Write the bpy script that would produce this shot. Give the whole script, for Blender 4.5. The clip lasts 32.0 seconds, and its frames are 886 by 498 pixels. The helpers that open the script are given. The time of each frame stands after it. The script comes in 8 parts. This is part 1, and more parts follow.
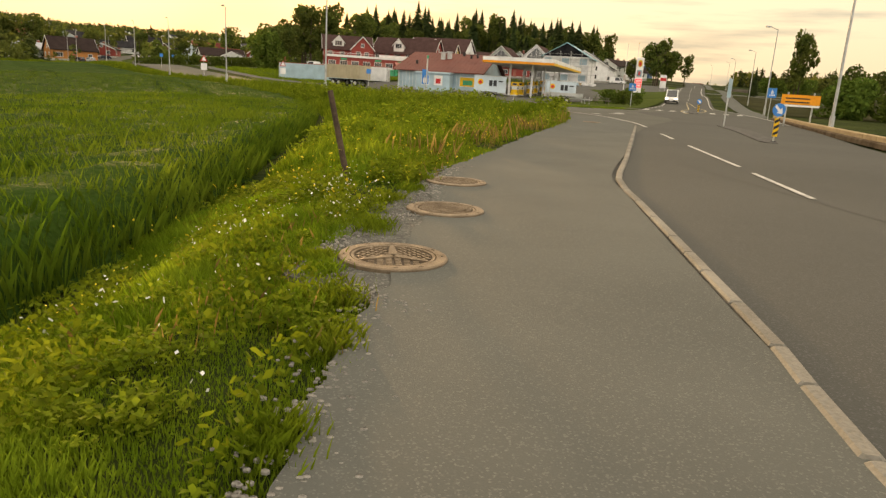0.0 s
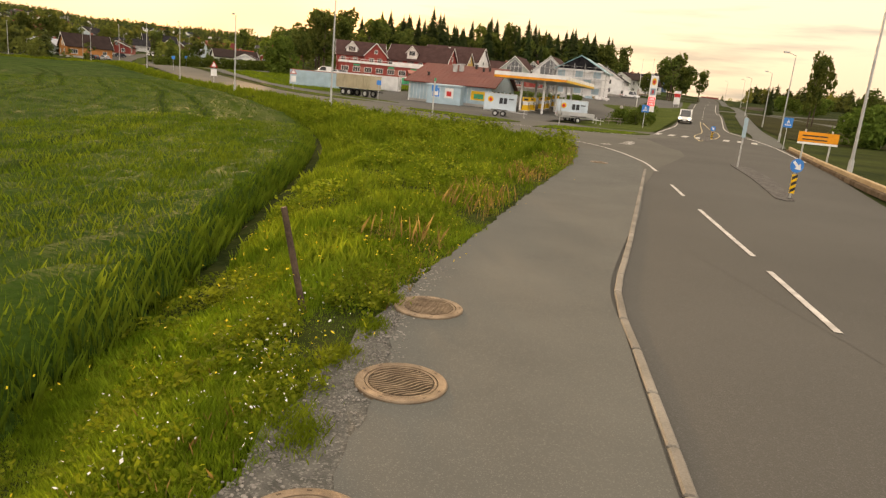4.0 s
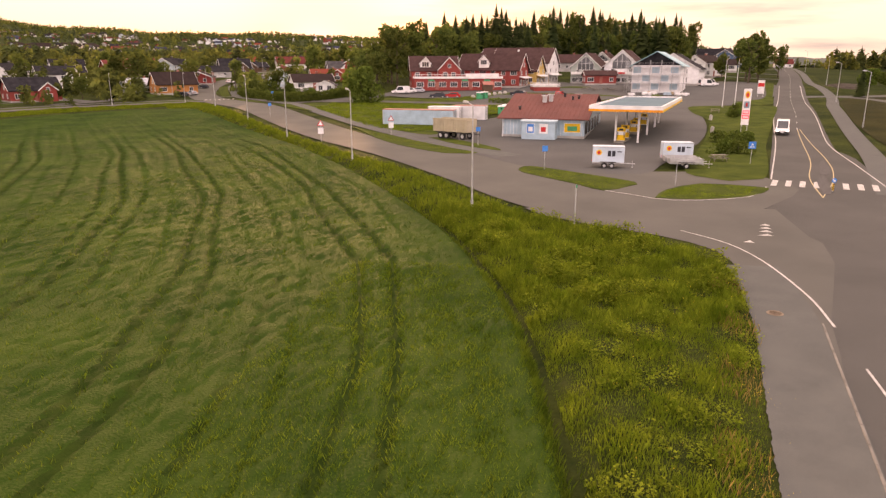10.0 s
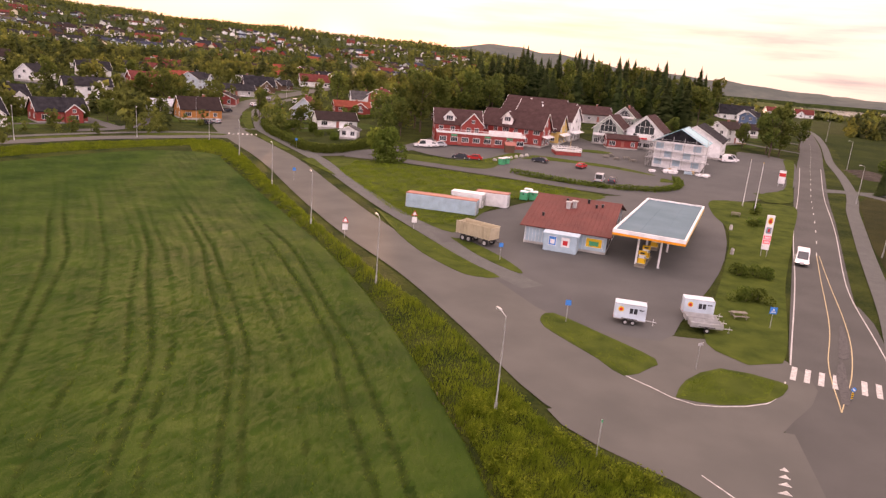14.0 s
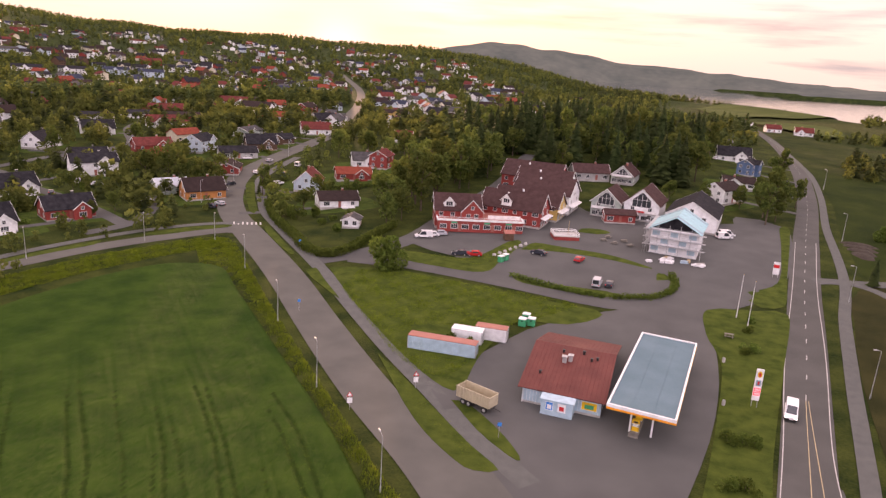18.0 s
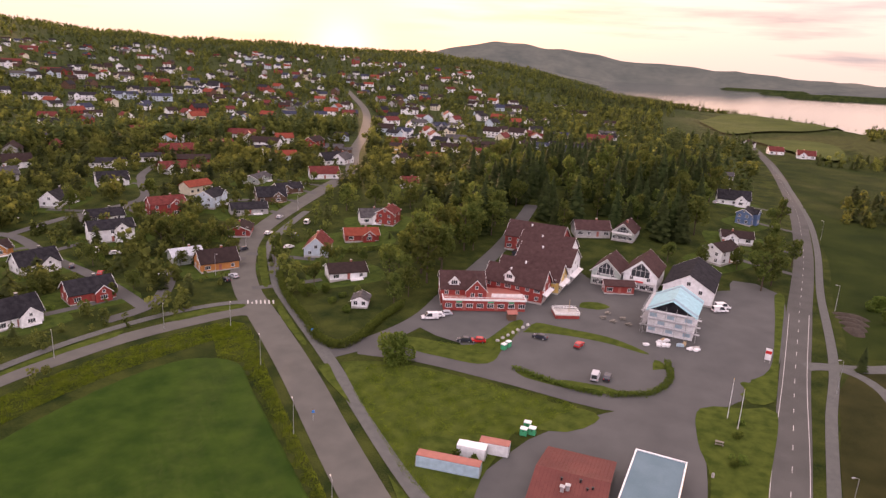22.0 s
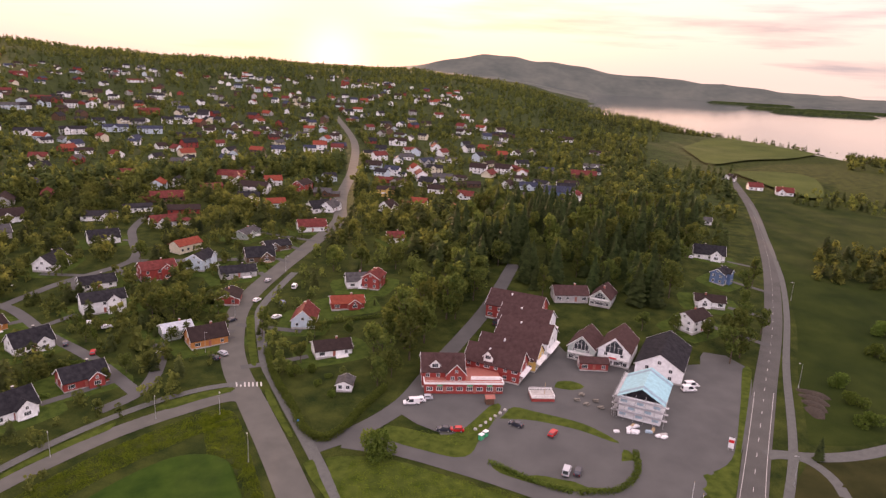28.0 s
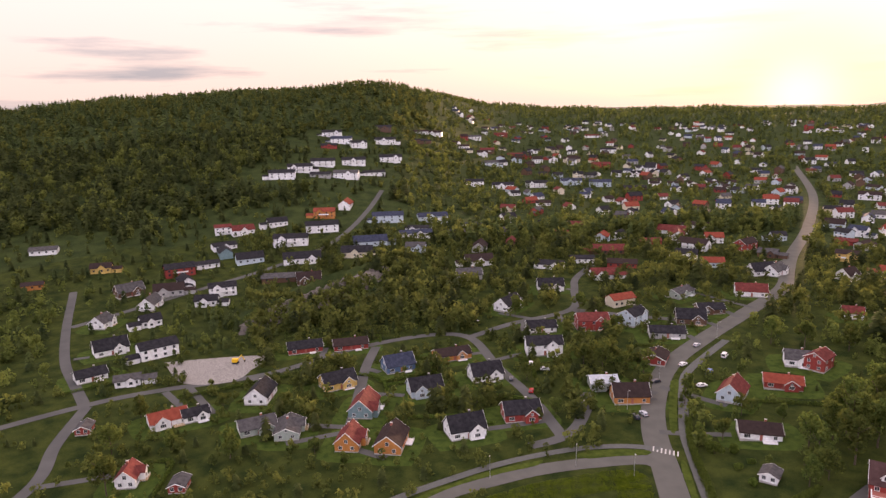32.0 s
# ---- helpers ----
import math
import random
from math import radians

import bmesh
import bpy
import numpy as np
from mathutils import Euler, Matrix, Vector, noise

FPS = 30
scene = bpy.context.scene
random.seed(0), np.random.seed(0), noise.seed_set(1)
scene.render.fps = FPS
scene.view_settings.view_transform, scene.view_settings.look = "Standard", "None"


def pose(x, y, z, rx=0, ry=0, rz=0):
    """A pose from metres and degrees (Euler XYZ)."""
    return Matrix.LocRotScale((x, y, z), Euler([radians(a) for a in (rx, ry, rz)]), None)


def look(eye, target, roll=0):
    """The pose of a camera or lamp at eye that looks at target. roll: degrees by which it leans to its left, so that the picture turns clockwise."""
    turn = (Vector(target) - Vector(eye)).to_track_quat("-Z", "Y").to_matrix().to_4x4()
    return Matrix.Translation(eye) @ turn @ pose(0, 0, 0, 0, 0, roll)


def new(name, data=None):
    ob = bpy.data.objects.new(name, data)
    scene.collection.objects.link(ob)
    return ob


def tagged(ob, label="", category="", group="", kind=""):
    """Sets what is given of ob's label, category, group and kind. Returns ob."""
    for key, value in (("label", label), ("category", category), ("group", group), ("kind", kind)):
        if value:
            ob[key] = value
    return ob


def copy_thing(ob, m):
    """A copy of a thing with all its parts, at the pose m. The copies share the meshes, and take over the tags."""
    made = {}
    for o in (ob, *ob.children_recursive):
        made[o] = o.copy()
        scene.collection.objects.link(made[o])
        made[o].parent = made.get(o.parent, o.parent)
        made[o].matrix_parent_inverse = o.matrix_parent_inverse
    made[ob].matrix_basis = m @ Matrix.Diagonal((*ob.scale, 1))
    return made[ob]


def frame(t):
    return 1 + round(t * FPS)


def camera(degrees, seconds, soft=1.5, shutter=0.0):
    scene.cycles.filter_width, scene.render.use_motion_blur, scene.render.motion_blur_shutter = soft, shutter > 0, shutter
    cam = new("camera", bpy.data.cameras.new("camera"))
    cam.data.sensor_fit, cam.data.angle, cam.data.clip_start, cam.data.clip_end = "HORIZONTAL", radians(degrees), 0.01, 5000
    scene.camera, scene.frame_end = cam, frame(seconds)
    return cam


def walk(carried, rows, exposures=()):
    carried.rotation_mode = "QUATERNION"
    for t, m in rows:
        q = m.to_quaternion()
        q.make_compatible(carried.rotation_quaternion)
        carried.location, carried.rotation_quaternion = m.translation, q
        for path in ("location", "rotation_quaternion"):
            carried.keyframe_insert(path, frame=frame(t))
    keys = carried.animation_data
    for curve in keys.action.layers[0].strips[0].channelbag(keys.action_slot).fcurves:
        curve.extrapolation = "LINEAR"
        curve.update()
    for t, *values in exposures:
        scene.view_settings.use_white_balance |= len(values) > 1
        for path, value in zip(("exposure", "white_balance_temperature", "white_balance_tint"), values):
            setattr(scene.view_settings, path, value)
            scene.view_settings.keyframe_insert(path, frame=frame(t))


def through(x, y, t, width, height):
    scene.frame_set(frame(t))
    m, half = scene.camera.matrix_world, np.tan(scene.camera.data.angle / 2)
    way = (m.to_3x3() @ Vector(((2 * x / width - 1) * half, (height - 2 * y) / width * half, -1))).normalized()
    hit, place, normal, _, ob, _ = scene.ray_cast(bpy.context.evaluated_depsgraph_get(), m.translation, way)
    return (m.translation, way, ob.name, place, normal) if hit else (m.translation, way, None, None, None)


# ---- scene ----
cam = camera(66.3, 32.0, 1.35)
# seconds, east, north, up (metres), yaw, pitch, roll (degrees)
ROWS = [
    (0, 0.65, -1.46, 1.23, 2.76, -13.67, 3.54),
    (0.5, 0.67, -1.36, 1.42, 3.42, -11.70, 3.07),
    (1, 0.69, -1.26, 1.55, 3.56, -13.84, 3.39),
    (1.5, 0.72, -1.05, 1.73, 3.55, -14.14, 3.41),
    (2, 0.79, -0.87, 1.88, 3.39, -14.04, 4.40),
    (2.5, 0.84, -0.65, 2.04, 3.65, -13.87, 4.36),
    (3, 0.88, -0.47, 2.18, 3.68, -13.70, 4.25),
    (3.5, 0.89, -0.22, 2.32, 3.57, -13.22, 4.51),
    (5.5, 0.86, 0.41, 2.90, 3.69, -14.30, 7.70),
    (6, 0.67, 0.59, 3.33, 3.82, -14.39, 6.84),
    (6.5, 0.37, 0.65, 4.09, 4.80, -14.37, 6.50),
    (7, -0.61, -0.76, 5.23, 7.98, -14.19, 7.62),
    (7.5, -1.35, -1.39, 6.46, 8.72, -14.04, 6.35),
    (8, -1.96, -1.26, 7.49, 8.47, -14.56, 5.47),
    (8.5, -2.48, -1.09, 8.47, 8.20, -14.33, 7.91),
    (9, -3.19, -1.40, 9.26, 8.39, -13.96, 9.20),
    (9.5, -4.05, -1.89, 10.10, 8.37, -14.14, 9.38),
    (10, -4.97, -2.51, 10.80, 9.18, -15.17, -0.02),
    (10.5, -5.59, -2.86, 11.81, 9.49, -15.27, 1.10),
    (11, -5.96, -2.72, 13.14, 9.02, -15.77, 7.12),
    (11.5, -6.38, -2.92, 14.75, 9.26, -15.80, 6.56),
    (12, -6.64, -2.86, 16.72, 10.13, -16.07, 2.33),
    (12.5, -7.30, -1.62, 18.68, 8.64, -15.82, 8.97),
    (13, -7.67, -0.88, 20.65, 10.24, -16.02, 3.18),
    (13.5, -8.01, -0.34, 22.78, 9.73, -15.37, 3.34),
    (14, -8.07, 0.23, 25.39, 9.52, -14.95, 4.95),
    (14.5, -8.07, 0.98, 28.20, 9.14, -15.43, 5.51),
    (16.5, -8.49, 2.95, 41.85, 8.44, -15.36, 5.96),
    (17, -8.85, 3.04, 45.58, 8.88, -15.25, 5.53),
    (17.5, -9.31, 2.97, 49.16, 9.89, -14.91, 4.68),
    (18, -9.75, 3.06, 52.35, 9.89, -15.34, 3.58),
    (18.5, -10.02, 3.07, 55.43, 9.90, -15.34, 3.56),
    (19, -10.16, 2.89, 58.77, 10.00, -15.20, 3.65),
    (19.5, -10.56, 2.47, 62.59, 10.74, -15.54, 3.14),
    (20, -10.83, 2.14, 66.25, 11.16, -15.43, 3.03),
    (20.5, -10.91, 1.82, 69.66, 11.29, -15.60, 2.84),
    (21, -10.91, 1.63, 72.92, 11.38, -15.75, 2.42),
    (21.5, -10.71, 1.59, 76.11, 11.09, -15.23, 2.91),
    (22, -10.60, 1.64, 79.20, 10.44, -15.66, 2.93),
    (22.5, -10.50, 1.54, 82.26, 10.48, -15.80, 3.16),
    (23, -10.59, 1.04, 84.96, 10.68, -15.60, 2.91),
    (23.5, -10.69, 0.58, 87.70, 10.84, -15.25, 2.58),
    (24, -10.40, 0.33, 90.32, 10.73, -15.12, 3.19),
    (24.5, -9.91, 0.29, 92.53, 10.09, -14.57, 2.86),
    (25, -9.54, 0.33, 94.42, 8.97, -14.61, 2.80),
    (25.5, -9.36, 0.29, 96.26, 9.83, -14.95, 2.38),
    (27.5, -8.56, -0.09, 104.12, 9.96, -15.37, 2.87),
    (28, -8.17, -0.63, 106.44, 9.67, -14.94, 2.94),
    (28.5, -7.69, -1.53, 109.05, 9.45, -14.76, 3.32),
    (29, -6.93, -2.56, 111.59, 11.78, -14.64, 2.85),
    (29.5, -5.58, -3.18, 113.54, 21.25, -14.69, 0.89),
    (30, -3.93, -2.75, 114.18, 35.06, -14.54, 0.48),
    (30.5, -3.60, -3.14, 114.54, 42.98, -13.77, -0.34),
    (31, -3.53, -3.59, 114.74, 47.27, -12.15, -0.87),
    (31.5, -3.26, -3.76, 114.86, 47.04, -11.93, -1.02),
    (32, -2.97, -3.89, 115.07, 46.66, -11.67, -1.20),
]
walk(cam, [(t, pose(x, y, z, 90 + pitch, 0, yaw) @ pose(0, 0, 0, 0, 0, roll)) for t, x, y, z, yaw, pitch, roll in ROWS],
     [(0.0, 0.52, 9400, 14), (3.0, 0.6, 9300, 18), (6.0, 0.76, 9200, 26), (10.0, 0.9, 8900, 42), (13.0, 0.92, 8400, 49), (18.0, 0.72, 7500, 46), (28.0, 0.66, 7400, 46), (30.0, 0.58, 7200, 43), (32.0, 0.57, 7100, 40)])

# ---- sky and sun: a low evening sun beyond the village ----
SUN_AZ, SUN_EL = radians(-19.3), radians(3.8)
world = bpy.data.worlds.new("evening_sky")
scene.world = world
world.use_nodes = True
wn, wl = world.node_tree.nodes, world.node_tree.links
wn.clear()
sky = wn.new("ShaderNodeTexSky")
sky.sky_type, sky.sun_disc = "NISHITA", False
sky.sun_elevation, sky.sun_rotation = SUN_EL, SUN_AZ
sky.air_density, sky.dust_density, sky.ozone_density = 1.0, 3.5, 1.0
coords, stretch, upward = wn.new("ShaderNodeTexCoord"), wn.new("ShaderNodeMapping"), wn.new("ShaderNodeSeparateXYZ")
stretch.inputs["Scale"].default_value = (1.0, 1.0, 11.0)
clouds, ramp, veil, bg, wout = (wn.new(n) for n in ("ShaderNodeTexNoise", "ShaderNodeValToRGB", "ShaderNodeMixRGB", "ShaderNodeBackground", "ShaderNodeOutputWorld"))
clouds.inputs["Scale"].default_value, clouds.inputs["Detail"].default_value, clouds.inputs["Roughness"].default_value = 2.2, 7.0, 0.55
ramp.color_ramp.elements[0].position, ramp.color_ramp.elements[1].position = 0.53, 0.66
ramp.color_ramp.elements[0].color, ramp.color_ramp.elements[1].color = (1.0, 1.0, 1.0, 1), (0.44, 0.56, 0.68, 1)
# thin high haze: cream at the horizon, brighter and cooler overhead
haze = wn.new("ShaderNodeValToRGB")
for spot, colour in ((0.0, (5.1, 4.7, 3.9)), (0.10, (5.4, 5.2, 4.6)), (0.35, (7.2, 6.9, 6.1)), (1.0, (9.6, 9.3, 9.0))):
    e = haze.color_ramp.elements.new(spot) if spot not in (0.0, 1.0) else haze.color_ramp.elements[0 if spot == 0.0 else -1]
    e.color = (*(c / 20 for c in colour), 1)
lighten, cloudy = wn.new("ShaderNodeMixRGB"), wn.new("ShaderNodeMixRGB")
lighten.blend_type = cloudy.blend_type = "MULTIPLY"
lighten.inputs["Fac"].default_value = cloudy.inputs["Fac"].default_value = 1.0
lighten.inputs["Color2"].default_value = (20, 20, 20, 1)
wl.new(coords.outputs["Generated"], stretch.inputs["Vector"])
wl.new(coords.outputs["Generated"], upward.inputs["Vector"])
wl.new(upward.outputs["Z"], haze.inputs["Fac"])
wl.new(haze.outputs["Color"], lighten.inputs["Color1"])
wl.new(stretch.outputs["Vector"], clouds.inputs["Vector"])
wl.new(clouds.outputs["Fac"], ramp.inputs["Fac"])
# away from the sun the evening sky is cooler
facing, cool, turn_to = wn.new("ShaderNodeVectorMath"), wn.new("ShaderNodeMixRGB"), wn.new("ShaderNodeMapRange")
facing.operation = "DOT_PRODUCT"
facing.inputs[1].default_value = (math.sin(SUN_AZ), math.cos(SUN_AZ), 0.0)
turn_to.inputs["From Min"].default_value, turn_to.inputs["From Max"].default_value = 0.35, -0.6
cool.inputs["Color2"].default_value = (8.6, 9.2, 9.8, 1)
wl.new(coords.outputs["Generated"], facing.inputs[0])
wl.new(facing.outputs["Value"], turn_to.inputs["Value"])
wl.new(turn_to.outputs["Result"], cool.inputs["Fac"])
wl.new(lighten.outputs["Color"], cool.inputs["Color1"])
wl.new(cool.outputs["Color"], cloudy.inputs["Color1"])
wl.new(ramp.outputs["Color"], cloudy.inputs["Color2"])
veil.inputs["Fac"].default_value = 0.78
wl.new(sky.outputs["Color"], veil.inputs["Color1"])
wl.new(cloudy.outputs["Color"], veil.inputs["Color2"])
# the bright warm air round the low sun
sunward, tight, wide, core, halo = (wn.new(n) for n in ("ShaderNodeVectorMath", "ShaderNodeMath", "ShaderNodeMath", "ShaderNodeMixRGB", "ShaderNodeMixRGB"))
sunward.operation = "DOT_PRODUCT"
sunward.inputs[1].default_value = (math.sin(SUN_AZ), math.cos(SUN_AZ), math.sin(radians(0.5)))
wl.new(coords.outputs["Generated"], sunward.inputs[0])
for node, power in ((tight, 900.0), (wide, 150.0)):
    node.operation, node.use_clamp = "POWER", True
    node.inputs[1].default_value = power
    wl.new(sunward.outputs["Value"], node.inputs[0])
halo.inputs["Color2"].default_value, core.inputs["Color2"].default_value = (6.4, 4.4, 3.0, 1), (8.0, 6.0, 4.4, 1)
wl.new(wide.outputs[0], halo.inputs["Fac"])
wl.new(veil.outputs["Color"], halo.inputs["Color1"])
wl.new(tight.outputs[0], core.inputs["Fac"])
wl.new(halo.outputs["Color"], core.inputs["Color1"])
wl.new(core.outputs["Color"], bg.inputs["Color"])
wl.new(bg.outputs["Background"], wout.inputs["Surface"])
bg.inputs["Strength"].default_value = 0.15
sun = new("sun", bpy.data.lights.new("sun", "SUN"))
sun.data.energy, sun.data.angle, sun.data.color = 5.0, radians(2.5), (1.0, 0.72, 0.42)
sun.matrix_world = look((0, 0, 50), (-math.sin(SUN_AZ) * 10, -math.cos(SUN_AZ) * 10, 50 - math.tan(SUN_EL) * 10))


# ---- materials ----
def surface(name, dark, light, size=1.0, rough=0.85, bump=0.15, fine=0.06, metal=0.0, vary=0.0, spec=0.35):
    """Two-scale noise between two colours, with relief. size: metres of the stains; fine: metres of the grain."""
    m = bpy.data.materials.new(name)
    m.use_nodes = True
    n, k = m.node_tree.nodes, m.node_tree.links
    p = n["Principled BSDF"]
    p.inputs["Roughness"].default_value, p.inputs["Metallic"].default_value = rough, metal
    p.inputs["Specular IOR Level"].default_value = spec
    geo = n.new("ShaderNodeNewGeometry")
    a, b = n.new("ShaderNodeTexNoise"), n.new("ShaderNodeTexNoise")
    a.inputs["Scale"].default_value, a.inputs["Detail"].default_value = 1.0 / size, 5
    b.inputs["Scale"].default_value, b.inputs["Detail"].default_value = 1.0 / fine, 3
    for tex in (a, b):
        k.new(geo.outputs["Position"], tex.inputs["Vector"])
    add = n.new("ShaderNodeMath")
    add.operation = "MULTIPLY_ADD"
    add.inputs[1].default_value, add.inputs[2].default_value = 0.45, -0.22
    k.new(b.outputs["Fac"], add.inputs[0])
    total = n.new("ShaderNodeMath")
    total.operation, total.use_clamp = "ADD", True
    k.new(a.outputs["Fac"], total.inputs[0])
    k.new(add.outputs[0], total.inputs[1])
    r = n.new("ShaderNodeValToRGB")
    r.color_ramp.elements[0].position, r.color_ramp.elements[1].position = 0.3, 0.72
    r.color_ramp.elements[0].color, r.color_ramp.elements[1].color = (*dark, 1), (*light, 1)
    k.new(total.outputs[0], r.inputs["Fac"])
    colour = r.outputs["Color"]
    if vary:
        info, hsv = n.new("ShaderNodeObjectInfo"), n.new("ShaderNodeHueSaturation")
        span = n.new("ShaderNodeMapRange")
        span.inputs["To Min"].default_value, span.inputs["To Max"].default_value = 1 - vary, 1 + vary
        k.new(info.outputs["Random"], span.inputs["Value"])
        k.new(span.outputs["Result"], hsv.inputs["Value"])
        k.new(colour, hsv.inputs["Color"])
        colour = hsv.outputs["Color"]
    k.new(colour, p.inputs["Base Color"])
    if bump:
        bp = n.new("ShaderNodeBump")
        bp.inputs["Strength"].default_value, bp.inputs["Distance"].default_value = bump, fine
        k.new(b.outputs["Fac"], bp.inputs["Height"])
        k.new(bp.outputs["Normal"], p.inputs["Normal"])
    return m


def speckle(m, size, light, share=0.2):
    """Small single stones of a lighter colour, set into a surface."""
    n, k = m.node_tree.nodes, m.node_tree.links
    p = n["Principled BSDF"]
    source = p.inputs["Base Color"].links[0].from_socket
    geo, cells, split, span, mix = (n.new(q) for q in ("ShaderNodeNewGeometry", "ShaderNodeTexVoronoi", "ShaderNodeSeparateColor", "ShaderNodeMapRange", "ShaderNodeMixRGB"))
    cells.inputs["Scale"].default_value = 1.0 / size
    k.new(geo.outputs["Position"], cells.inputs["Vector"])
    k.new(cells.outputs["Color"], split.inputs["Color"])
    k.new(split.outputs["Red"], span.inputs["Value"])
    span.inputs["From Min"].default_value, span.inputs["From Max"].default_value = 1 - share * 1.6, 1.0
    span.inputs["To Max"].default_value = 0.75
    k.new(span.outputs["Result"], mix.inputs["Fac"])
    k.new(source, mix.inputs["Color1"])
    mix.inputs["Color2"].default_value = (*light, 1)
    k.new(mix.outputs["Color"], p.inputs["Base Color"])


def leafy(name, dark, light, size, through=0.35, vary=0.045):
    """Foliage: colours that change from clump to clump and from plant to plant, partly lit from behind."""
    m = surface(name, dark, light, size, 0.85, 0.0, size * 0.2, spec=0.06)
    n, k = m.node_tree.nodes, m.node_tree.links
    p = n["Principled BSDF"]
    source = p.inputs["Base Color"].links[0].from_socket
    geo, span, hsv = n.new("ShaderNodeNewGeometry"), n.new("ShaderNodeMapRange"), n.new("ShaderNodeHueSaturation")
    span.inputs["To Min"].default_value, span.inputs["To Max"].default_value = 1 - 2 * vary, 1 + 2 * vary
    k.new(geo.outputs["Random Per Island"], span.inputs["Value"])
    shade, both = n.new("ShaderNodeMapRange"), n.new("ShaderNodeMath")
    shade.inputs["To Min"].default_value, shade.inputs["To Max"].default_value = 0.78, 1.22
    both.operation = "MULTIPLY"
    k.new(span.outputs["Result"], both.inputs[0])
    k.new(shade.outputs["Result"], both.inputs[1])
    k.new(both.outputs[0], hsv.inputs["Value"])
    info, turn = n.new("ShaderNodeObjectInfo"), n.new("ShaderNodeMapRange")
    turn.inputs["To Min"].default_value, turn.inputs["To Max"].default_value = 0.492, 0.515
    k.new(info.outputs["Random"], turn.inputs["Value"])
    k.new(info.outputs["Random"], shade.inputs["Value"])
    k.new(turn.outputs["Result"], hsv.inputs["Hue"])
    k.new(source, hsv.inputs["Color"])
    k.new(hsv.outputs["Color"], p.inputs["Base Color"])
    glow, mix = n.new("ShaderNodeBsdfTranslucent"), n.new("ShaderNodeMixShader")
    k.new(hsv.outputs["Color"], glow.inputs["Color"])
    mix.inputs["Fac"].default_value = through
    k.new(p.outputs["BSDF"], mix.inputs[1])
    k.new(glow.outputs["BSDF"], mix.inputs[2])
    k.new(mix.outputs["Shader"], n["Material Output"].inputs["Surface"])
    return m


def glass_pane(name, tint=(0.03, 0.035, 0.04)):
    m = surface(name, tint, tuple(c * 1.6 for c in tint), 2.0, 0.08, 0.0, 0.5, spec=0.8)
    return m


def lit(name, colour, strength):
    m = bpy.data.materials.new(name)
    m.use_nodes = True
    p = m.node_tree.nodes["Principled BSDF"]
    p.inputs["Base Color"].default_value = p.inputs["Emission Color"].default_value = (*colour, 1)
    p.inputs["Emission Strength"].default_value = strength
    return m


ASPHALT = surface("asphalt_road", (0.070, 0.071, 0.065), (0.094, 0.094, 0.086), 7.0, 0.95, 0.3, 0.012, spec=0.12)
ASPHALT_OLD = surface("asphalt_path", (0.088, 0.093, 0.087), (0.112, 0.117, 0.108), 1.6, 0.95, 0.35, 0.007, spec=0.12)
ROAD_PALE = surface("worn_pale_asphalt", (0.092, 0.093, 0.083), (0.117, 0.116, 0.103), 6.0, 0.95, 0.3, 0.012, spec=0.12)
PLAZA = surface("asphalt_plaza", (0.078, 0.080, 0.077), (0.102, 0.104, 0.099), 9.0, 0.95, 0.3, 0.05, spec=0.12)
GRIT = surface("path_grit", (0.050, 0.052, 0.047), (0.112, 0.114, 0.104), 0.12, 0.95, 0.7, 0.012)
GRAVEL = surface("gravel", (0.12, 0.115, 0.105), (0.36, 0.34, 0.31), 0.5, 0.95, 0.8, 0.02)
speckle(ASPHALT_OLD, 0.008, (0.16, 0.163, 0.152), 0.12)
speckle(ASPHALT, 0.009, (0.12, 0.119, 0.117), 0.12)
speckle(GRIT, 0.014, (0.22, 0.215, 0.20), 0.2)
DIRT = surface("soil", (0.085, 0.060, 0.040), (0.18, 0.135, 0.095), 0.8, 0.95, 0.6, 0.05, spec=0.05)
DARK_SOIL = surface("dark_soil", (0.022, 0.017, 0.012), (0.055, 0.042, 0.03), 0.8, 0.95, 0.6, 0.1)
PAINT = surface("road_paint", (0.30, 0.29, 0.27), (0.60, 0.59, 0.56), 0.35, 0.7, 0.2, 0.02)
PAINT_YELLOW = surface("yellow_road_paint", (0.38, 0.30, 0.16), (0.58, 0.47, 0.27), 0.4, 0.7, 0.2, 0.02)
KERB = surface("kerb_stone", (0.13, 0.122, 0.105), (0.24, 0.225, 0.195), 0.7, 0.9, 0.4, 0.02, vary=0.12)
COBBLE = surface("dark_cobbles", (0.045, 0.044, 0.043), (0.12, 0.116, 0.11), 0.25, 0.9, 0.9, 0.12)
CONCRETE = surface("concrete", (0.3, 0.29, 0.27), (0.48, 0.46, 0.43), 1.5, 0.85, 0.3, 0.03)
MEADOW = surface("meadow", (0.012, 0.023, 0.006), (0.050, 0.063, 0.014), 7.0, 0.95, 0.6, 0.4, spec=0.04)
LAWN = surface("lawn", (0.030, 0.050, 0.009), (0.074, 0.098, 0.018), 2.5, 0.95, 0.5, 0.06, spec=0.04)
MOWN = surface("mown_lawn", (0.026, 0.050, 0.010), (0.062, 0.092, 0.018), 2.5, 0.95, 0.5, 0.3, spec=0.04)
CROP = surface("crop", (0.015, 0.040, 0.006), (0.035, 0.070, 0.010), 6.0, 0.9, 0.8, 0.09, spec=0.04)
SOIL_GREEN = surface("trampled_crop", (0.013, 0.032, 0.005), (0.030, 0.054, 0.009), 1.5, 0.95, 0.6, 0.08, spec=0.04)
PASTURE = surface("pasture", (0.012, 0.023, 0.005), (0.030, 0.044, 0.009), 14.0, 0.95, 0.4, 0.3, spec=0.04)
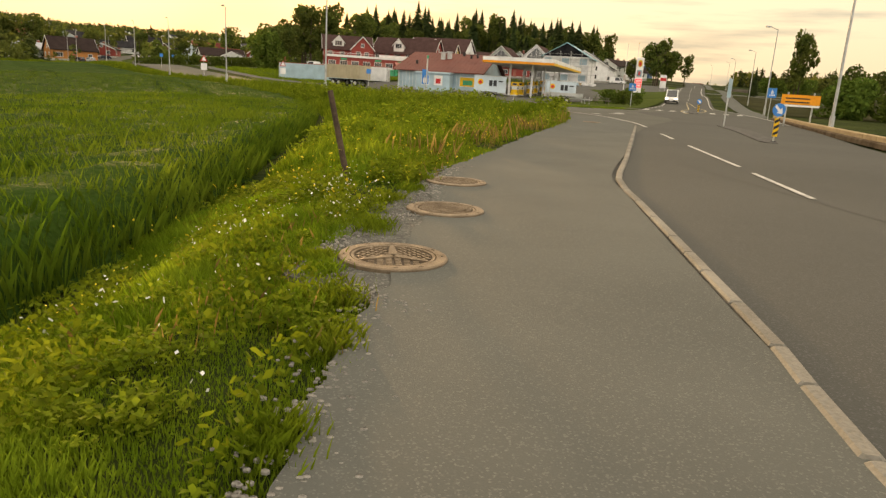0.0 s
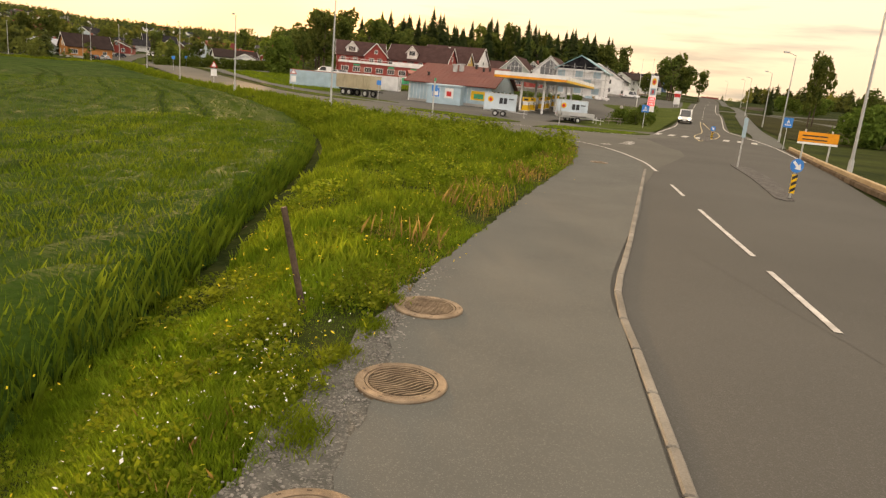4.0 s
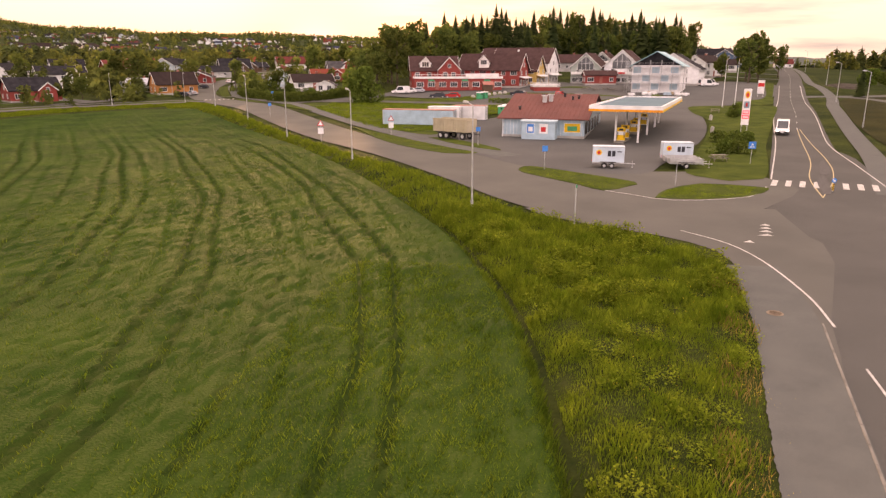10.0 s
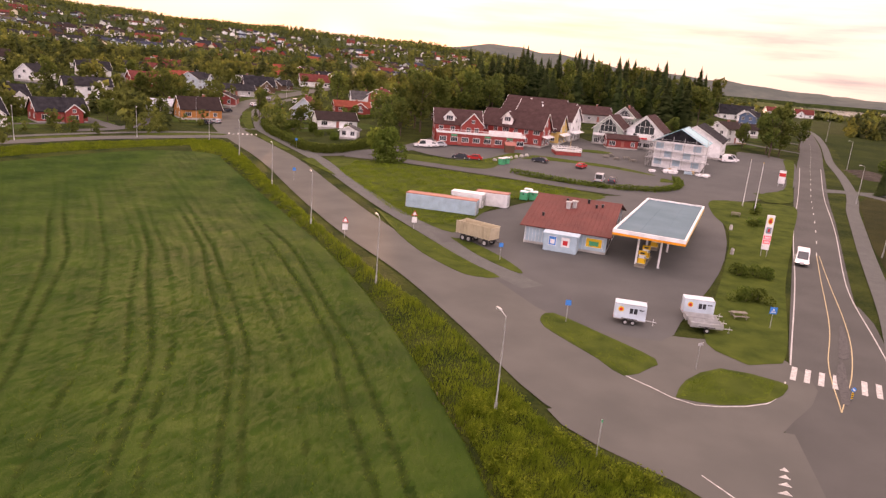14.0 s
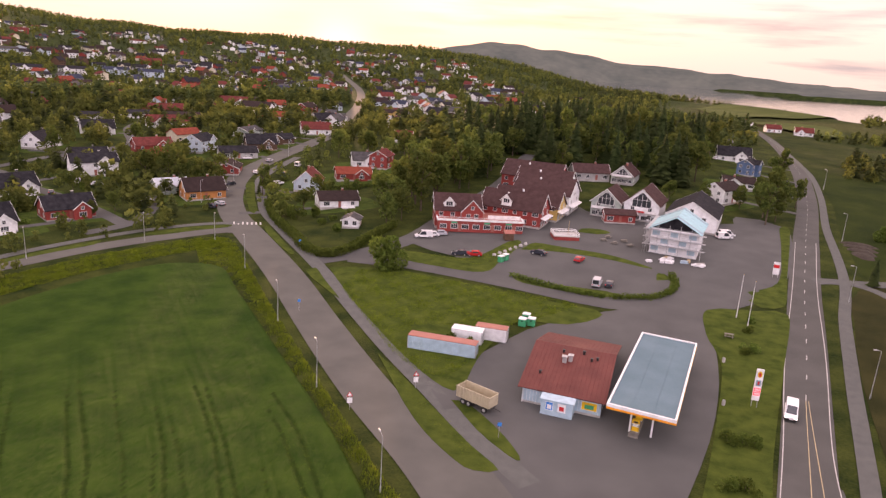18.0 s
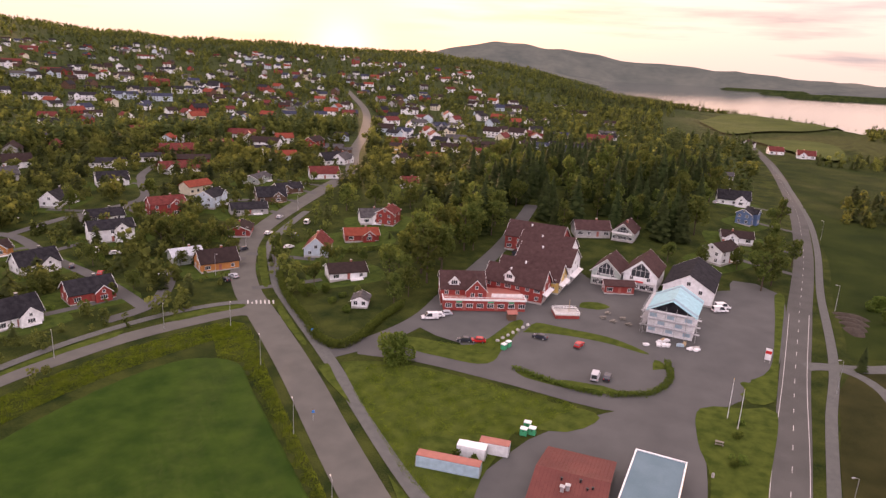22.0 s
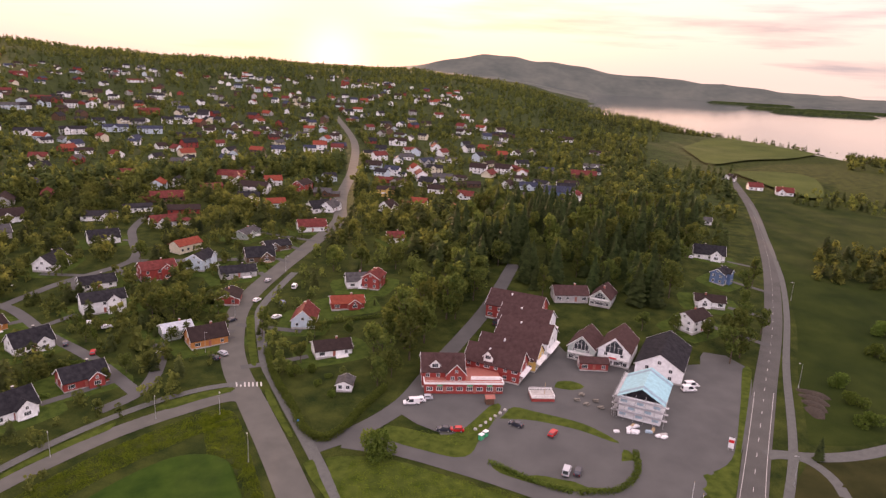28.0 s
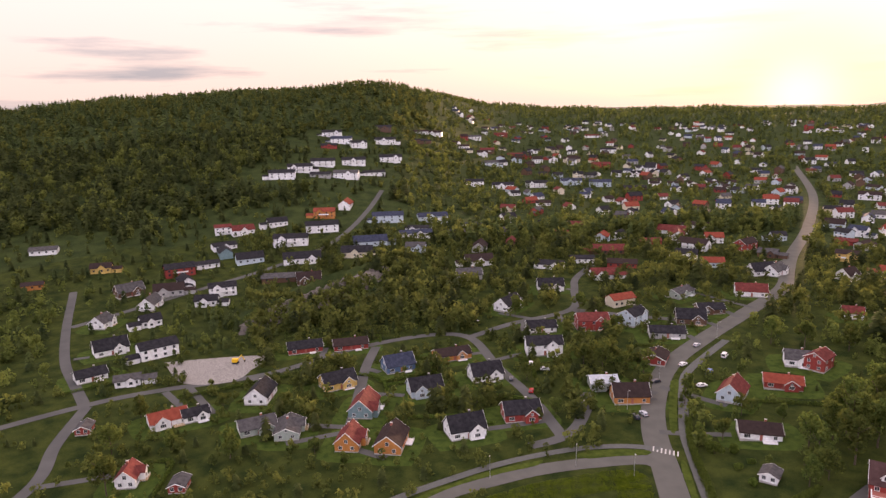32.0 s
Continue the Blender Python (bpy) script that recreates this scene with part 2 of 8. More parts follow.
STUBBLE = surface("brownish_field", (0.020, 0.023, 0.008), (0.044, 0.043, 0.015), 9.0, 0.95, 0.5, 0.2, spec=0.04)
WOODLAND = surface("woodland_floor", (0.018, 0.031, 0.010), (0.046, 0.064, 0.019), 12.0, 0.95, 0.6, 0.8, spec=0.04)
ROCK = surface("rock_face", (0.06, 0.053, 0.047), (0.19, 0.17, 0.15), 3.0, 0.9, 0.9, 0.3)
WATER = surface("lake_water", (0.05, 0.06, 0.07), (0.06, 0.07, 0.08), 90.0, 0.05, 0.02, 2.5, spec=1.0)
# pale grey-green far hills: the haze of distance is painted into this colour
HAZED_HILL = surface("hazed_far_hill", (0.072, 0.088, 0.080), (0.118, 0.130, 0.112), 220.0, 1.0, 0.0, 40.0, spec=0.05)
BARK = surface("bark", (0.05, 0.035, 0.025), (0.12, 0.09, 0.065), 0.4, 0.95, 0.7, 0.05)
SPRUCE = leafy("spruce_needles", (0.022, 0.039, 0.014), (0.070, 0.094, 0.030), 2.0, 0.32)
BIRCH = leafy("broad_leaves", (0.045, 0.072, 0.018), (0.15, 0.175, 0.04), 2.5, 0.42)
# joined woods: lighter than the single trees, distance haze put into the colour
WOOD_SPRUCE = leafy("hazed_spruce_needles", (0.022, 0.036, 0.014), (0.100, 0.122, 0.036), 9.0, 0.35)
WOOD_LEAVES = leafy("hazed_broad_leaves", (0.045, 0.064, 0.018), (0.19, 0.21, 0.05), 8.0, 0.45)
HEDGE = leafy("hedge_leaves", (0.05, 0.088, 0.016), (0.14, 0.185, 0.035), 0.8, 0.4)
BLADES = leafy("grass_blades", (0.085, 0.145, 0.010), (0.22, 0.285, 0.028), 1.2, 0.5, 0.14)
DRY_BLADES = leafy("dry_grass", (0.20, 0.13, 0.04), (0.36, 0.26, 0.09), 0.6, 0.5, 0.2)
CROP_BLADES = leafy("crop_blades", (0.056, 0.112, 0.010), (0.150, 0.205, 0.022), 3.0, 0.45, 0.15)
CROP_TIPS = leafy("crop_tips", (0.0396, 0.0851, 0.0099), (0.1045, 0.1552, 0.0187), 3.0, 0.4, 0.12)
PETAL_WHITE = surface("white_petals", (0.6, 0.6, 0.55), (0.85, 0.85, 0.8), 0.1, 0.8, 0.0, 0.02)
PETAL_YELLOW = surface("yellow_petals", (0.6, 0.42, 0.02), (0.85, 0.65, 0.05), 0.1, 0.8, 0.0, 0.02)
IRON = surface("cast_iron", (0.13, 0.095, 0.065), (0.27, 0.21, 0.15), 0.15, 0.6, 0.5, 0.01, metal=0.5)
IRON_DARK = surface("dark_cast_iron", (0.06, 0.045, 0.033), (0.12, 0.09, 0.065), 0.15, 0.7, 0.5, 0.01, metal=0.4)
STEEL = surface("galvanised_steel", (0.36, 0.37, 0.37), (0.55, 0.56, 0.56), 0.6, 0.5, 0.05, 0.05, metal=0.6)
BLACK = surface("black_plastic", (0.012, 0.012, 0.013), (0.035, 0.035, 0.036), 0.4, 0.5, 0.1, 0.03)
TYRE = surface("rubber", (0.012, 0.012, 0.012), (0.03, 0.03, 0.03), 0.2, 0.9, 0.2, 0.02)
WINDOW = glass_pane("window_glass")
LEAN_WOOD = surface("weathered_wood", (0.045, 0.03, 0.022), (0.12, 0.08, 0.055), 0.25, 0.9, 0.6, 0.02)
PLANK = surface("new_timber", (0.34, 0.24, 0.13), (0.5, 0.37, 0.22), 0.5, 0.8, 0.3, 0.03)
GREY_PLANK = surface("weathered_timber", (0.16, 0.145, 0.12), (0.27, 0.25, 0.21), 0.4, 0.9, 0.4, 0.02, spec=0.1)
LAMP_GLOW = lit("headlight_glow", (1.0, 0.93, 0.75), 12.0)


def painted(name, c, rough=0.55, vary=0.0, size=1.2):
    return surface(name, tuple(v * 0.8 for v in c), tuple(min(v * 1.08, 0.92) for v in c), size, rough, 0.12, 0.08, vary=vary)


WALLS = {"white": painted("white_cladding", (0.84, 0.85, 0.85)), "cream": painted("cream_cladding", (0.66, 0.6, 0.46)),
         "red": painted("red_cladding", (0.30, 0.045, 0.035)), "orange": painted("orange_cladding", (0.5, 0.2, 0.055)),
         "yellow": painted("yellow_cladding", (0.62, 0.42, 0.13)), "blue": painted("blue_cladding", (0.09, 0.16, 0.28)),
         "paleblue": painted("pale_blue_cladding", (0.5, 0.6, 0.66)), "teal": painted("teal_cladding", (0.16, 0.26, 0.28)),
         "grey": painted("grey_cladding", (0.38, 0.38, 0.37)), "greygreen": painted("grey_green_cladding", (0.36, 0.42, 0.38)),
         "brown": painted("brown_cladding", (0.12, 0.065, 0.04))}
ROOFS = {"black": surface("black_roof_tiles", (0.012, 0.012, 0.015), (0.034, 0.033, 0.037), 1.5, 0.85, 0.5, 0.16, spec=0.08),
         "brown": surface("brown_roof_tiles", (0.027, 0.018, 0.017), (0.041, 0.028, 0.026), 1.5, 0.85, 0.5, 0.16, spec=0.08),
         "umber": surface("red_brown_roof_tiles", (0.050, 0.027, 0.026), (0.080, 0.045, 0.042), 1.5, 0.85, 0.5, 0.16, spec=0.08),
         "maroon": surface("maroon_roof_tiles", (0.09, 0.022, 0.02), (0.17, 0.045, 0.038), 1.5, 0.85, 0.5, 0.16, spec=0.08),
         "redtile": surface("red_roof_tiles", (0.17, 0.038, 0.024), (0.25, 0.062, 0.038), 1.5, 0.85, 0.5, 0.16, spec=0.08),
         "grey": surface("grey_roof_tiles", (0.045, 0.044, 0.046), (0.095, 0.092, 0.092), 1.5, 0.85, 0.5, 0.16, spec=0.08),
         "slate": surface("pale_metal_roof", (0.3, 0.34, 0.38), (0.46, 0.5, 0.54), 1.5, 0.45, 0.3, 0.2, metal=0.3),
         "navy": surface("dark_blue_roof_tiles", (0.02, 0.025, 0.045), (0.05, 0.06, 0.09), 1.5, 0.85, 0.5, 0.16, spec=0.08)}
DECK = surface("canopy_sheet", (0.105, 0.175, 0.20), (0.135, 0.21, 0.24), 5.0, 0.9, 0.05, 0.3, spec=0.1)
STATION_ROOF = surface("station_roof_sheet", (0.105, 0.026, 0.020), (0.155, 0.042, 0.032), 3.5, 0.7, 0.3, 0.16)
TRIM = painted("white_trim", (0.8, 0.8, 0.78))
COLOURS = {k: painted(k + "_paint", c, 0.4) for k, c in {
    "yellow": (0.85, 0.5, 0.02), "orange": (0.85, 0.32, 0.02), "red": (0.6, 0.03, 0.03), "blue": (0.02, 0.22, 0.62), "green": (0.02, 0.33, 0.16),
    "white": (0.8, 0.8, 0.8), "grey": (0.4, 0.4, 0.41), "silver": (0.5, 0.52, 0.54), "dark": (0.03, 0.035, 0.045), "navy": (0.03, 0.06, 0.16),
    "sheet": (0.55, 0.66, 0.74), "tarp": (0.24, 0.52, 0.58), "sand": (0.46, 0.4, 0.28), "pale": (0.38, 0.53, 0.61), "brick": (0.36, 0.12, 0.09), "teal": (0.2, 0.33, 0.4)}.items()}
CAR_PAINT = {k: surface(k + "_car_paint", tuple(v * 0.9 for v in c), c, 2.0, 0.25, 0.0, 0.5, spec=0.6) for k, c in {
    "white": (0.78, 0.78, 0.78), "red": (0.45, 0.02, 0.02), "dark": (0.03, 0.035, 0.05), "silver": (0.45, 0.47, 0.5), "blue": (0.05, 0.12, 0.3)}.items()}


# ---- shapes ----
def box(x0, y0, z0, x1, y1, z1):
    v = [(x, y, z) for z in (z0, z1) for x, y in ((x0, y0), (x1, y0), (x1, y1), (x0, y1))]
    return v, [(3, 2, 1, 0), (4, 5, 6, 7), (0, 1, 5, 4), (1, 2, 6, 5), (2, 3, 7, 6), (3, 0, 4, 7)]


def block(w, d, h, x=0.0, y=0.0, z=0.0):
    """A box standing on z, its middle at x, y."""
    return box(x - w / 2, y - d / 2, z, x + w / 2, y + d / 2, z + h)


def soft_block(w, d, h, x=0.0, y=0.0, z=0.0, b=0.03):
    """A box with its upright and top edges taken off."""
    v, f, rings = [], [], ((0, b * 0.3), (h - b, b * 0.3), (h, b + b * 0.3))
    for zz, s in rings:
        for cx, cy, ox, oy in ((-1, -1, b, 0), (1, -1, -b, 0), (1, -1, 0, b), (1, 1, 0, -b), (1, 1, -b, 0), (-1, 1, b, 0), (-1, 1, 0, -b), (-1, -1, 0, b)):
            v.append((x + cx * (w / 2 - s) + ox, y + cy * (d / 2 - s) + oy, z + zz))
    for i in range(2):
        for k in range(8):
            f.append((8 * i + k, 8 * i + (k + 1) % 8, 8 * i + 8 + (k + 1) % 8, 8 * i + 8 + k))
    return v, f + [tuple(range(7, -1, -1)), tuple(range(16, 24))]


def tube(r0, r1, z0, z1, n=10, x=0.0, y=0.0):
    v = [(x + r * math.cos(6.28319 * k / n), y + r * math.sin(6.28319 * k / n), z) for r, z in ((r0, z0), (r1, z1)) for k in range(n)]
    f = [(k, (k + 1) % n, n + (k + 1) % n, n + k) for k in range(n)]
    return v, f + [tuple(range(n - 1, -1, -1)), tuple(range(n, 2 * n))]


def bar(a, b, r=0.03, n=6):
    a, b = Vector(a), Vector(b)
    v, f = tube(r, r, 0, (b - a).length, n)
    m = Matrix.Translation(a) @ (b - a).to_track_quat("Z", "Y").to_matrix().to_4x4()
    return [tuple(m @ Vector(p)) for p in v], f


def shifted(vf, m):
    return [tuple(m @ Vector(p)) for p in vf[0]], vf[1]


def join(*some):
    v, f = [], []
    for a, b in some:
        n = len(v)
        v += a
        f += [tuple(i + n for i in q) for q in b]
    return v, f


def prism(outline, z0, z1):
    """A flat outline of x, y, drawn up from z0 to z1."""
    n = len(outline)
    v = [(x, y, z) for z in (z0, z1) for x, y in outline]
    return v, [(k, (k + 1) % n, n + (k + 1) % n, n + k) for k in range(n)] + [tuple(range(n - 1, -1, -1)), tuple(range(n, 2 * n))]


def mesh_of(name, vf, material, smooth=False):
    me = bpy.data.meshes.new(name)
    me.from_pydata(vf[0], [], vf[1])
    me.materials.append(material)
    if smooth:
        me.shade_smooth()
    me.update()
    return me


def part(name, vf, material, parent, label="", m=None, smooth=False):
    """One mesh object under a thing or a part; vf may be a mesh that is shared."""
    ob = new(name, vf if isinstance(vf, bpy.types.Mesh) else mesh_of(name, vf, material, smooth))
    ob.parent = parent
    if m is not None:
        ob.matrix_basis = m
    return tagged(ob, label)


def thing(name, m, label, category, group="", kind=""):
    ob = new(name)
    ob.empty_display_size = 0.3
    ob.matrix_basis = m
    return tagged(ob, label, category, group, kind)


def solid(name, vf, material, label, category, kind="", smooth=False, m=None, group=""):
    ob = new(name, mesh_of(name, vf, material, smooth))
    if m is not None:
        ob.matrix_basis = m
    return tagged(ob, label, category, group, kind)


# ---- the lie of the land ----
def ease(a, b, v):
    u = np.clip((v - a) / (b - a), 0, 1)
    return u * u * (3 - 2 * u)


def land(x, y):
    r, th = np.hypot(x, y), np.degrees(np.arctan2(x, y))
    h = (2 * ease(95, 160, y) + 2.5 * ease(160, 235, y)) * (1 - 0.75 * ease(60, 110, -x) * (1 - ease(200, 300, y))) + 4 * ease(235, 400, y)
    rise = np.interp(th, [-180, -110, -95, -78, -66, -58, -53, -48, -44, -40, -36, -30, -24, -12, -6, -2, 3, 10, 60, 90, 180], [0, 20, 95, 112, 132, 141, 147, 143, 125, 104, 91, 87, 85, 76, 56, 20, -30, -45, -45, 0, 0])
    near = np.interp(th, [-95, -50, -40, -5, 3, 10, 20], [330, 330, 420, 420, 1300, 1150, 950])
    far = np.interp(th, [-95, -60, -50, -42, -5, 3, 10, 20], [1250, 1300, 1500, 2400, 2500, 2700, 2100, 1700])
    h = h + rise * ease(near, far, r) ** 1.15
    h = h + 9 * np.exp(-(((x + 2) / 75) ** 2 + ((y - 375) / 75) ** 2))
    return h + 152 * ease(4400, 4850, r) * ease(-15, -6, th) * (1 - 0.5 * ease(2, 24, th)) * (1 + 0.03 * np.sin(th * 0.55 + 2) + 0.02 * np.sin(th * 2.3))


def at(x, y, turn=0.0, lift=0.0):
    """A pose on the ground, turned by degrees."""
    return pose(x, y, float(land(x, y)) + lift, 0, 0, turn)


def spread(inner, step, outer, grow):
    lo, hi = inner
    mid = list(np.arange(lo, hi + 0.01, step))
    up, down, s = [hi], [lo], step
    while up[-1] < outer[1] or down[-1] > outer[0]:
        s *= grow
        if up[-1] < outer[1]:
            up.append(up[-1] + s)
        if down[-1] > outer[0]:
            down.append(down[-1] - s)
    return np.array(down[:0:-1] + mid + up[1:])


def sheet(xs, ys, lift, fine=None):
    gx, gy = np.meshgrid(xs, ys)
    gz = land(gx, gy) + lift
    if fine is not None:
        gz = gz + fine(gx, gy)
    n, m = len(xs), len(ys)
    v = np.stack([gx, gy, gz], -1).reshape(-1, 3)
    i = (np.arange(m - 1)[:, None] * n + np.arange(n - 1)).ravel()
    return v, np.stack([i, i + 1, i + n + 1, i + n], -1)


def grid_object(name, v, f, material, label, category, kind="structure"):
    me = bpy.data.meshes.new(name)
    me.from_pydata(v.tolist(), [], f.tolist())
    me.materials.append(material)
    me.shade_smooth()
    return tagged(new(name, me), label, category, kind=kind)


def smooth_line(points, step=3.0):
    """Points along a Catmull-Rom line through the given ones."""
    p = [Vector(q) for q in points]
    p = [2 * p[0] - p[1]] + p + [2 * p[-1] - p[-2]]
    out = []
    for a, b, c, d in zip(p, p[1:], p[2:], p[3:]):
        n = max(2, int((c - b).length / step))
        for k in range(n):
            t = k / n
            out.append(0.5 * (2 * b + (c - a) * t + (2 * a - 5 * b + 4 * c - d) * t * t + (3 * b - a - 3 * c + d) * t ** 3))
    return out + [p[-2]]


FIELD_LINE = [(-2.9, -30), (-2.6, 0), (-2.7, 5), (-3.1, 9), (-4.0, 14), (-5.2, 22), (-6.9, 29.5), (-9.2, 36), (-12, 43), (-20.5, 59), (-29, 73), (-40, 89), (-52, 104), (-66, 121), (-80, 138), (-91, 151), (-104, 150), (-113, 136), (-119, 112), (-121, 80), (-119, 20), (-112, -40)]


EDGE = np.array([(p.x, p.y) for p in smooth_line(FIELD_LINE, 3.0)])


def low_side(x, y):
    """Distance to the field's edge, positive inside, for arrays."""
    best, sign = np.full(x.shape, 1e9), np.zeros(x.shape)
    for (ax, ay), (bx, by) in zip(EDGE, EDGE[1:]):
        dx, dy = bx - ax, by - ay
        u = np.clip(((x - ax) * dx + (y - ay) * dy) / (dx * dx + dy * dy), 0, 1)
        qx, qy = x - ax - u * dx, y - ay - u * dy
        d = np.hypot(qx, qy)
        sign = np.where(d < best, dx * qy - dy * qx, sign)
        best = np.minimum(best, d)
    return np.where(sign > 0, best, -best)


def dip(x, y):
    """How far the verge falls away from path level towards the field."""
    return -0.7 * ease(-2.0, 0.3, low_side(x, y))


def ground_bumps(x, y):
    r = np.hypot(x, y)
    far = ease(700, 1500, r)
    return far * (5 * np.sin(x * 0.011 + 1.3) * np.sin(y * 0.009) + 3 * np.sin(x * 0.023 + y * 0.017))


XS, YS = spread((-320, 160), 4.0, (-4900, 4980), 1.09), spread((-40, 420), 4.0, (-900, 4980), 1.08)
XS = np.unique(np.concatenate([XS, np.arange(-16, 8, 0.8)]).round(2))
YS = np.unique(np.concatenate([YS, np.arange(-4, 56, 1.0)]).round(2))
gv, gf = sheet(XS, YS, -0.10, ground_bumps)
close = (np.abs(gv[:, 0] + 60) < 75) & (np.abs(gv[:, 1] - 60) < 105)
flat = (np.abs(gv[:, 0] + 3) < 14) & (np.abs(gv[:, 1] - 14) < 32)
gv[flat, 2] += 0.07
gv[close, 2] += dip(gv[close, 0], gv[close, 1])
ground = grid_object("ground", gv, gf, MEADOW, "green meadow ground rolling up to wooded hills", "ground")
for extra in (WOODLAND, HAZED_HILL):
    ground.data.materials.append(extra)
middle = gv[gf].mean(1)
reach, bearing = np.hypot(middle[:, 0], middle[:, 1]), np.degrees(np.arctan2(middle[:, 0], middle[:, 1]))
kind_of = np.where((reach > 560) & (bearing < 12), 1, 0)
# past 3300 m the ground takes the colour with haze in it
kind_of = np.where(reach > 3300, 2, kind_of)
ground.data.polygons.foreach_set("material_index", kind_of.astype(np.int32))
water = grid_object("water", np.array([(-900, 500, -6.0), (4980, 500, -6.0), (4980, 4980, -6.0), (-900, 4980, -6.0)]), np.array([(0, 1, 2, 3)]), WATER, "pale calm lake reflecting the evening sky", "lake")


def ribbon(points, width, lift, step=3.0, thick=0.0, cross=1):
    """A strip along the ground; width is one number or (start, end). thick: with sides that go down so far."""
    line = smooth_line(points, step)
    n, v, f = len(line), [], []
    for i, p in enumerate(line):
        d = (line[min(i + 1, n - 1)] - line[max(i - 1, 0)]).normalized()
        side = Vector((-d.y, d.x))
        w = width if isinstance(width, (int, float)) else width[0] + (width[1] - width[0]) * i / (n - 1)
        for c in range(cross + 1):
            q = p + side * w * (c / cross - 0.5)
            v.append((q.x, q.y, float(land(q.x, q.y)) + lift - 0.035))
    m = cross + 1
    f = [(i * m + c, (i + 1) * m + c, (i + 1) * m + c + 1, i * m + c + 1) for i in range(n - 1) for c in range(cross)]
    f = [q[::-1] for q in f]
    if thick:
        k = len(v)
        v += [(x, y, z - thick) for x, y, z in v]
        for i in range(n - 1):
            a, b = i * m, (i + 1) * m
            f += [(a, b, b + k, a + k), (a + cross, a + cross + k, b + cross + k, b + cross)]
        f += [(0, k, cross + k, cross), (a := (n - 1) * m, a + cross, a + cross + k, a + k)]
    return v, f


def patch(outline, lift, thick=0.0, step=6.0):
    """A flat piece of ground with a rounded outline, laid on the land."""
    bm = bmesh.new()
    pts = smooth_line([*outline, outline[0]], step)[:-1]
    bm.faces.new([bm.verts.new((p.x, p.y, 0)) for p in pts])
    bmesh.ops.triangulate(bm, faces=bm.faces[:])
    if thick:
        ring = [e for e in bm.edges if len(e.link_faces) == 1]
        made = bmesh.ops.extrude_edge_only(bm, edges=ring)
        for q in made["geom"]:
            if isinstance(q, bmesh.types.BMVert):
                q.co.z = -thick
    for _ in range(2):
        long = [e for e in bm.edges if e.calc_length() > 9]
        bmesh.ops.subdivide_edges(bm, edges=long, cuts=1)
        bmesh.ops.triangulate(bm, faces=[f for f in bm.faces if len(f.verts) > 3])
    for q in bm.verts:
        q.co.z += float(land(q.co.x, q.co.y)) + lift - 0.035
    bmesh.ops.recalc_face_normals(bm, faces=bm.faces[:])
    up = sum(f.normal.z * f.calc_area() for f in bm.faces)
    if up < 0:
        bmesh.ops.reverse_faces(bm, faces=bm.faces[:])
    v, f = [tuple(q.co) for q in bm.verts], []
    bm.verts.index_update()
    f = [tuple(q.index for q in face.verts) for face in bm.faces]
    bm.free()
    return v, f


# ---- roads and paths ----
solid("road_main", ribbon([(-1, -60), (3.5, -20), (6.2, 8), (8.6, 22), (13.2, 40), (19.6, 66), (29.8, 101), (39.6, 135), (53, 182), (67, 229), (91.5, 312), (119.5, 435), (147, 588), (168, 760)], 7.6, 0.03, cross=4),
      ASPHALT, "grey asphalt main road with worn white lines", "road", "structure")
solid("road_widening", patch([(6.5, 2), (10.5, 12), (13.6, 23), (18.5, 38), (23.5, 55), (28.5, 76), (31.5, 92), (24.5, 92), (16, 66), (9, 44), (6.0, 28), (4.5, 12)], 0.033), ASPHALT, "asphalt junction area round the traffic islands", "road", "structure")


def strip_between(left, right, lift, rows=260):
    """A paved strip between two edges that run the same way."""
    a, b = (np.array([tuple(p) for p in smooth_line(line, 0.4)]) for line in (left, right))
    ys = np.unique(np.concatenate([np.linspace(max(a[0, 1], b[0, 1]), -4, 12), np.linspace(-4, min(a[-1, 1], b[-1, 1]), rows)]))
    v = []
    for y in ys:
        xa, xb = np.interp(y, a[:, 1], a[:, 0]), np.interp(y, b[:, 1], b[:, 0])
        xa += 0.035 * math.sin(y * 4.3) * math.sin(y * 1.7 + 1) + 0.02 * math.sin(y * 13.1)
        v += [(x, y, float(land(x, y)) + lift - 0.035) for x in (xa, (xa + xb) / 2, xb)]
    return v, [(3 * i + c, 3 * i + c + 1, 3 * i + c + 4, 3 * i + c + 3) for i in range(len(ys) - 1) for c in (0, 1)]


solid("pavement_path", strip_between([(-2.9, -60), (-0.8, -20), (0.02, -3), (0.07, 0.3), (0.07, 1.4), (0.1, 2.1), (0.12, 3), (0.15, 5), (0.1, 7), (0.15, 8.5), (0.95, 12.5), (1.75, 16.5), (4.1, 28), (4.8, 36)],
                                     [(-0.7, -60), (1.4, -20), (2.1, -2), (2.17, 1.5), (2.3, 4), (2.5, 7), (2.65, 9), (3.5, 12.5), (4.55, 16.5), (6.9, 28), (7.6, 36)], 0.055), ASPHALT_OLD, "grey worn asphalt footpath beside the road", "path", "structure")
solid("pavement_corner", patch([(2.9, 16), (4.5, 27.5), (5.2, 34), (5, 39), (2, 42.5), (-3, 45.5), (-7, 50), (0, 52), (9, 50), (12, 42), (9.4, 33), (7.3, 27.5), (5.2, 20)], 0.045), ROAD_PALE, "asphalt mouth of the side road at the junction", "road", "structure")
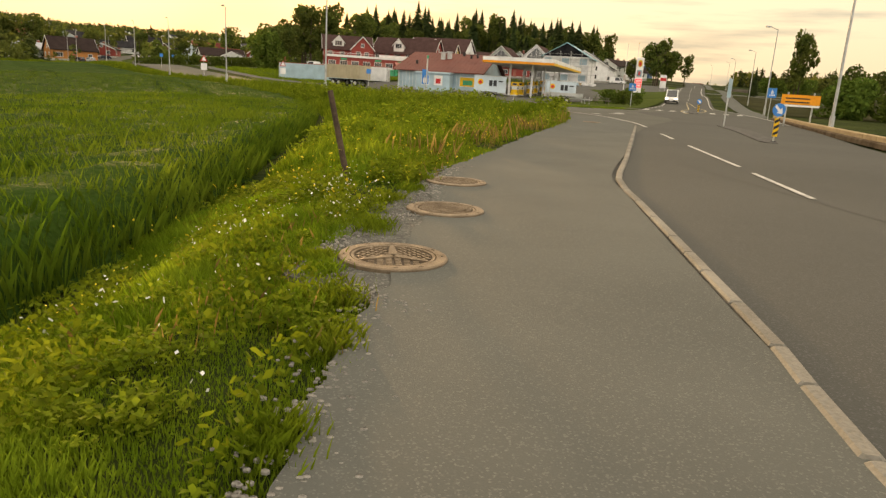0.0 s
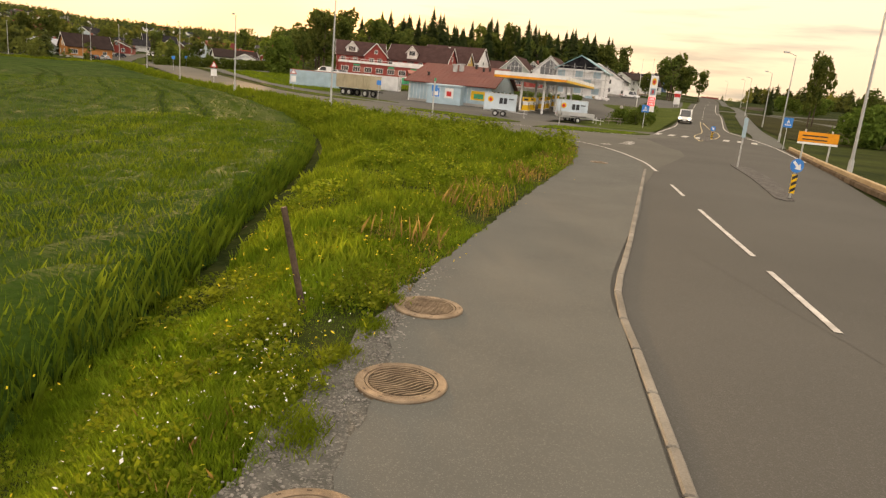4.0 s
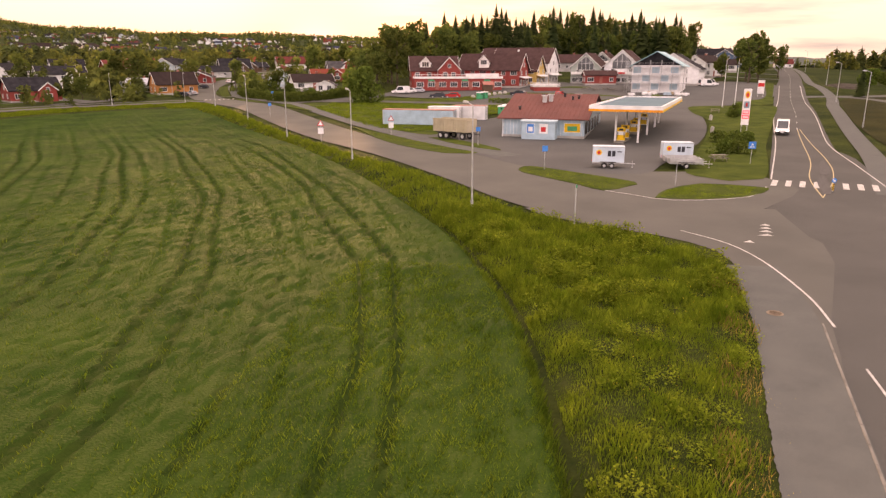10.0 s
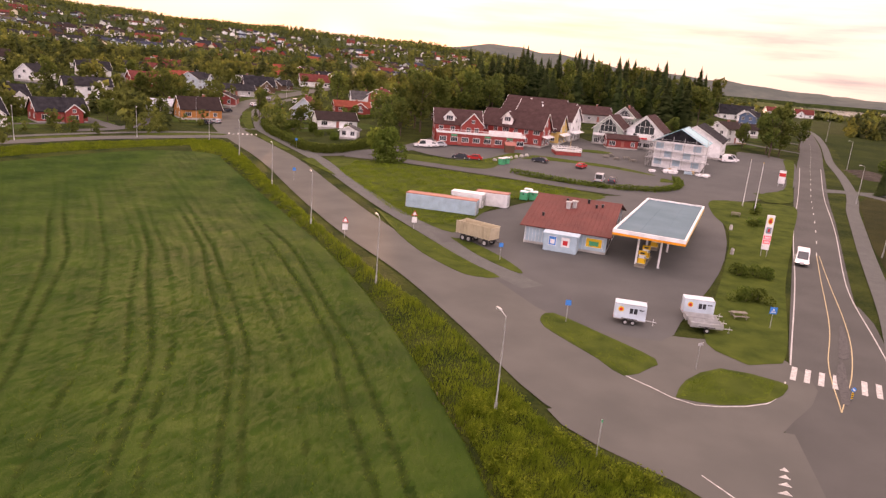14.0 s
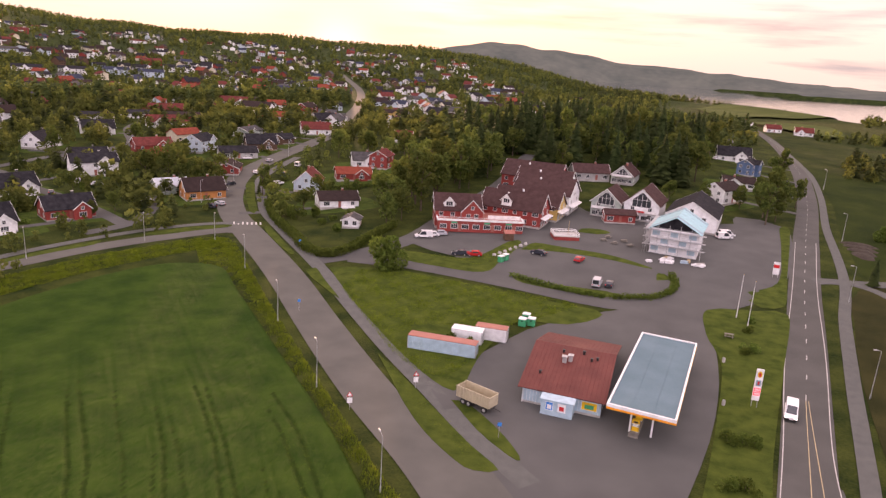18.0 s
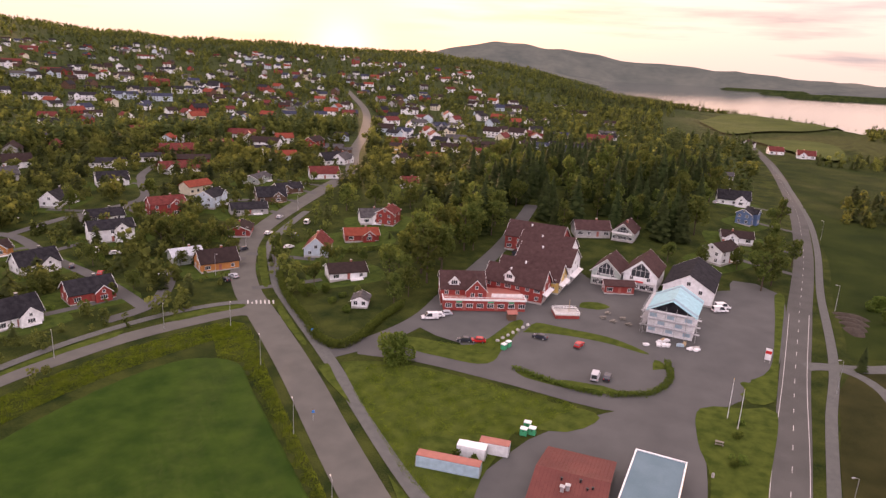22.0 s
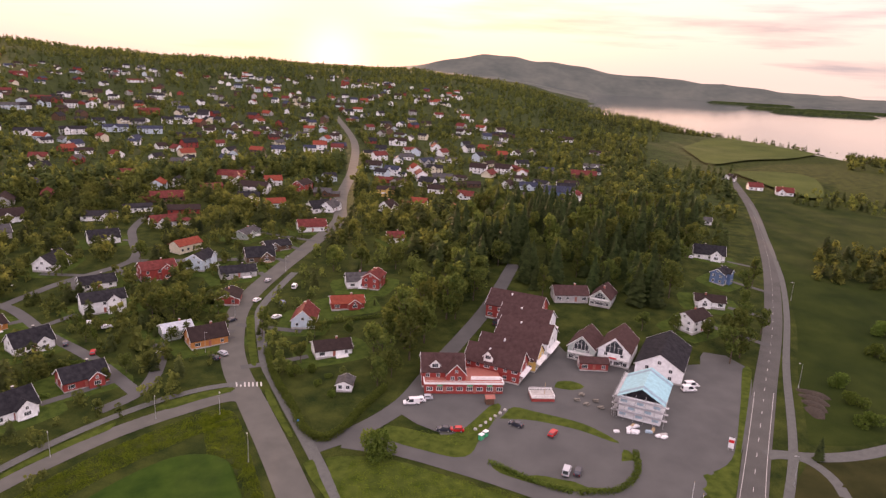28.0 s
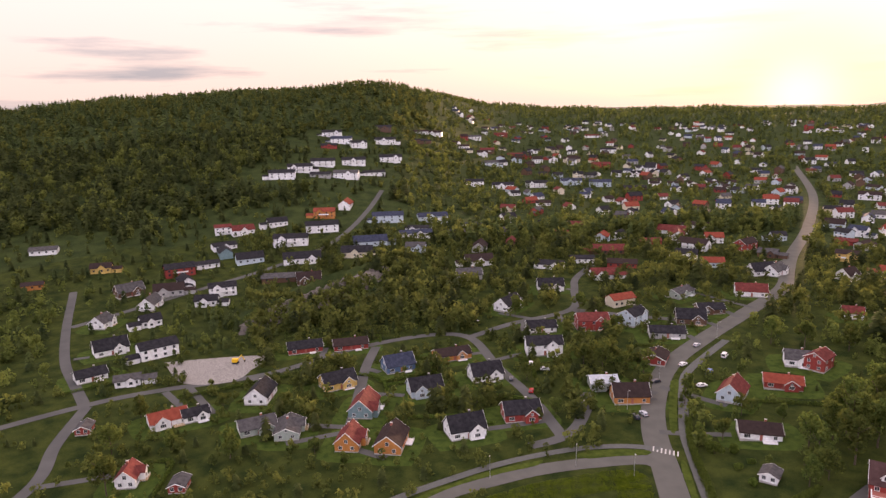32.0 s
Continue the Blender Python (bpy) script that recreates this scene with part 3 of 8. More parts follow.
solid("road_side", ribbon([(12, 48), (3, 49), (-4, 54), (-12, 66.5), (-23, 82.5), (-37, 99.5), (-55.5, 124), (-68.5, 142), (-84, 163), (-100, 184), (-114.5, 203), (-127.5, 226), (-139, 258), (-141.5, 300), (-142, 340), (-145, 400), (-160, 450), (-175, 500), (-205, 620), (-264, 806), (-364, 1031)], (9.0, 8.5), 0.034, cross=3),
      ROAD_PALE, "grey asphalt village road curving uphill", "road", "structure")
solid("forecourt_mouth", patch([(-21, 77), (-16, 85), (-10, 89), (-4, 81), (-7, 70), (-13, 66)], 0.031), ROAD_PALE, "asphalt mouth of the forecourt", "road", "structure")
solid("path_side", ribbon([(-10, 81.5), (-18.4, 91), (-28, 103.5), (-38.5, 116.5), (-48, 129), (-57.5, 142), (-66, 154), (-75.5, 167), (-84.5, 179), (-97, 196), (-106.5, 209.5), (-116.5, 228), (-126, 246), (-130.5, 262), (-132.5, 300)], 3.6, 0.05), ASPHALT_OLD, "narrow asphalt footpath along the village road", "path", "structure")
solid("road_west", ribbon([(-94, 180), (-106, 184), (-118, 170.5), (-127.5, 155.5), (-134, 140.5), (-139.5, 125), (-143, 105), (-146, 75), (-142, 20)], 6.4, 0.042), ROAD_PALE, "grey asphalt road along the field's edge", "road", "structure")
solid("path_west", ribbon([(-106, 194), (-116, 187.5), (-125.5, 177), (-133.5, 163), (-140, 147), (-144.5, 131), (-149, 110), (-152, 80)], 3.0, 0.05), ASPHALT_OLD, "footpath beside the field road", "path", "structure")
solid("path_cycle", ribbon([(24, 60), (35, 92), (46, 130), (55, 160), (66, 193), (80, 250), (98, 315), (114, 388), (137, 517), (150, 602)], 2.6, 0.045), ASPHALT_OLD, "asphalt cycle path on the far side of the road", "path", "structure")
solid("road_east", ribbon([(57.6, 188.8), (61, 190), (66, 190.5), (74, 191.5), (84, 195), (95, 201), (130, 222), (220, 270)], 4.4, 0.04), ASPHALT_OLD, "narrow paved farm road", "road", "structure")
solid("road_farm", ribbon([(63, 190.3), (67.5, 189.3), (70.8, 186.3), (73, 181), (73.5, 174), (72, 160), (68, 138), (66, 110)], 3.2, 0.037), ASPHALT_OLD, "narrow farm track forking off beside the field", "road", "structure")
solid("lane_church", ribbon([(-70, 160), (-60, 172), (-51, 190), (-46.5, 213), (-40.5, 246), (-34.5, 280), (-28, 330)], 6.4, 0.038), PLAZA, "lane leading up beside the shops", "road", "structure")
solid("plaza_station", patch([(-9, 74), (-17, 86), (-24, 97), (-31, 112), (-22, 119), (-14, 133), (2, 148), (17, 157), (24, 156), (22, 128), (18, 108), (13, 92), (7, 76), (4, 69), (-4, 70)], 0.046), PLAZA, "worn asphalt forecourt of the filling station", "forecourt", "structure")
solid("drive_station", patch([(-16, 68), (-10, 76), (4, 71), (9, 71.5), (16, 68.5), (17, 62), (13, 55), (8, 49), (0, 51), (-7, 57)], 0.040), ROAD_PALE, "asphalt entrance to the forecourt", "drive", "structure")
solid("plaza_shops", patch([(20, 152), (32, 160), (46, 178), (56, 205), (66, 248), (52, 258), (46, 234), (34, 240), (8, 236), (-4, 250), (-6, 275), (-14, 275), (-16, 232), (-24, 206), (-50, 200), (-50, 184), (-30, 176), (-22, 190), (-4, 194), (18, 186), (20, 176), (16, 163), (4, 158), (-20, 163), (-47, 170), (-60, 168), (-62, 162), (-46, 162), (-20, 156), (2, 150)], 0.04), PLAZA, "grey asphalt square between the shops", "square", "structure")
solid("parking_lot", patch([(-20, 167), (-6, 161), (8, 163), (16.5, 171), (17.5, 179), (10, 184), (-8, 189), (-19, 188)], 0.052), PLAZA, "gravelly car park with a grass border", "car park", "structure")
for i, pts in enumerate(([(-140, 165), (-136, 176), (-137, 188), (-145, 206), (-152, 214)], [(-136, 178), (-165, 196), (-195, 210), (-232, 229), (-252, 216), (-264, 180), (-266, 136), (-284, 94), (-291, 66), (-293, 20), (-290, -40)],
                         [(-291, 66), (-320, 70), (-352, 75), (-405, 90), (-470, 112)], [(-289, 66), (-262, 48), (-236, 34), (-210, 0)], [(-232, 229), (-228, 256), (-216, 293), (-236, 324), (-250, 345), (-262, 380)], [(-216, 293), (-190, 302), (-150, 318)],
                         [(-404, 92), (-420, 180), (-428, 250), (-437, 284), (-459, 321), (-497, 371), (-540, 420)], [(-184, 118), (-214, 146), (-240, 170), (-258, 190)])):
    solid("road_lane", ribbon(pts, 4.6, 0.05 + 0.004 * i), PLAZA, "narrow residential asphalt lane", "lane", "structure")
solid("gravel_yard", patch([(-316, 108), (-300, 132), (-286, 146), (-276, 132), (-270, 120), (-284, 104)], 0.06), GRAVEL, "grey gravel yard below the rock face", "yard", "structure")
for th, r, w, d in ((16.0, 3600, 210, 40), (18.5, 3250, 240, 36), (13.5, 4150, 260, 40), (21.0, 3800, 330, 45)):
    n, mid = 22, (r * math.sin(math.radians(th)), r * math.cos(math.radians(th)))
    rim = [(mid[0] + w * math.cos(6.28319 * k / n) * (0.8 + 0.2 * math.sin(k * 2.1)), mid[1] + d * math.sin(6.28319 * k / n) * (0.8 + 0.2 * math.sin(k * 1.3 + th))) for k in range(n)]
    v = [(x, y, -8.0) for x, y in rim] + [(mid[0] + (x - mid[0]) * 0.8, mid[1] + (y - mid[1]) * 0.8, 1.5 + 3 * abs(math.sin(k * 1.7))) for k, (x, y) in enumerate(rim)]
    solid("islet", (v, [(k, (k + 1) % n, n + (k + 1) % n, n + k) for k in range(n)] + [tuple(range(n, 2 * n))]), WOODLAND, "low dark wooded island in the lake", "island", "structure")


# ---- road markings, kerbs and covers ----
def dashes(points, length, gap, width, lift, name, label, material=PAINT, first=0.0):
    line = smooth_line(points, 0.5)
    run, start, out = 0.0, None, []
    on = []
    for a, b in zip(line, line[1:]):
        run += (b - a).length
        if (run - first) % (length + gap) < length and run > first:
            on.append(a)
        elif len(on) > 1:
            out.append(on)
            on = []
        else:
            on = []
    if len(on) > 1:
        out.append(on)
    for seg in out:
        solid(name, ribbon([tuple(seg[0]), tuple(seg[len(seg) // 2]), tuple(seg[-1])], width, lift, 1.0), material, label, "road marking", "structure")


for pts in ([(3.9, -4.0), (4.05, -2.4), (4.2, -0.8)], [(4.42, 1.9), (4.6, 3.6), (4.75, 5.2)], [(5.2, 8.0), (5.36, 9.5), (5.52, 11.0)], [(5.66, 12.1), (5.92, 14.7), (6.2, 17.4)], [(6.45, 19.9), (6.6, 21.2), (6.75, 22.6)]):
    solid("lane_dash", ribbon(pts, 0.10, 0.045, 1.0), PAINT, "worn white centre dash on the asphalt", "road marking", "structure")
dashes([(34.5, 118), (39.6, 135), (53, 182), (67, 229), (91.5, 312), (119.5, 435), (147, 588)], 3.0, 6.0, 0.14, 0.045, "lane_dash", "white centre dash on the main road")
solid("edge_line", ribbon([(7.2, 26.8), (7.5, 31), (7.1, 37), (6.0, 41), (3.8, 44)], 0.12, 0.058, 0.8), PAINT, "curved white edge line at the junction", "road marking", "structure")
for pts, mat, lab in (([(16.2, 67.5), (26.3, 101), (35.4, 134), (49.8, 181), (63.6, 228)], PAINT, "white edge line"), ([(19.3, 42), (24.2, 60), (28.2, 78), (33.0, 100), (42.8, 134), (56, 182), (70, 229)], PAINT, "white edge line"),
                      ([(17.6, 58), (20.2, 69), (25.2, 84), (34.5, 118)], PAINT_YELLOW, "faded yellow line"), ([(17.6, 58), (22.4, 69), (27, 84), (34.9, 118)], PAINT_YELLOW, "faded yellow line"),
                      ([(-0.5, 59), (2, 57), (5.2, 55), (11.5, 57.5), (14.5, 63)], PAINT, "white edge line round the island")):
    solid("edge_line", ribbon(pts, 0.14 if mat is PAINT else 0.1, 0.058, 2.0), mat, lab + " on the asphalt", "road marking", "structure")
for k in range(8):
    if k != 4:
        u = k / 7
        cx, cy = 15.9 + 8.2 * u, 65.4 - 1.6 * u
        solid("crossing_bar", ribbon([(cx - 0.6, cy - 1.7), (cx, cy), (cx + 0.6, cy + 1.7)], 0.5, 0.06, 1.0), PAINT, "white bar of a pedestrian crossing", "road marking", "structure")
for k in range(7):
    cx, cy = -108.6 + 7.8 * k / 6, 192.0 + 2.0 * k / 6
    solid("crossing_bar", ribbon([(cx + 0.75, cy - 1.5), (cx, cy), (cx - 0.75, cy + 1.5)], 0.5, 0.06, 1.0), PAINT, "white bar of a pedestrian crossing", "road marking", "structure")
for x, y, w in ((9.85, 46.7, 0.5), (9.6, 45.7, 0.6), (9.35, 44.7, 0.65), (9.05, 43.6, 0.7), (7.5, 41.6, 0.5)):
    solid("give_way_tooth", prism([(x - w * 0.7, y - 0.16), (x + w * 0.6, y - 0.28), (x + w * 0.3, y + 0.3)], 0.013, 0.02), PAINT, "worn white give-way tooth", "road marking", "structure")
kerb = thing("kerb", Matrix(), "low pale stone kerb between path and road", "kerb", kind="structure")
kl = smooth_line([(1.7, -12), (2.02, -2), (2.12, 0.8), (2.24, 1.9), (2.34, 3.4), (2.42, 4.6), (2.54, 6.6), (2.7, 8.7), (3.5, 12.2), (4.84, 18.2), (6.85, 27.2)], 1.0)
stone = mesh_of("kerb_stone", soft_block(0.985, 0.105, 0.14, 0.5, 0, -0.105, 0.015), KERB)
for a, b in zip(kl, kl[1:]):
    d = b - a
    ob = part("kerb_stone", stone, None, kerb, m=pose(a.x, a.y, float(land(a.x, a.y)), 0, 0, math.degrees(math.atan2(d.y, d.x))))
    ob.scale = (d.length, 1, 1)


def manhole(x, y, r, turn, star):
    t = thing("manhole_cover", at(x, y, turn, 0.01), "round rusty cast-iron manhole cover with raised pattern" if star else "round cast-iron cover with wavy raised ribs", "manhole cover", "covers in the path")
    n = 48
    ring = [(q * math.cos(6.28319 * k / n), q * math.sin(6.28319 * k / n), z) for q, z in ((r, -0.05), (r, 0.022), (r - 0.012, 0.03), (r * 0.80, 0.03), (r * 0.79, 0.016)) for k in range(n)]
    part("frame", (ring, [(i * n + k, i * n + (k + 1) % n, (i + 1) * n + (k + 1) % n, (i + 1) * n + k) for i in range(4) for k in range(n)]), IRON, t)
    lid = part("lid", tube(r * 0.785, r * 0.785, -0.04, 0.014, 48), IRON_DARK, t, "dark recessed lid")
    rim = [(q * math.cos(6.28319 * k / n), q * math.sin(6.28319 * k / n), z) for q, z in ((r * 0.78, 0.012), (r * 0.775, 0.027), (r * 0.72, 0.027), (r * 0.715, 0.012)) for k in range(n)]
    pieces = [(rim, [(i * n + k, i * n + (k + 1) % n, (i + 1) * n + (k + 1) % n, (i + 1) * n + k) for i in range(3) for k in range(n)])]
    if star:
        for k in range(3):
            pieces.append(shifted(prism([(-0.09 * r, 0.05 * r), (0, -0.02), (0.09 * r, 0.05 * r), (0.04 * r, 0.7 * r), (-0.04 * r, 0.7 * r)], 0.012, 0.029), pose(0, 0, 0, 0, 0, 120 * k)))
        for k in range(3):
            for i in range(7):
                for j in range(7):
                    px, py = -0.55 * r + i * 0.16 * r, 0.1 * r + j * 0.1 * r
                    if math.hypot(px, py) < 0.68 * r and abs(px) < (py - 0.05 * r) * 1.55:
                        pieces.append(shifted(block(0.11 * r, 0.055 * r, 0.012, px, py, 0.012), pose(0, 0, 0, 0, 0, 120 * k + 60)))
    else:
        for i in range(-6, 7):
            y0 = i * 0.1 * r
            half = math.sqrt(max((0.69 * r) ** 2 - y0 * y0, 0))
            m = max(3, int(half * 2 / 0.045))
            for j in range(m):
                xa, xb = -half + 2 * half * j / m, -half + 2 * half * (j + 1) / m
                wave = lambda q: y0 + 0.035 * r * math.sin(q / r * 7.5 + i * 0.4)
                pieces.append(prism([(xa, wave(xa) - 0.02 * r), (xb, wave(xb) - 0.02 * r), (xb, wave(xb) + 0.02 * r), (xa, wave(xa) + 0.02 * r)], 0.012, 0.027))
    part("relief", join(*pieces), IRON, lid, "raised rusty pattern")
    for k in range(12):
        if k % 3 != 2:
            part("slot", shifted(block(0.03, 0.012, 0.006, 0, r * 0.9, 0.026), pose(0, 0, 0, 0, 0, 30 * k)), IRON_DARK, t)
    return t


manhole(0.08, 3.15, 0.385, 10, True)
manhole(0.33, 5.15, 0.385, 40, False)
manhole(0.35, 7.17, 0.385, -20, False)
manhole(5.2, 28.2, 0.36, 0, False)


# ---- signs, lamps and posts ----
def leaning_post():
    t = thing("marker_post", at(-0.95, 6.8, 0, -0.15), "thin dark weathered wooden marker post leaning in the grass", "post")
    part("post", [tube(0.04, 0.034, 0, 1.25, 8)][0], LEAN_WOOD, t, m=pose(0, 0, 0, 2, -12, 0))


leaning_post()


def street_lamp(x, y, h=8.0, turn=0.0, label="slim grey steel street lamp with a short arm"):
    t = thing("street_lamp", at(x, y, turn, -0.05), label, "street lamp", "street lamps")
    part("foot", tube(0.12, 0.12, 0, 0.9, 8), STEEL, t)
    part("pole", tube(0.075, 0.045, 0.9, h, 8), STEEL, t)
    part("arm", bar((0, 0, h - 0.05), (0, -0.9, h + 0.22), 0.03), STEEL, t)
    head = part("lamp_head", soft_block(0.26, 0.7, 0.14, 0, -1.15, h + 0.15, 0.05), STEEL, t)
    part("lens", block(0.2, 0.5, 0.03, 0, -1.15, h + 0.12), COLOURS["white"], head)
    return t


for x, y, h, a in ((-10.9, 48, 8, 215), (-28.3, 74.8, 8, 215), (-46, 99, 8, 215), (-63, 122, 8, 215), (-84, 150, 8, 215), (-121, 165, 8, 40), (-136, 140, 8, 40), (-131, 212, 8, 60), (-136, 245, 8, 80), (-137, 300, 8, 90),
                   (17.4, 33, 9, 285), (31.0, 76, 9, 285), (46, 122, 9, 285), (61, 175, 9, 285), (80, 236, 9, 285), (104, 330, 9, 285), (-104, 172, 8, 40)):
    street_lamp(x, y, h, a)


def sign_post(x, y, turn, h, plates, label, name="road_sign", r=0.035, post=STEEL):
    """plates: (kind, colour, width, height, middle's height)."""
    t = thing(name, at(x, y, turn, -0.05), label, "road sign")
    part("pole", tube(r, r, 0, h, 8), post, t)
    for kind, colour, w, ph, z in plates:
        if kind == "disc":
            q = part("plate", shifted(tube(w / 2, w / 2, 0, 0.02, 24), pose(0, -0.05, z, 90, 0, 0)), COLOURS[colour], t)
            part("symbol", shifted(prism([(-0.05, -0.22), (0.05, -0.22), (0.05, 0.02), (0.15, 0.02), (0, 0.22), (-0.15, 0.02), (-0.05, 0.02)], 0.02, 0.026), pose(0, -0.05, z, 90, 0, 0) @ pose(0, 0, 0, 0, 0, -135)), COLOURS["white"], q, "white arrow")
        elif kind == "triangle":
            q = part("plate", shifted(prism([(-w / 2, -w * 0.4), (w / 2, -w * 0.4), (0, w * 0.47)], 0, 0.02), pose(0, -0.05, z, 90, 0, 0)), COLOURS["red"], t)
            part("panel", shifted(prism([(-w * 0.33, -w * 0.3), (w * 0.33, -w * 0.3), (0, w * 0.29)], 0.02, 0.026), pose(0, -0.05, z, 90, 0, 0)), COLOURS["white"], q)
        else:
            q = part("plate", block(w, 0.02, ph, 0, -0.05, z - ph / 2), COLOURS[colour], t)
            if kind == "cross":
                part("symbol", shifted(prism([(-w * 0.34, -w * 0.3), (w * 0.34, -w * 0.3), (0, w * 0.32)], 0.012, 0.018), pose(0, -0.05, z, 90, 0, 0)), COLOURS["white"], q, "white triangle")
                part("stripes", join(*[block(w * 0.09, 0.004, w * 0.3, (i - 1) * w * 0.16, -0.07, z - w * 0.26) for i in range(3)]), COLOURS["blue"], q)
            elif kind == "bars":
                part("lettering", join(*[block(w * 0.7, 0.006, ph * 0.1, -w * 0.05, -0.065, z + ph * (0.22 - 0.3 * i)) for i in range(2)]), BLACK if colour in ("yellow", "orange", "white") else COLOURS["white"], q)
    return t


def keep_right(x, y, turn):
    t = thing("arrow_sign", at(x, y, turn, -0.05), "round blue arrow sign over a black and yellow post", "road sign", "island signs")
    part("foot", tube(0.16, 0.12, 0, 0.12, 12), BLACK, t)
    part("post", tube(0.035, 0.035, 0.1, 1.35, 8), STEEL, t)
    board = part("marker_board", block(0.2, 0.03, 0.72, 0, -0.05, 0.3), COLOURS["yellow"], t, "yellow board with black bands")
    for k in range(3):
        part("band", shifted(prism([(-0.099, -0.1), (0.099, 0.02), (0.099, 0.14), (-0.099, 0.02)], 0, 0.006), pose(0, -0.066, 0.42 + 0.24 * k, 90, 0, 0)), BLACK, board)
    q = part("plate", shifted(tube(0.26, 0.26, 0, 0.02, 28), pose(0, -0.05, 1.35, 90, 0, 0)), COLOURS["blue"], t, "blue disc")
    t.scale = (0.82, 0.82, 0.82)
    part("arrow", shifted(prism([(-0.05, -0.22), (0.05, -0.22), (0.05, 0.02), (0.15, 0.02), (0, 0.22), (-0.15, 0.02), (-0.05, 0.02)], 0.02, 0.026), pose(0, -0.05, 1.35, 90, 0, 0) @ pose(0, 0, 0, 0, 0, -135)), COLOURS["white"], q)


keep_right(10.2, 21.8, 5)
keep_right(19.4, 61.0, 5)
sign_post(12.4, 33.2, 0, 2.4, [("plain", "pale", 0.18, 0.9, 1.9)], "grey steel post on the traffic island")
sign_post(6.4, 62.6, 40, 2.8, [("plain", "grey", 0.7, 0.25, 2.7)], "grey street-name post by the grass island")
sign_post(-3.3, 44.0, 30, 3.0, [("plain", "green", 0.12, 0.2, 2.9)], "thin green-topped post in the verge", r=0.05)
sign_post(-5.8, 70.6, 10, 2.6, [("plain", "blue", 0.6, 0.6, 2.3)], "blue square sign on the grass island")
sign_post(-15.3, 91.9, 10, 2.6, [("plain", "blue", 0.6, 0.6, 2.3)], "blue square sign beside the forecourt")
sign_post(-38.6, 93.6, 20, 3.0, [("triangle", "red", 1.0, 1.0, 2.7), ("plain", "white", 0.8, 0.9, 1.6)], "white warning sign with a red triangle")
sign_post(-30.4, 103.4, 20, 3.0, [("triangle", "red", 1.0, 1.0, 2.7), ("plain", "white", 0.8, 0.9, 1.6)], "white warning sign with a red triangle")
sign_post(17.0, 78.2, 5, 2.6, [("cross", "blue", 0.8, 0.8, 2.2)], "blue pedestrian-crossing sign by the lawn")
sign_post(24.9, 59.5, 8, 2.6, [("cross", "blue", 0.8, 0.8, 2.2)], "blue pedestrian-crossing sign by the barrier")
sign_post(-61, 128, 35, 2.6, [("plain", "blue", 0.6, 0.6, 2.3)], "blue sign on the verge of the village road")
sign_post(-78, 170, 35, 2.6, [("plain", "blue", 0.6, 0.6, 2.3)], "blue sign on the verge of the village road")


def direction_board(x, y, turn):
    t = thing("direction_sign", at(x, y, turn, -0.05), "large orange direction board with white lower edge on two posts", "road sign")
    for s in (-1, 1):
        part("post", tube(0.06, 0.06, 0, 2.9, 8, s * 0.8), STEEL, t)
    b = part("board", block(2.4, 0.05, 0.8, 0, -0.09, 1.9), COLOURS["orange"], t)
    part("lower_panel", block(2.4, 0.05, 0.16, 0, -0.095, 1.72), COLOURS["white"], t)
    for k in range(2):
        part("lettering", block(1.5, 0.006, 0.1, -0.2, -0.12, 2.05 + 0.3 * k), BLACK, b)
    t.scale = (0.86, 1, 0.7)


direction_board(19.0, 40.4, -14)

barrier = thing("roadside_barrier", Matrix(), "low pale concrete and timber barrier along the road", "barrier", kind="structure")
bl = smooth_line([(12.0, 12), (14.2, 22), (18.0, 36), (23.6, 55)], 2.0)
seg = mesh_of("barrier_segment", join(soft_block(0.96, 0.5, 0.22, 0.5, 0, -0.05, 0.05)), DIRT)
rail = mesh_of("barrier_rail", soft_block(0.99, 0.2, 0.2, 0.5, 0, 0.16, 0.03), PLANK)
for a, b in zip(bl, bl[1:]):
    d = b - a
    ob = part("barrier_rail", rail, None, barrier, m=pose(a.x, a.y, float(land(a.x, a.y)), 0, 0, math.degrees(math.atan2(d.y, d.x))))
    ob.scale = (d.length, 1, 1)
    ob = part("barrier_segment", seg, None, barrier, m=pose(a.x, a.y, float(land(a.x, a.y)), 0, 0, math.degrees(math.atan2(d.y, d.x))))
    ob.scale = (d.length, 1, 1)
for pts in ([(9.7, 21.6), (10.2, 21.4), (11.6, 26), (12.7, 31), (13.0, 34.3), (12.5, 34.5), (11.2, 28)], [(18.3, 60), (19.2, 60.4), (22.0, 70), (21.6, 70.2), (19.9, 66)], [(22.0, 71.5), (23.2, 72), (26.2, 82), (25.7, 82)]):
    solid("traffic_island", patch(pts, 0.062, 0.04, 1.2), COBBLE, "narrow low traffic island of dark cobbles", "traffic island", "structure")
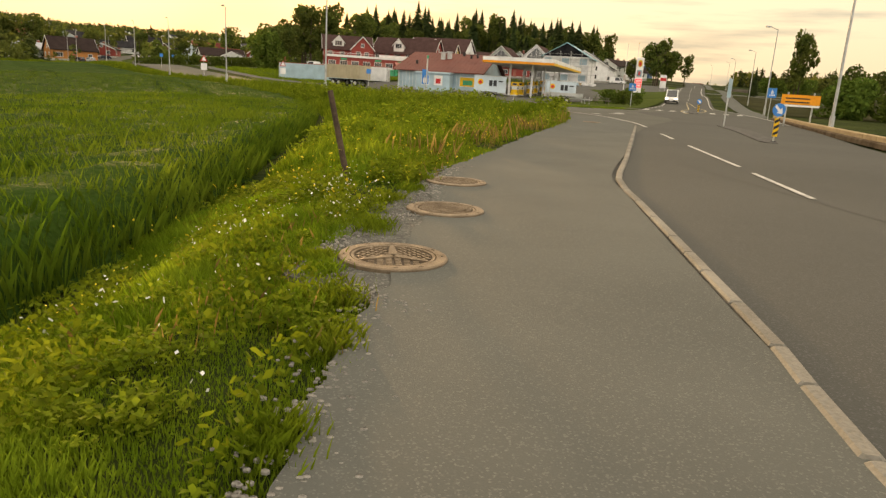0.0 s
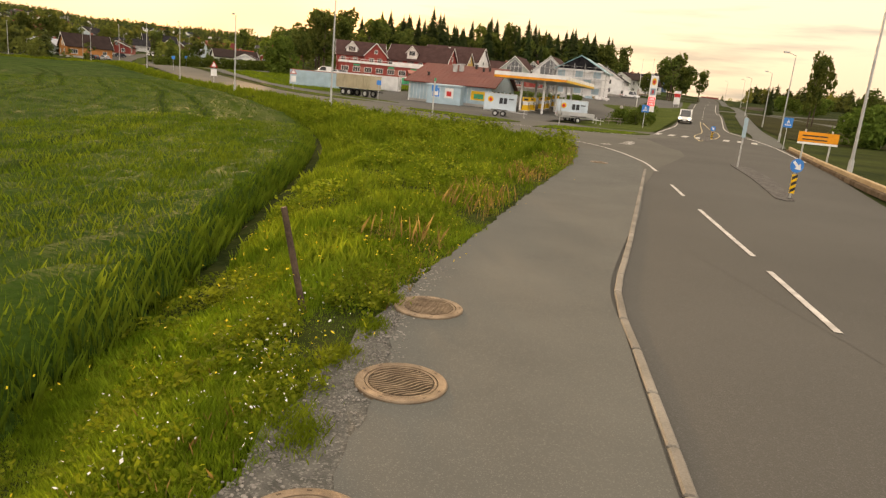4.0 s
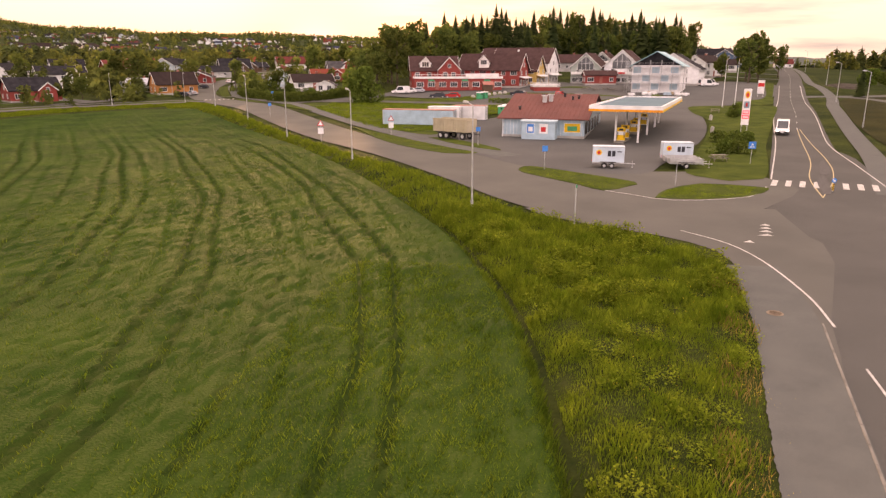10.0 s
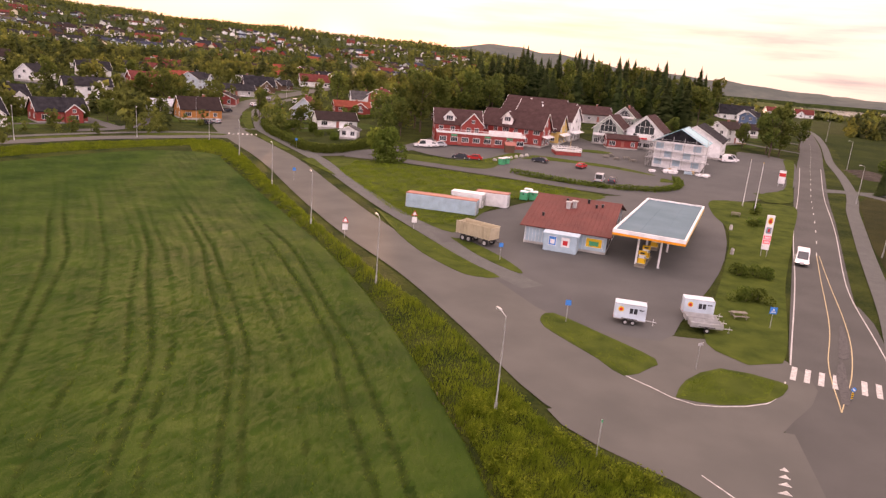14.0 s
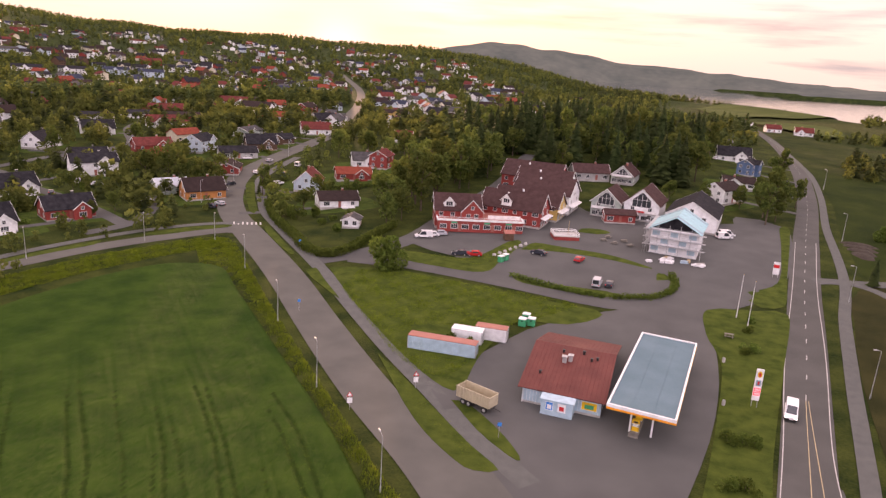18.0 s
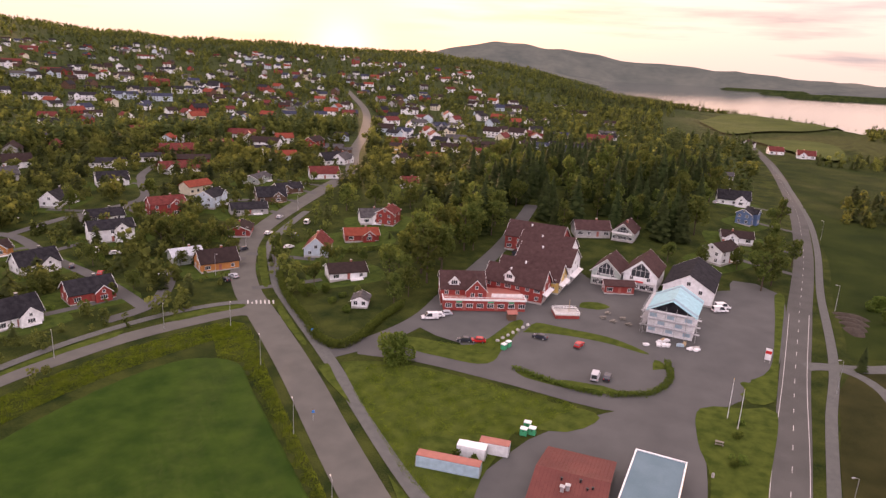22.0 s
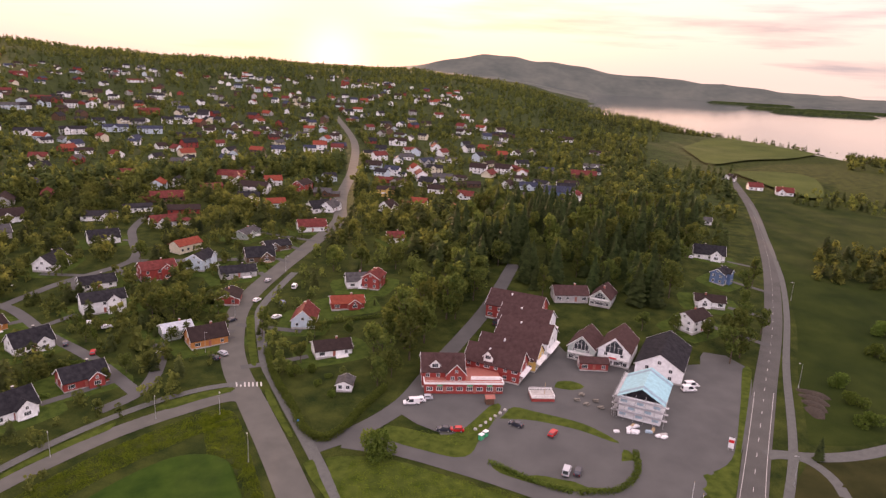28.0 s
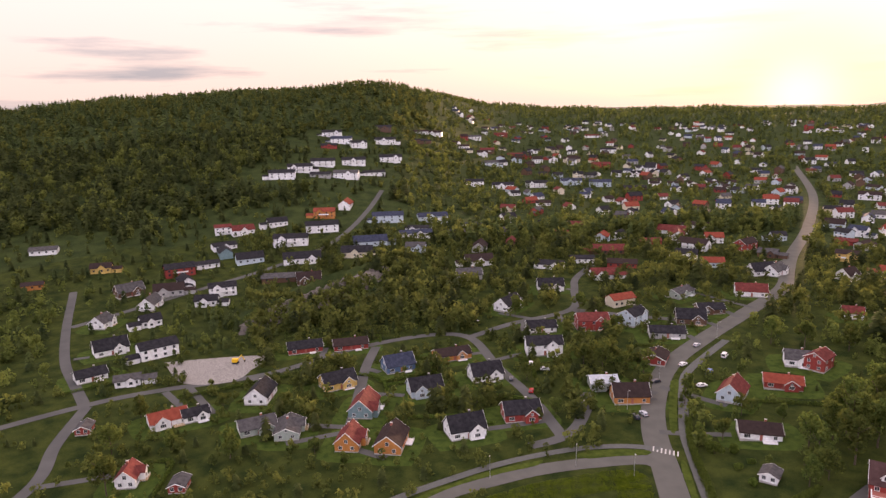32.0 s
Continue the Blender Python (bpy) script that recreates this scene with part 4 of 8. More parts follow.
for pts in ([(-8.5, 71.3), (-7.2, 73), (-1.9, 68.5), (2.9, 63.8), (2.1, 61.4), (-0.4, 58.7), (-2.7, 61.8), (-8, 68.3)], [(3.7, 55.9), (5.1, 59.8), (8.9, 63.9), (13.8, 62.8), (14.3, 61.5), (11.8, 57.9), (7.2, 55.7)],
            [(-40, 114), (-36, 107), (-31, 98), (-26, 90.5), (-20.5, 84.5), (-17.7, 82.8), (-14.4, 83.8), (-18.7, 88.6), (-23.4, 94.4), (-30.2, 103), (-36.2, 110)], [(-24, 101.2), (-18.6, 93.2), (-14.8, 89), (-12.2, 86.8), (-11.9, 88), (-15.4, 94), (-21, 100.6)],
            [(-69.3, 152), (-67.6, 154.6), (-62.5, 147), (-55.4, 137), (-60.5, 141.8), (-65.5, 147)], [(-98, 190.4), (-96, 190.4), (-84.8, 175.2), (-78, 166), (-78.2, 164.2), (-83.8, 170.6), (-93.4, 183)],
            [(-125, 169.6), (-123.6, 175.6), (-116, 184.6), (-109, 189.8), (-108, 187), (-114.6, 179.6), (-120.6, 171.6)], [(-131, 160.5), (-130, 156.5), (-135.4, 144), (-140.8, 128), (-143, 112), (-145, 114), (-142.2, 130), (-138, 145.5)], [(-131, 245), (-129, 248), (-118.6, 227), (-109.6, 210), (-110.4, 207), (-121.4, 226)]):
    solid("grass_island", patch(pts, 0.075, 0.07, 2.0), LAWN, "raised grass island between the carriageways", "grass island", "structure")
for pts, lab in (([(8.9, 72.5), (9.3, 68.4), (15.5, 67.6), (24.5, 99), (34.5, 131), (43, 160), (36, 160), (25, 157), (22.2, 142), (22.6, 128), (17.5, 105), (11.6, 83)], "mown lawn beside the filling station"), ([(-64.6, 156), (-60, 148.4), (-52, 136.5), (-46, 128.4), (-38, 118), (-31.6, 110.4), (-26, 105), (-23, 105.6), (-22, 117), (-19.4, 127), (-16, 136.4), (-6, 138), (0.2, 143.4), (0.2, 148), (-12, 150.6), (-27, 155), (-45, 159.8), (-58, 158.8)], "rough grass behind the containers"),
                 ([(38, 163), (44, 166), (51, 190), (62, 228), (67, 247), (64, 247), (56, 215), (47, 184), (36, 172)], "grass strip between square and road")):
    solid("lawn", patch(pts, 0.07, 0.0, 3.0), LAWN, lab, "lawn", "structure")
for pts in ([(-20, 164.5), (-14.6, 164.6), (-2.3, 162.4), (9.2, 163.2), (15.4, 170.2), (15.8, 176), (16.8, 181.4), (19.4, 179), (18.9, 170), (13.2, 161.8), (4, 158), (-6.5, 158.2), (-17.2, 161.2)], [(-53, 176.6), (-49, 177), (-36.4, 175.6), (-30.4, 180), (-23.6, 196), (-20.4, 196.6), (-22, 186), (-24.6, 176), (-26, 168.4), (-30, 165.4), (-40, 166.8), (-48, 168.6), (-53, 171.6)], [(-20, 189), (-18.4, 193), (-16.4, 197), (-8.5, 195.6), (5.5, 192.4), (15.4, 185.2), (13.6, 184.6), (5, 188.2), (-4, 190), (-12, 190.4)], [(0, 243), (6, 238), (16, 238), (6, 250)], [(-4, 213), (2, 212.6), (6, 216), (2, 219), (-3, 217.4)]):
    solid("grass_border", patch(pts, 0.09, 0.0, 2.5), LAWN, "unmown grass border of the car park", "grass border", "structure")
for pts, mat, lab in (([(72, 198), (84, 200), (95, 206), (150, 238), (240, 290), (300, 480), (190, 640), (150, 590), (120, 430), (100, 310), (84, 250)], PASTURE, "wide green pasture beyond the cycle path"), ([(36, 80), (60, 90), (180, 150), (200, 250), (100, 198), (68, 187), (57, 160), (47, 128)], STUBBLE, "brownish field beside the main road")):
    solid("pasture", patch(pts, 0.02, 0.0, 12.0), mat, lab, "field", "structure")
MEADOW_FAR = surface("far_meadow", (0.030, 0.052, 0.012), (0.060, 0.084, 0.020), 40.0, 0.95, 0.3, 2.0, spec=0.04)
for pts in ([(160, 900), (170, 860), (245, 960), (340, 1060), (420, 1230), (380, 1300), (300, 1290), (226, 1209), (165, 1060)], [(176, 800), (230, 830), (262, 800), (225, 655), (200, 672)]):
    v, f = patch(pts, 2.2, 0.0, 30.0)
    v = [(x, y, z + float(ground_bumps(np.array(x), np.array(y)))) for x, y, z in v]
    solid("far_pasture", (v, f), MEADOW_FAR, "pale green meadow between woods above the lake", "field", "structure")
edge_soil = [(-2.75, 5), (-3.15, 9), (-4.0, 14), (-5.15, 22), (-6.8, 29.5), (-9.1, 36), (-11.9, 43), (-20.3, 59), (-28.8, 73)]
solid("bare_soil", ribbon([(x + 0.12, y) for x, y in edge_soil], 0.5, -0.68, 1.0), DIRT, "bare brown soil between crop and verge", "soil", "structure")


# ---- the filling station ----
def filling_station_shop():
    t = thing("station_shop", at(-12.9, 104.2, -9), "low pale-blue filling-station shop with a hipped red roof", "shop")
    W, D, h = 12.6, 24.0, 2.9
    part("wall", join(box(0, 0, -0.1, W, D, h), box(3.6, -2.6, -0.1, 8.6, 0.02, 2.5)), COLOURS["pale"], t)
    part("plinth", join(box(-0.04, -0.04, -0.1, W + 0.04, D, 0.35)), CONCRETE, t)
    r = h + 3.0
    part("gable", ([(0, 0, h - 0.01), (0, D, h - 0.01), (0, D / 2, r - 0.05), (W, 0, h - 0.01), (W, D, h - 0.01), (W, D / 2, r - 0.05)], [(1, 0, 2), (3, 4, 5)]), COLOURS["pale"], t)
    o, slope = 0.7, 3.0 / (D / 2)
    top = [(-o, -o, h - slope * o), (W + o, -o, h - slope * o), (W + o, D / 2, r), (-o, D / 2, r), (W + o, D + o, h - slope * o), (-o, D + o, h - slope * o)]
    v = [(x, y, z + 0.16) for x, y, z in top] + [(x, y, z + 0.01) for x, y, z in top]
    rf = part("roof", (v, [(0, 1, 2, 3), (3, 2, 4, 5), (9, 8, 7, 6), (11, 10, 8, 9), (6, 7, 1, 0), (10, 11, 5, 4), (7, 8, 2, 1), (8, 10, 4, 2), (9, 6, 0, 3), (11, 9, 3, 5)]), STATION_ROOF, t, "brick-red sheet roof")
    for k in range(20):
        u = -o + (W + 2 * o) * (k + 0.5) / 20
        part("roof_seam", bar((u, -o, h - slope * o + 0.17), (u, D / 2, r + 0.17), 0.02, 4), ROOFS["maroon"], rf)
        part("roof_seam", bar((u, D + o, h - slope * o + 0.17), (u, D / 2, r + 0.17), 0.02, 4), ROOFS["maroon"], rf)
    pv = [(3.4, -2.8, 2.68), (8.8, -2.8, 2.68), (8.8, 0.0, 2.8), (3.4, 0.0, 2.8)]
    part("porch_roof", (pv + [(x, y, z - 0.18) for x, y, z in pv], [(0, 1, 2, 3), (4, 5, 1, 0), (5, 6, 2, 1), (6, 7, 3, 2), (7, 4, 0, 3), (7, 6, 5, 4)]), COLOURS["pale"], t, "flat pale-blue porch roof")
    for x, y, s in ((2.0, 3.5, 0.35), (5.2, 7.5, 0.7), (6.1, 8.1, 0.7), (4.6, 10, 0.35), (8.0, 10.5, 0.4), (9.5, 9.0, 0.35), (10.4, 9.5, 0.35)):
        z = h + slope * y
        part("roof_vent", join(soft_block(s, s, s * 1.6, x, y, z, 0.05), soft_block(s * 1.4, s * 1.4, 0.12, x, y, z + s * 1.6, 0.03)), STEEL if s > 0.5 else BLACK, t)
    for x, w, y, c1, c2 in ((4.4, 1.1, -2.62, "blue", "white"), (6.3, 1.2, -2.62, "white", "red"), (9.6, 2.4, -0.02, "yellow", "green")):
        w1 = part("window", block(w, 0.05, 1.3, x + w / 2, y, 0.9), COLOURS[c1], t, "poster-covered window")
        part("poster", block(w * 0.6, 0.02, 0.7, x + w / 2, y - 0.03, 1.1), COLOURS[c2], w1)
        part("frame", join(*[block(*q) for q in ((w + 0.12, 0.06, 0.06, x + w / 2, y, 0.85), (w + 0.12, 0.06, 0.06, x + w / 2, y, 2.2), (0.06, 0.06, 1.4, x, y, 0.85), (0.06, 0.06, 1.4, x + w, y, 0.85))]), TRIM, w1)
    for k in range(5):
        part("window", block(0.04, 3.0, 1.9, W + 0.01, 2.4 + 4.2 * k, 0.5), WINDOW, t, "dark shop window")
    for k in range(24):
        part("board_batten", block(0.04, 0.03, 2.6, 0.25 + 0.52 * k, -0.02, 0.3) if not 3.4 < 0.25 + 0.52 * k < 8.8 and not 9.4 < 0.25 + 0.52 * k < 12.2 else block(0.04, 0.03, 0.4, 0.25 + 0.52 * k, -0.02, 2.45), TRIM, t)
    part("drainpipe", tube(0.05, 0.05, 0, h, 8, 0.12, -0.1), TRIM, t)


filling_station_shop()


def canopy():
    t = thing("station_canopy", at(-0.2, 97.2, -14.0), "large flat forecourt canopy with a white edge and an orange-yellow band", "canopy")
    W, D, z = 10.0, 32.6, 4.5
    part("deck", box(0.3, 0.3, z + 0.1, W - 0.3, D - 0.3, z + 0.62), DECK, t, "blue-grey sheet roof")
    for x in (3.4, 6.6):
        part("deck_seam", box(x, 0.3, z + 0.62, x + 0.06, D - 0.3, z + 0.645), DECK, t)
    for q in ((0, 0, W, 0.3), (0, D - 0.3, W, D), (0, 0.3, 0.3, D - 0.3), (W - 0.3, 0.3, W, D - 0.3)):
        f = part("fascia", box(q[0], q[1], z + 0.34, q[2], q[3], z + 0.85), COLOURS["white"], t, "white fascia")
        part("band", box(q[0] - 0.02, q[1] - 0.02, z + 0.02, q[2] + 0.02, q[3] + 0.02, z + 0.335), COLOURS["orange"] if q[3] < 1 else COLOURS["yellow"], f, "orange-yellow band")
    part("soffit", box(0.3, 0.3, z, W - 0.3, D - 0.3, z + 0.09), COLOURS["white"], t)
    for y in (3.2, 13.5, 23.5, 29.5):
        for x in (3.4, 6.6):
            part("column", soft_block(0.3, 0.3, z + 0.05, x, y, -0.05, 0.03), COLOURS["white"], t)
    for y in (5, 11, 17, 23, 28):
        for x in (2, 5, 8):
            part("lamp_panel", block(0.6, 0.6, 0.03, x, y, z - 0.03), COLOURS["white"], t)


canopy()


def pump(x, y):
    t = thing("fuel_pump", at(x, y, -14, 0.16), "yellow and white fuel pump with a display and hoses", "fuel pump", "pumps under the canopy")
    part("body", soft_block(1.1, 0.6, 1.35, 0, 0, 0, 0.05), COLOURS["white"], t)
    part("panel", block(1.12, 0.62, 0.75, 0, 0, 0.1), COLOURS["yellow"], t)
    part("head", soft_block(1.2, 0.5, 0.55, 0, 0, 1.35, 0.05), COLOURS["yellow"], t)
    part("display", block(0.6, 0.03, 0.26, 0, -0.27, 1.48), WINDOW, t)
    for s in (-1, 1):
        part("nozzle", soft_block(0.08, 0.16, 0.28, s * 0.42, -0.33, 0.95, 0.02), BLACK, t)
        part("hose", join(bar((s * 0.42, -0.36, 1.0), (s * 0.5, -0.42, 0.35), 0.018), bar((s * 0.5, -0.42, 0.35), (s * 0.56, -0.3, 1.3), 0.018)), BLACK, t)


for i, (x, y) in enumerate(((4.7, 99.6), (5.6, 103.2), (7.6, 110.3), (8.4, 113.6), (10.4, 120.5))):
    pump(x, y)
    if i in (0, 2):
        c = math.radians(-14)
        solid("pump_island", soft_block(1.5, 7.6, 0.2, 0, 1.8, -0.05, 0.05), KERB, "raised concrete pump island", "pump island", m=at(x, y, -14, 0.05))


def pylon():
    t = thing("price_pylon", at(25.0, 113.4, -6), "tall white price pylon with red price panels", "sign")
    for s in (-1, 1):
        part("leg", block(0.14, 0.14, 1.6, s * 0.7, 0), STEEL, t)
    part("cabinet", soft_block(1.9, 0.35, 5.6, 0, 0, 1.2, 0.08), COLOURS["white"], t)
    part("emblem", shifted(tube(0.55, 0.55, 0, 0.02, 20), pose(0, -0.18, 5.9, 90, 0, 0)), COLOURS["yellow"], t, "yellow and red emblem")
    part("emblem_ring", shifted(tube(0.35, 0.35, 0, 0.03, 16), pose(0, -0.185, 5.85, 90, 0, 0)), COLOURS["red"], t)
    part("shop_panel", block(1.2, 0.03, 1.0, 0, -0.18, 3.85), COLOURS["teal"], t, "dull blue panel with a red mark")
    part("shop_mark", block(0.5, 0.02, 0.6, 0, -0.2, 4.05), COLOURS["red"], t)
    for k in range(2):
        p = part("price_panel", block(1.6, 0.04, 0.6, 0, -0.18, 2.15 + 0.72 * k), lit("price_glow_" + "ab"[k], (0.9, 0.05, 0.06), 1.2), t, "lit red price panel")
        part("digits", join(*[block(0.2, 0.01, 0.36, -0.45 + 0.3 * i, -0.21, 2.27 + 0.72 * k) for i in range(4)]), COLOURS["white"], p)
    t.scale = (0.62, 1, 1)


pylon()


def box_trailer(x, y, turn, label="white box trailer with a coloured emblem and writing", flat=False):
    t = thing("rental_trailer", at(x, y, turn), label, "trailer", "rental trailers")
    L = 3.4
    part("chassis", join(block(L, 1.3, 0.1, 0, 0, 0.5), bar((L / 2, 0, 0.5), (L / 2 + 1.2, 0, 0.45), 0.05)), STEEL, t)
    for dx in (-0.4, 0.4) if not flat else (0,):
        for s in (-1, 1):
            w = part("wheel", shifted(tube(0.3, 0.3, -0.1, 0.1, 16), pose(dx, s * 0.85, 0.3, 90, 0, 0)), TYRE, t)
            part("rim", shifted(tube(0.17, 0.17, -0.11, 0.11, 12), pose(dx, s * 0.85, 0.3, 90, 0, 0)), STEEL, w)
    part("mudguard", join(*[block(1.7, 0.22, 0.05, 0, s * 0.85, 0.66) for s in (-1, 1)]), BLACK, t)
    part("jockey_wheel", join(bar((L / 2 + 0.9, 0.12, 0.1), (L / 2 + 0.9, 0.12, 0.75), 0.03), tube(0.09, 0.09, 0, 0.1, 10, L / 2 + 0.9, 0.12)), STEEL, t)
    if flat:
        part("bed", join(block(L, 1.5, 0.08, 0, 0, 0.62), block(L, 0.04, 0.4, 0, 0.73, 0.66), block(L, 0.04, 0.4, 0, -0.73, 0.66), block(0.04, 1.5, 0.4, -L / 2, 0, 0.66), block(0.04, 1.5, 0.4, L / 2, 0, 0.66)), STEEL, t)
        return t
    part("body", soft_block(L, 1.6, 1.75, 0, 0, 0.6, 0.06), COLOURS["sheet"], t)
    part("edge_rail", join(*[block(L + 0.02, 0.04, 0.05, 0, s * 0.8, z) for s in (-1, 1) for z in (0.6, 2.28)]), STEEL, t)
    part("emblem", shifted(tube(0.3, 0.3, 0, 0.02, 16), pose(-1.0, -0.8, 1.7, 90, 0, 0)), COLOURS["yellow"], t, "yellow and red emblem")
    part("emblem_core", shifted(tube(0.18, 0.18, 0, 0.03, 16), pose(-1.0, -0.8, 1.68, 90, 0, 0)), COLOURS["red"], t)
    part("lettering", join(block(0.35, 0.02, 0.6, 0.1, -0.81, 1.3), block(0.35, 0.02, 0.6, 0.55, -0.81, 1.3), block(0.5, 0.02, 0.12, 1.15, -0.81, 1.75)), COLOURS["dark"], t)
    for s in (-1, 1):
        part("tail_lamp", block(0.03, 0.14, 0.1, -L / 2 - 0.01, s * 0.6, 0.72), COLOURS["red"], t)
    return t


box_trailer(1.0, 73.4, -3)
box_trailer(9.0, 78.6, 2)
box_trailer(9.0, 76.2, 2, "open grey steel trailer with low sides", True)
box_trailer(9.2, 74.2, 3, "open grey steel trailer with low sides", True)


def tipper_trailer():
    t = thing("tipper_trailer", at(-19.8, 100.4, -28), "large sand-coloured open tipper trailer standing on the forecourt", "trailer")
    part("frame", join(block(6.6, 0.9, 0.2, 0, 0, 0.85), bar((3.2, 0, 0.9), (4.6, 0, 0.8), 0.07)), BLACK, t)
    body = part("tub", join(box(-3.2, -1.2, 1.1, 3.2, -1.08, 2.9), box(-3.2, 1.08, 1.1, 3.2, 1.2, 2.9), box(-3.2, -1.08, 1.1, -3.08, 1.08, 2.9), box(3.08, -1.08, 1.1, 3.2, 1.08, 2.9), box(-3.08, -1.08, 1.1, 3.08, 1.08, 1.2)), COLOURS["sand"], t)
    for s in (-1, 1):
        for k in range(11):
            part("rib", block(0.1, 0.1, 1.8, -3.1 + 0.62 * k, s * 1.25, 1.1), COLOURS["sand"], body)
        part("top_rail", block(6.5, 0.12, 0.12, 0, s * 1.22, 2.9), COLOURS["sand"], body)
        for dx in (-1.9, -0.8, 2.2):
            w = part("wheel", shifted(tube(0.5, 0.5, -0.16, 0.16, 18), pose(dx, s * 0.95, 0.5, 90, 0, 0)), TYRE, t)
            part("rim", shifted(tube(0.28, 0.28, -0.17, 0.17, 12), pose(dx, s * 0.95, 0.5, 90, 0, 0)), STEEL, w)


tipper_trailer()


def container(x, y, turn, L, colour, label, h=2.5, d=2.4, lid=True):
    t = thing("shipping_container", at(x, y, turn), label, "container", "containers behind the station")
    part("body", block(L, d, h), COLOURS[colour], t)
    n = int(L / 0.35)
    rib = mesh_of("rib", block(0.16, 0.05, h - 0.3, 0, 0, 0.15), COLOURS[colour])
    for k in range(n):
        for s in (-1, 1):
            part("rib", rib, None, t, m=pose(-L / 2 + L * (k + 0.5) / n, s * (d / 2 + 0.02), 0))
    part("roof", block(L + 0.06, d + 0.06, 0.1, 0, 0, h), COLOURS["brick"] if lid else COLOURS["white"], t, "rusty roof" if lid else "")
    for a, b in ((-1, -1), (-1, 1), (1, -1), (1, 1)):
        part("corner_post", block(0.14, 0.14, h + 0.04, a * (L / 2 - 0.05), b * (d / 2 - 0.05)), STEEL, t)
    part("door_bar", join(*[bar((L / 2 + 0.04, q, 0.2), (L / 2 + 0.04, q, h - 0.2), 0.025) for q in (-0.6, -0.2, 0.2, 0.6)]), STEEL, t)


container(-28.8, 118.6, -4, 13.0, "pale", "long pale blue container with a rusty red roof")
container(-20.6, 126.6, -4, 6.2, "white", "white container with a faded red roof")
container(-25.0, 124.2, -4, 6.0, "white", "white container with a pale roof", lid=False)


def recycling_bank(x, y, turn):
    t = thing("recycling_bank", at(x, y, turn), "green recycling container with a pale lid", "container", "recycling containers")
    part("body", soft_block(1.6, 1.3, 1.5, 0, 0, 0.05, 0.1), COLOURS["green"], t)
    part("lid", soft_block(1.66, 1.36, 0.22, 0, 0, 1.55, 0.08), COLOURS["white"], t)
    part("hatch", shifted(tube(0.18, 0.18, 0, 0.04, 12), pose(0, -0.65, 1.2, 90, 0, 0)), BLACK, t)


for x, y, a in ((-15.2, 134.5, -10), (-13.4, 135.2, -10), (-14.6, 137.2, -10), (-24.2, 176.4, 60), (-23.2, 178.4, 60)):
    recycling_bank(x, y, a)


def flagpole(x, y):
    t = thing("flagpole", at(x, y), "tall slim white flagpole on the lawn", "flagpole", "flagpoles")
    part("base", tube(0.16, 0.14, 0, 0.4, 10), CONCRETE, t)
    part("pole", tube(0.075, 0.04, 0.3, 10, 10), COLOURS["white"], t)
    part("knob", tube(0.08, 0.03, 10, 10.15, 10), COLOURS["yellow"], t)


for x, y in ((30.6, 154), (32.0, 149.6)):
    flagpole(x, y)


def picnic_table(x, y, turn, m=GREY_PLANK):
    t = thing("picnic_table", at(x, y, turn), "weathered wooden picnic table with fixed benches", "picnic table", "picnic tables")
    for k in range(5):
        part("top_board", block(1.8, 0.135, 0.04, 0, -0.3 + 0.15 * k, 0.72), m, t)
    for s in (-1, 1):
        for k in range(2):
            part("bench_board", block(1.8, 0.13, 0.04, 0, s * (0.66 + 0.15 * k), 0.44), m, t)
        part("leg", join(bar((s * 0.7, -0.6, 0), (s * 0.7, -0.15, 0.72), 0.04, 4), bar((s * 0.7, 0.6, 0), (s * 0.7, 0.15, 0.72), 0.04, 4), block(0.08, 1.6, 0.09, s * 0.7, 0, 0.34)), m, t)


picnic_table(14.1, 80.4, 10)
picnic_table(26.6, 141.8, -12)
for x, y, a in ((3.5, 206, 20), (6.5, 204, 60), (9.5, 207, 10), (5, 210, 80), (11, 203, 40)):
    picnic_table(x, y, a)
for x, y in ((23.2, 129.3), (20.0, 112.4)):
    bt = thing("lawn_stone", at(x, y), "pale rounded stone marker on the lawn", "stone")
    part("stone", soft_block(0.7, 0.6, 1.1, 0, 0, -0.05, 0.2), CONCRETE, bt)


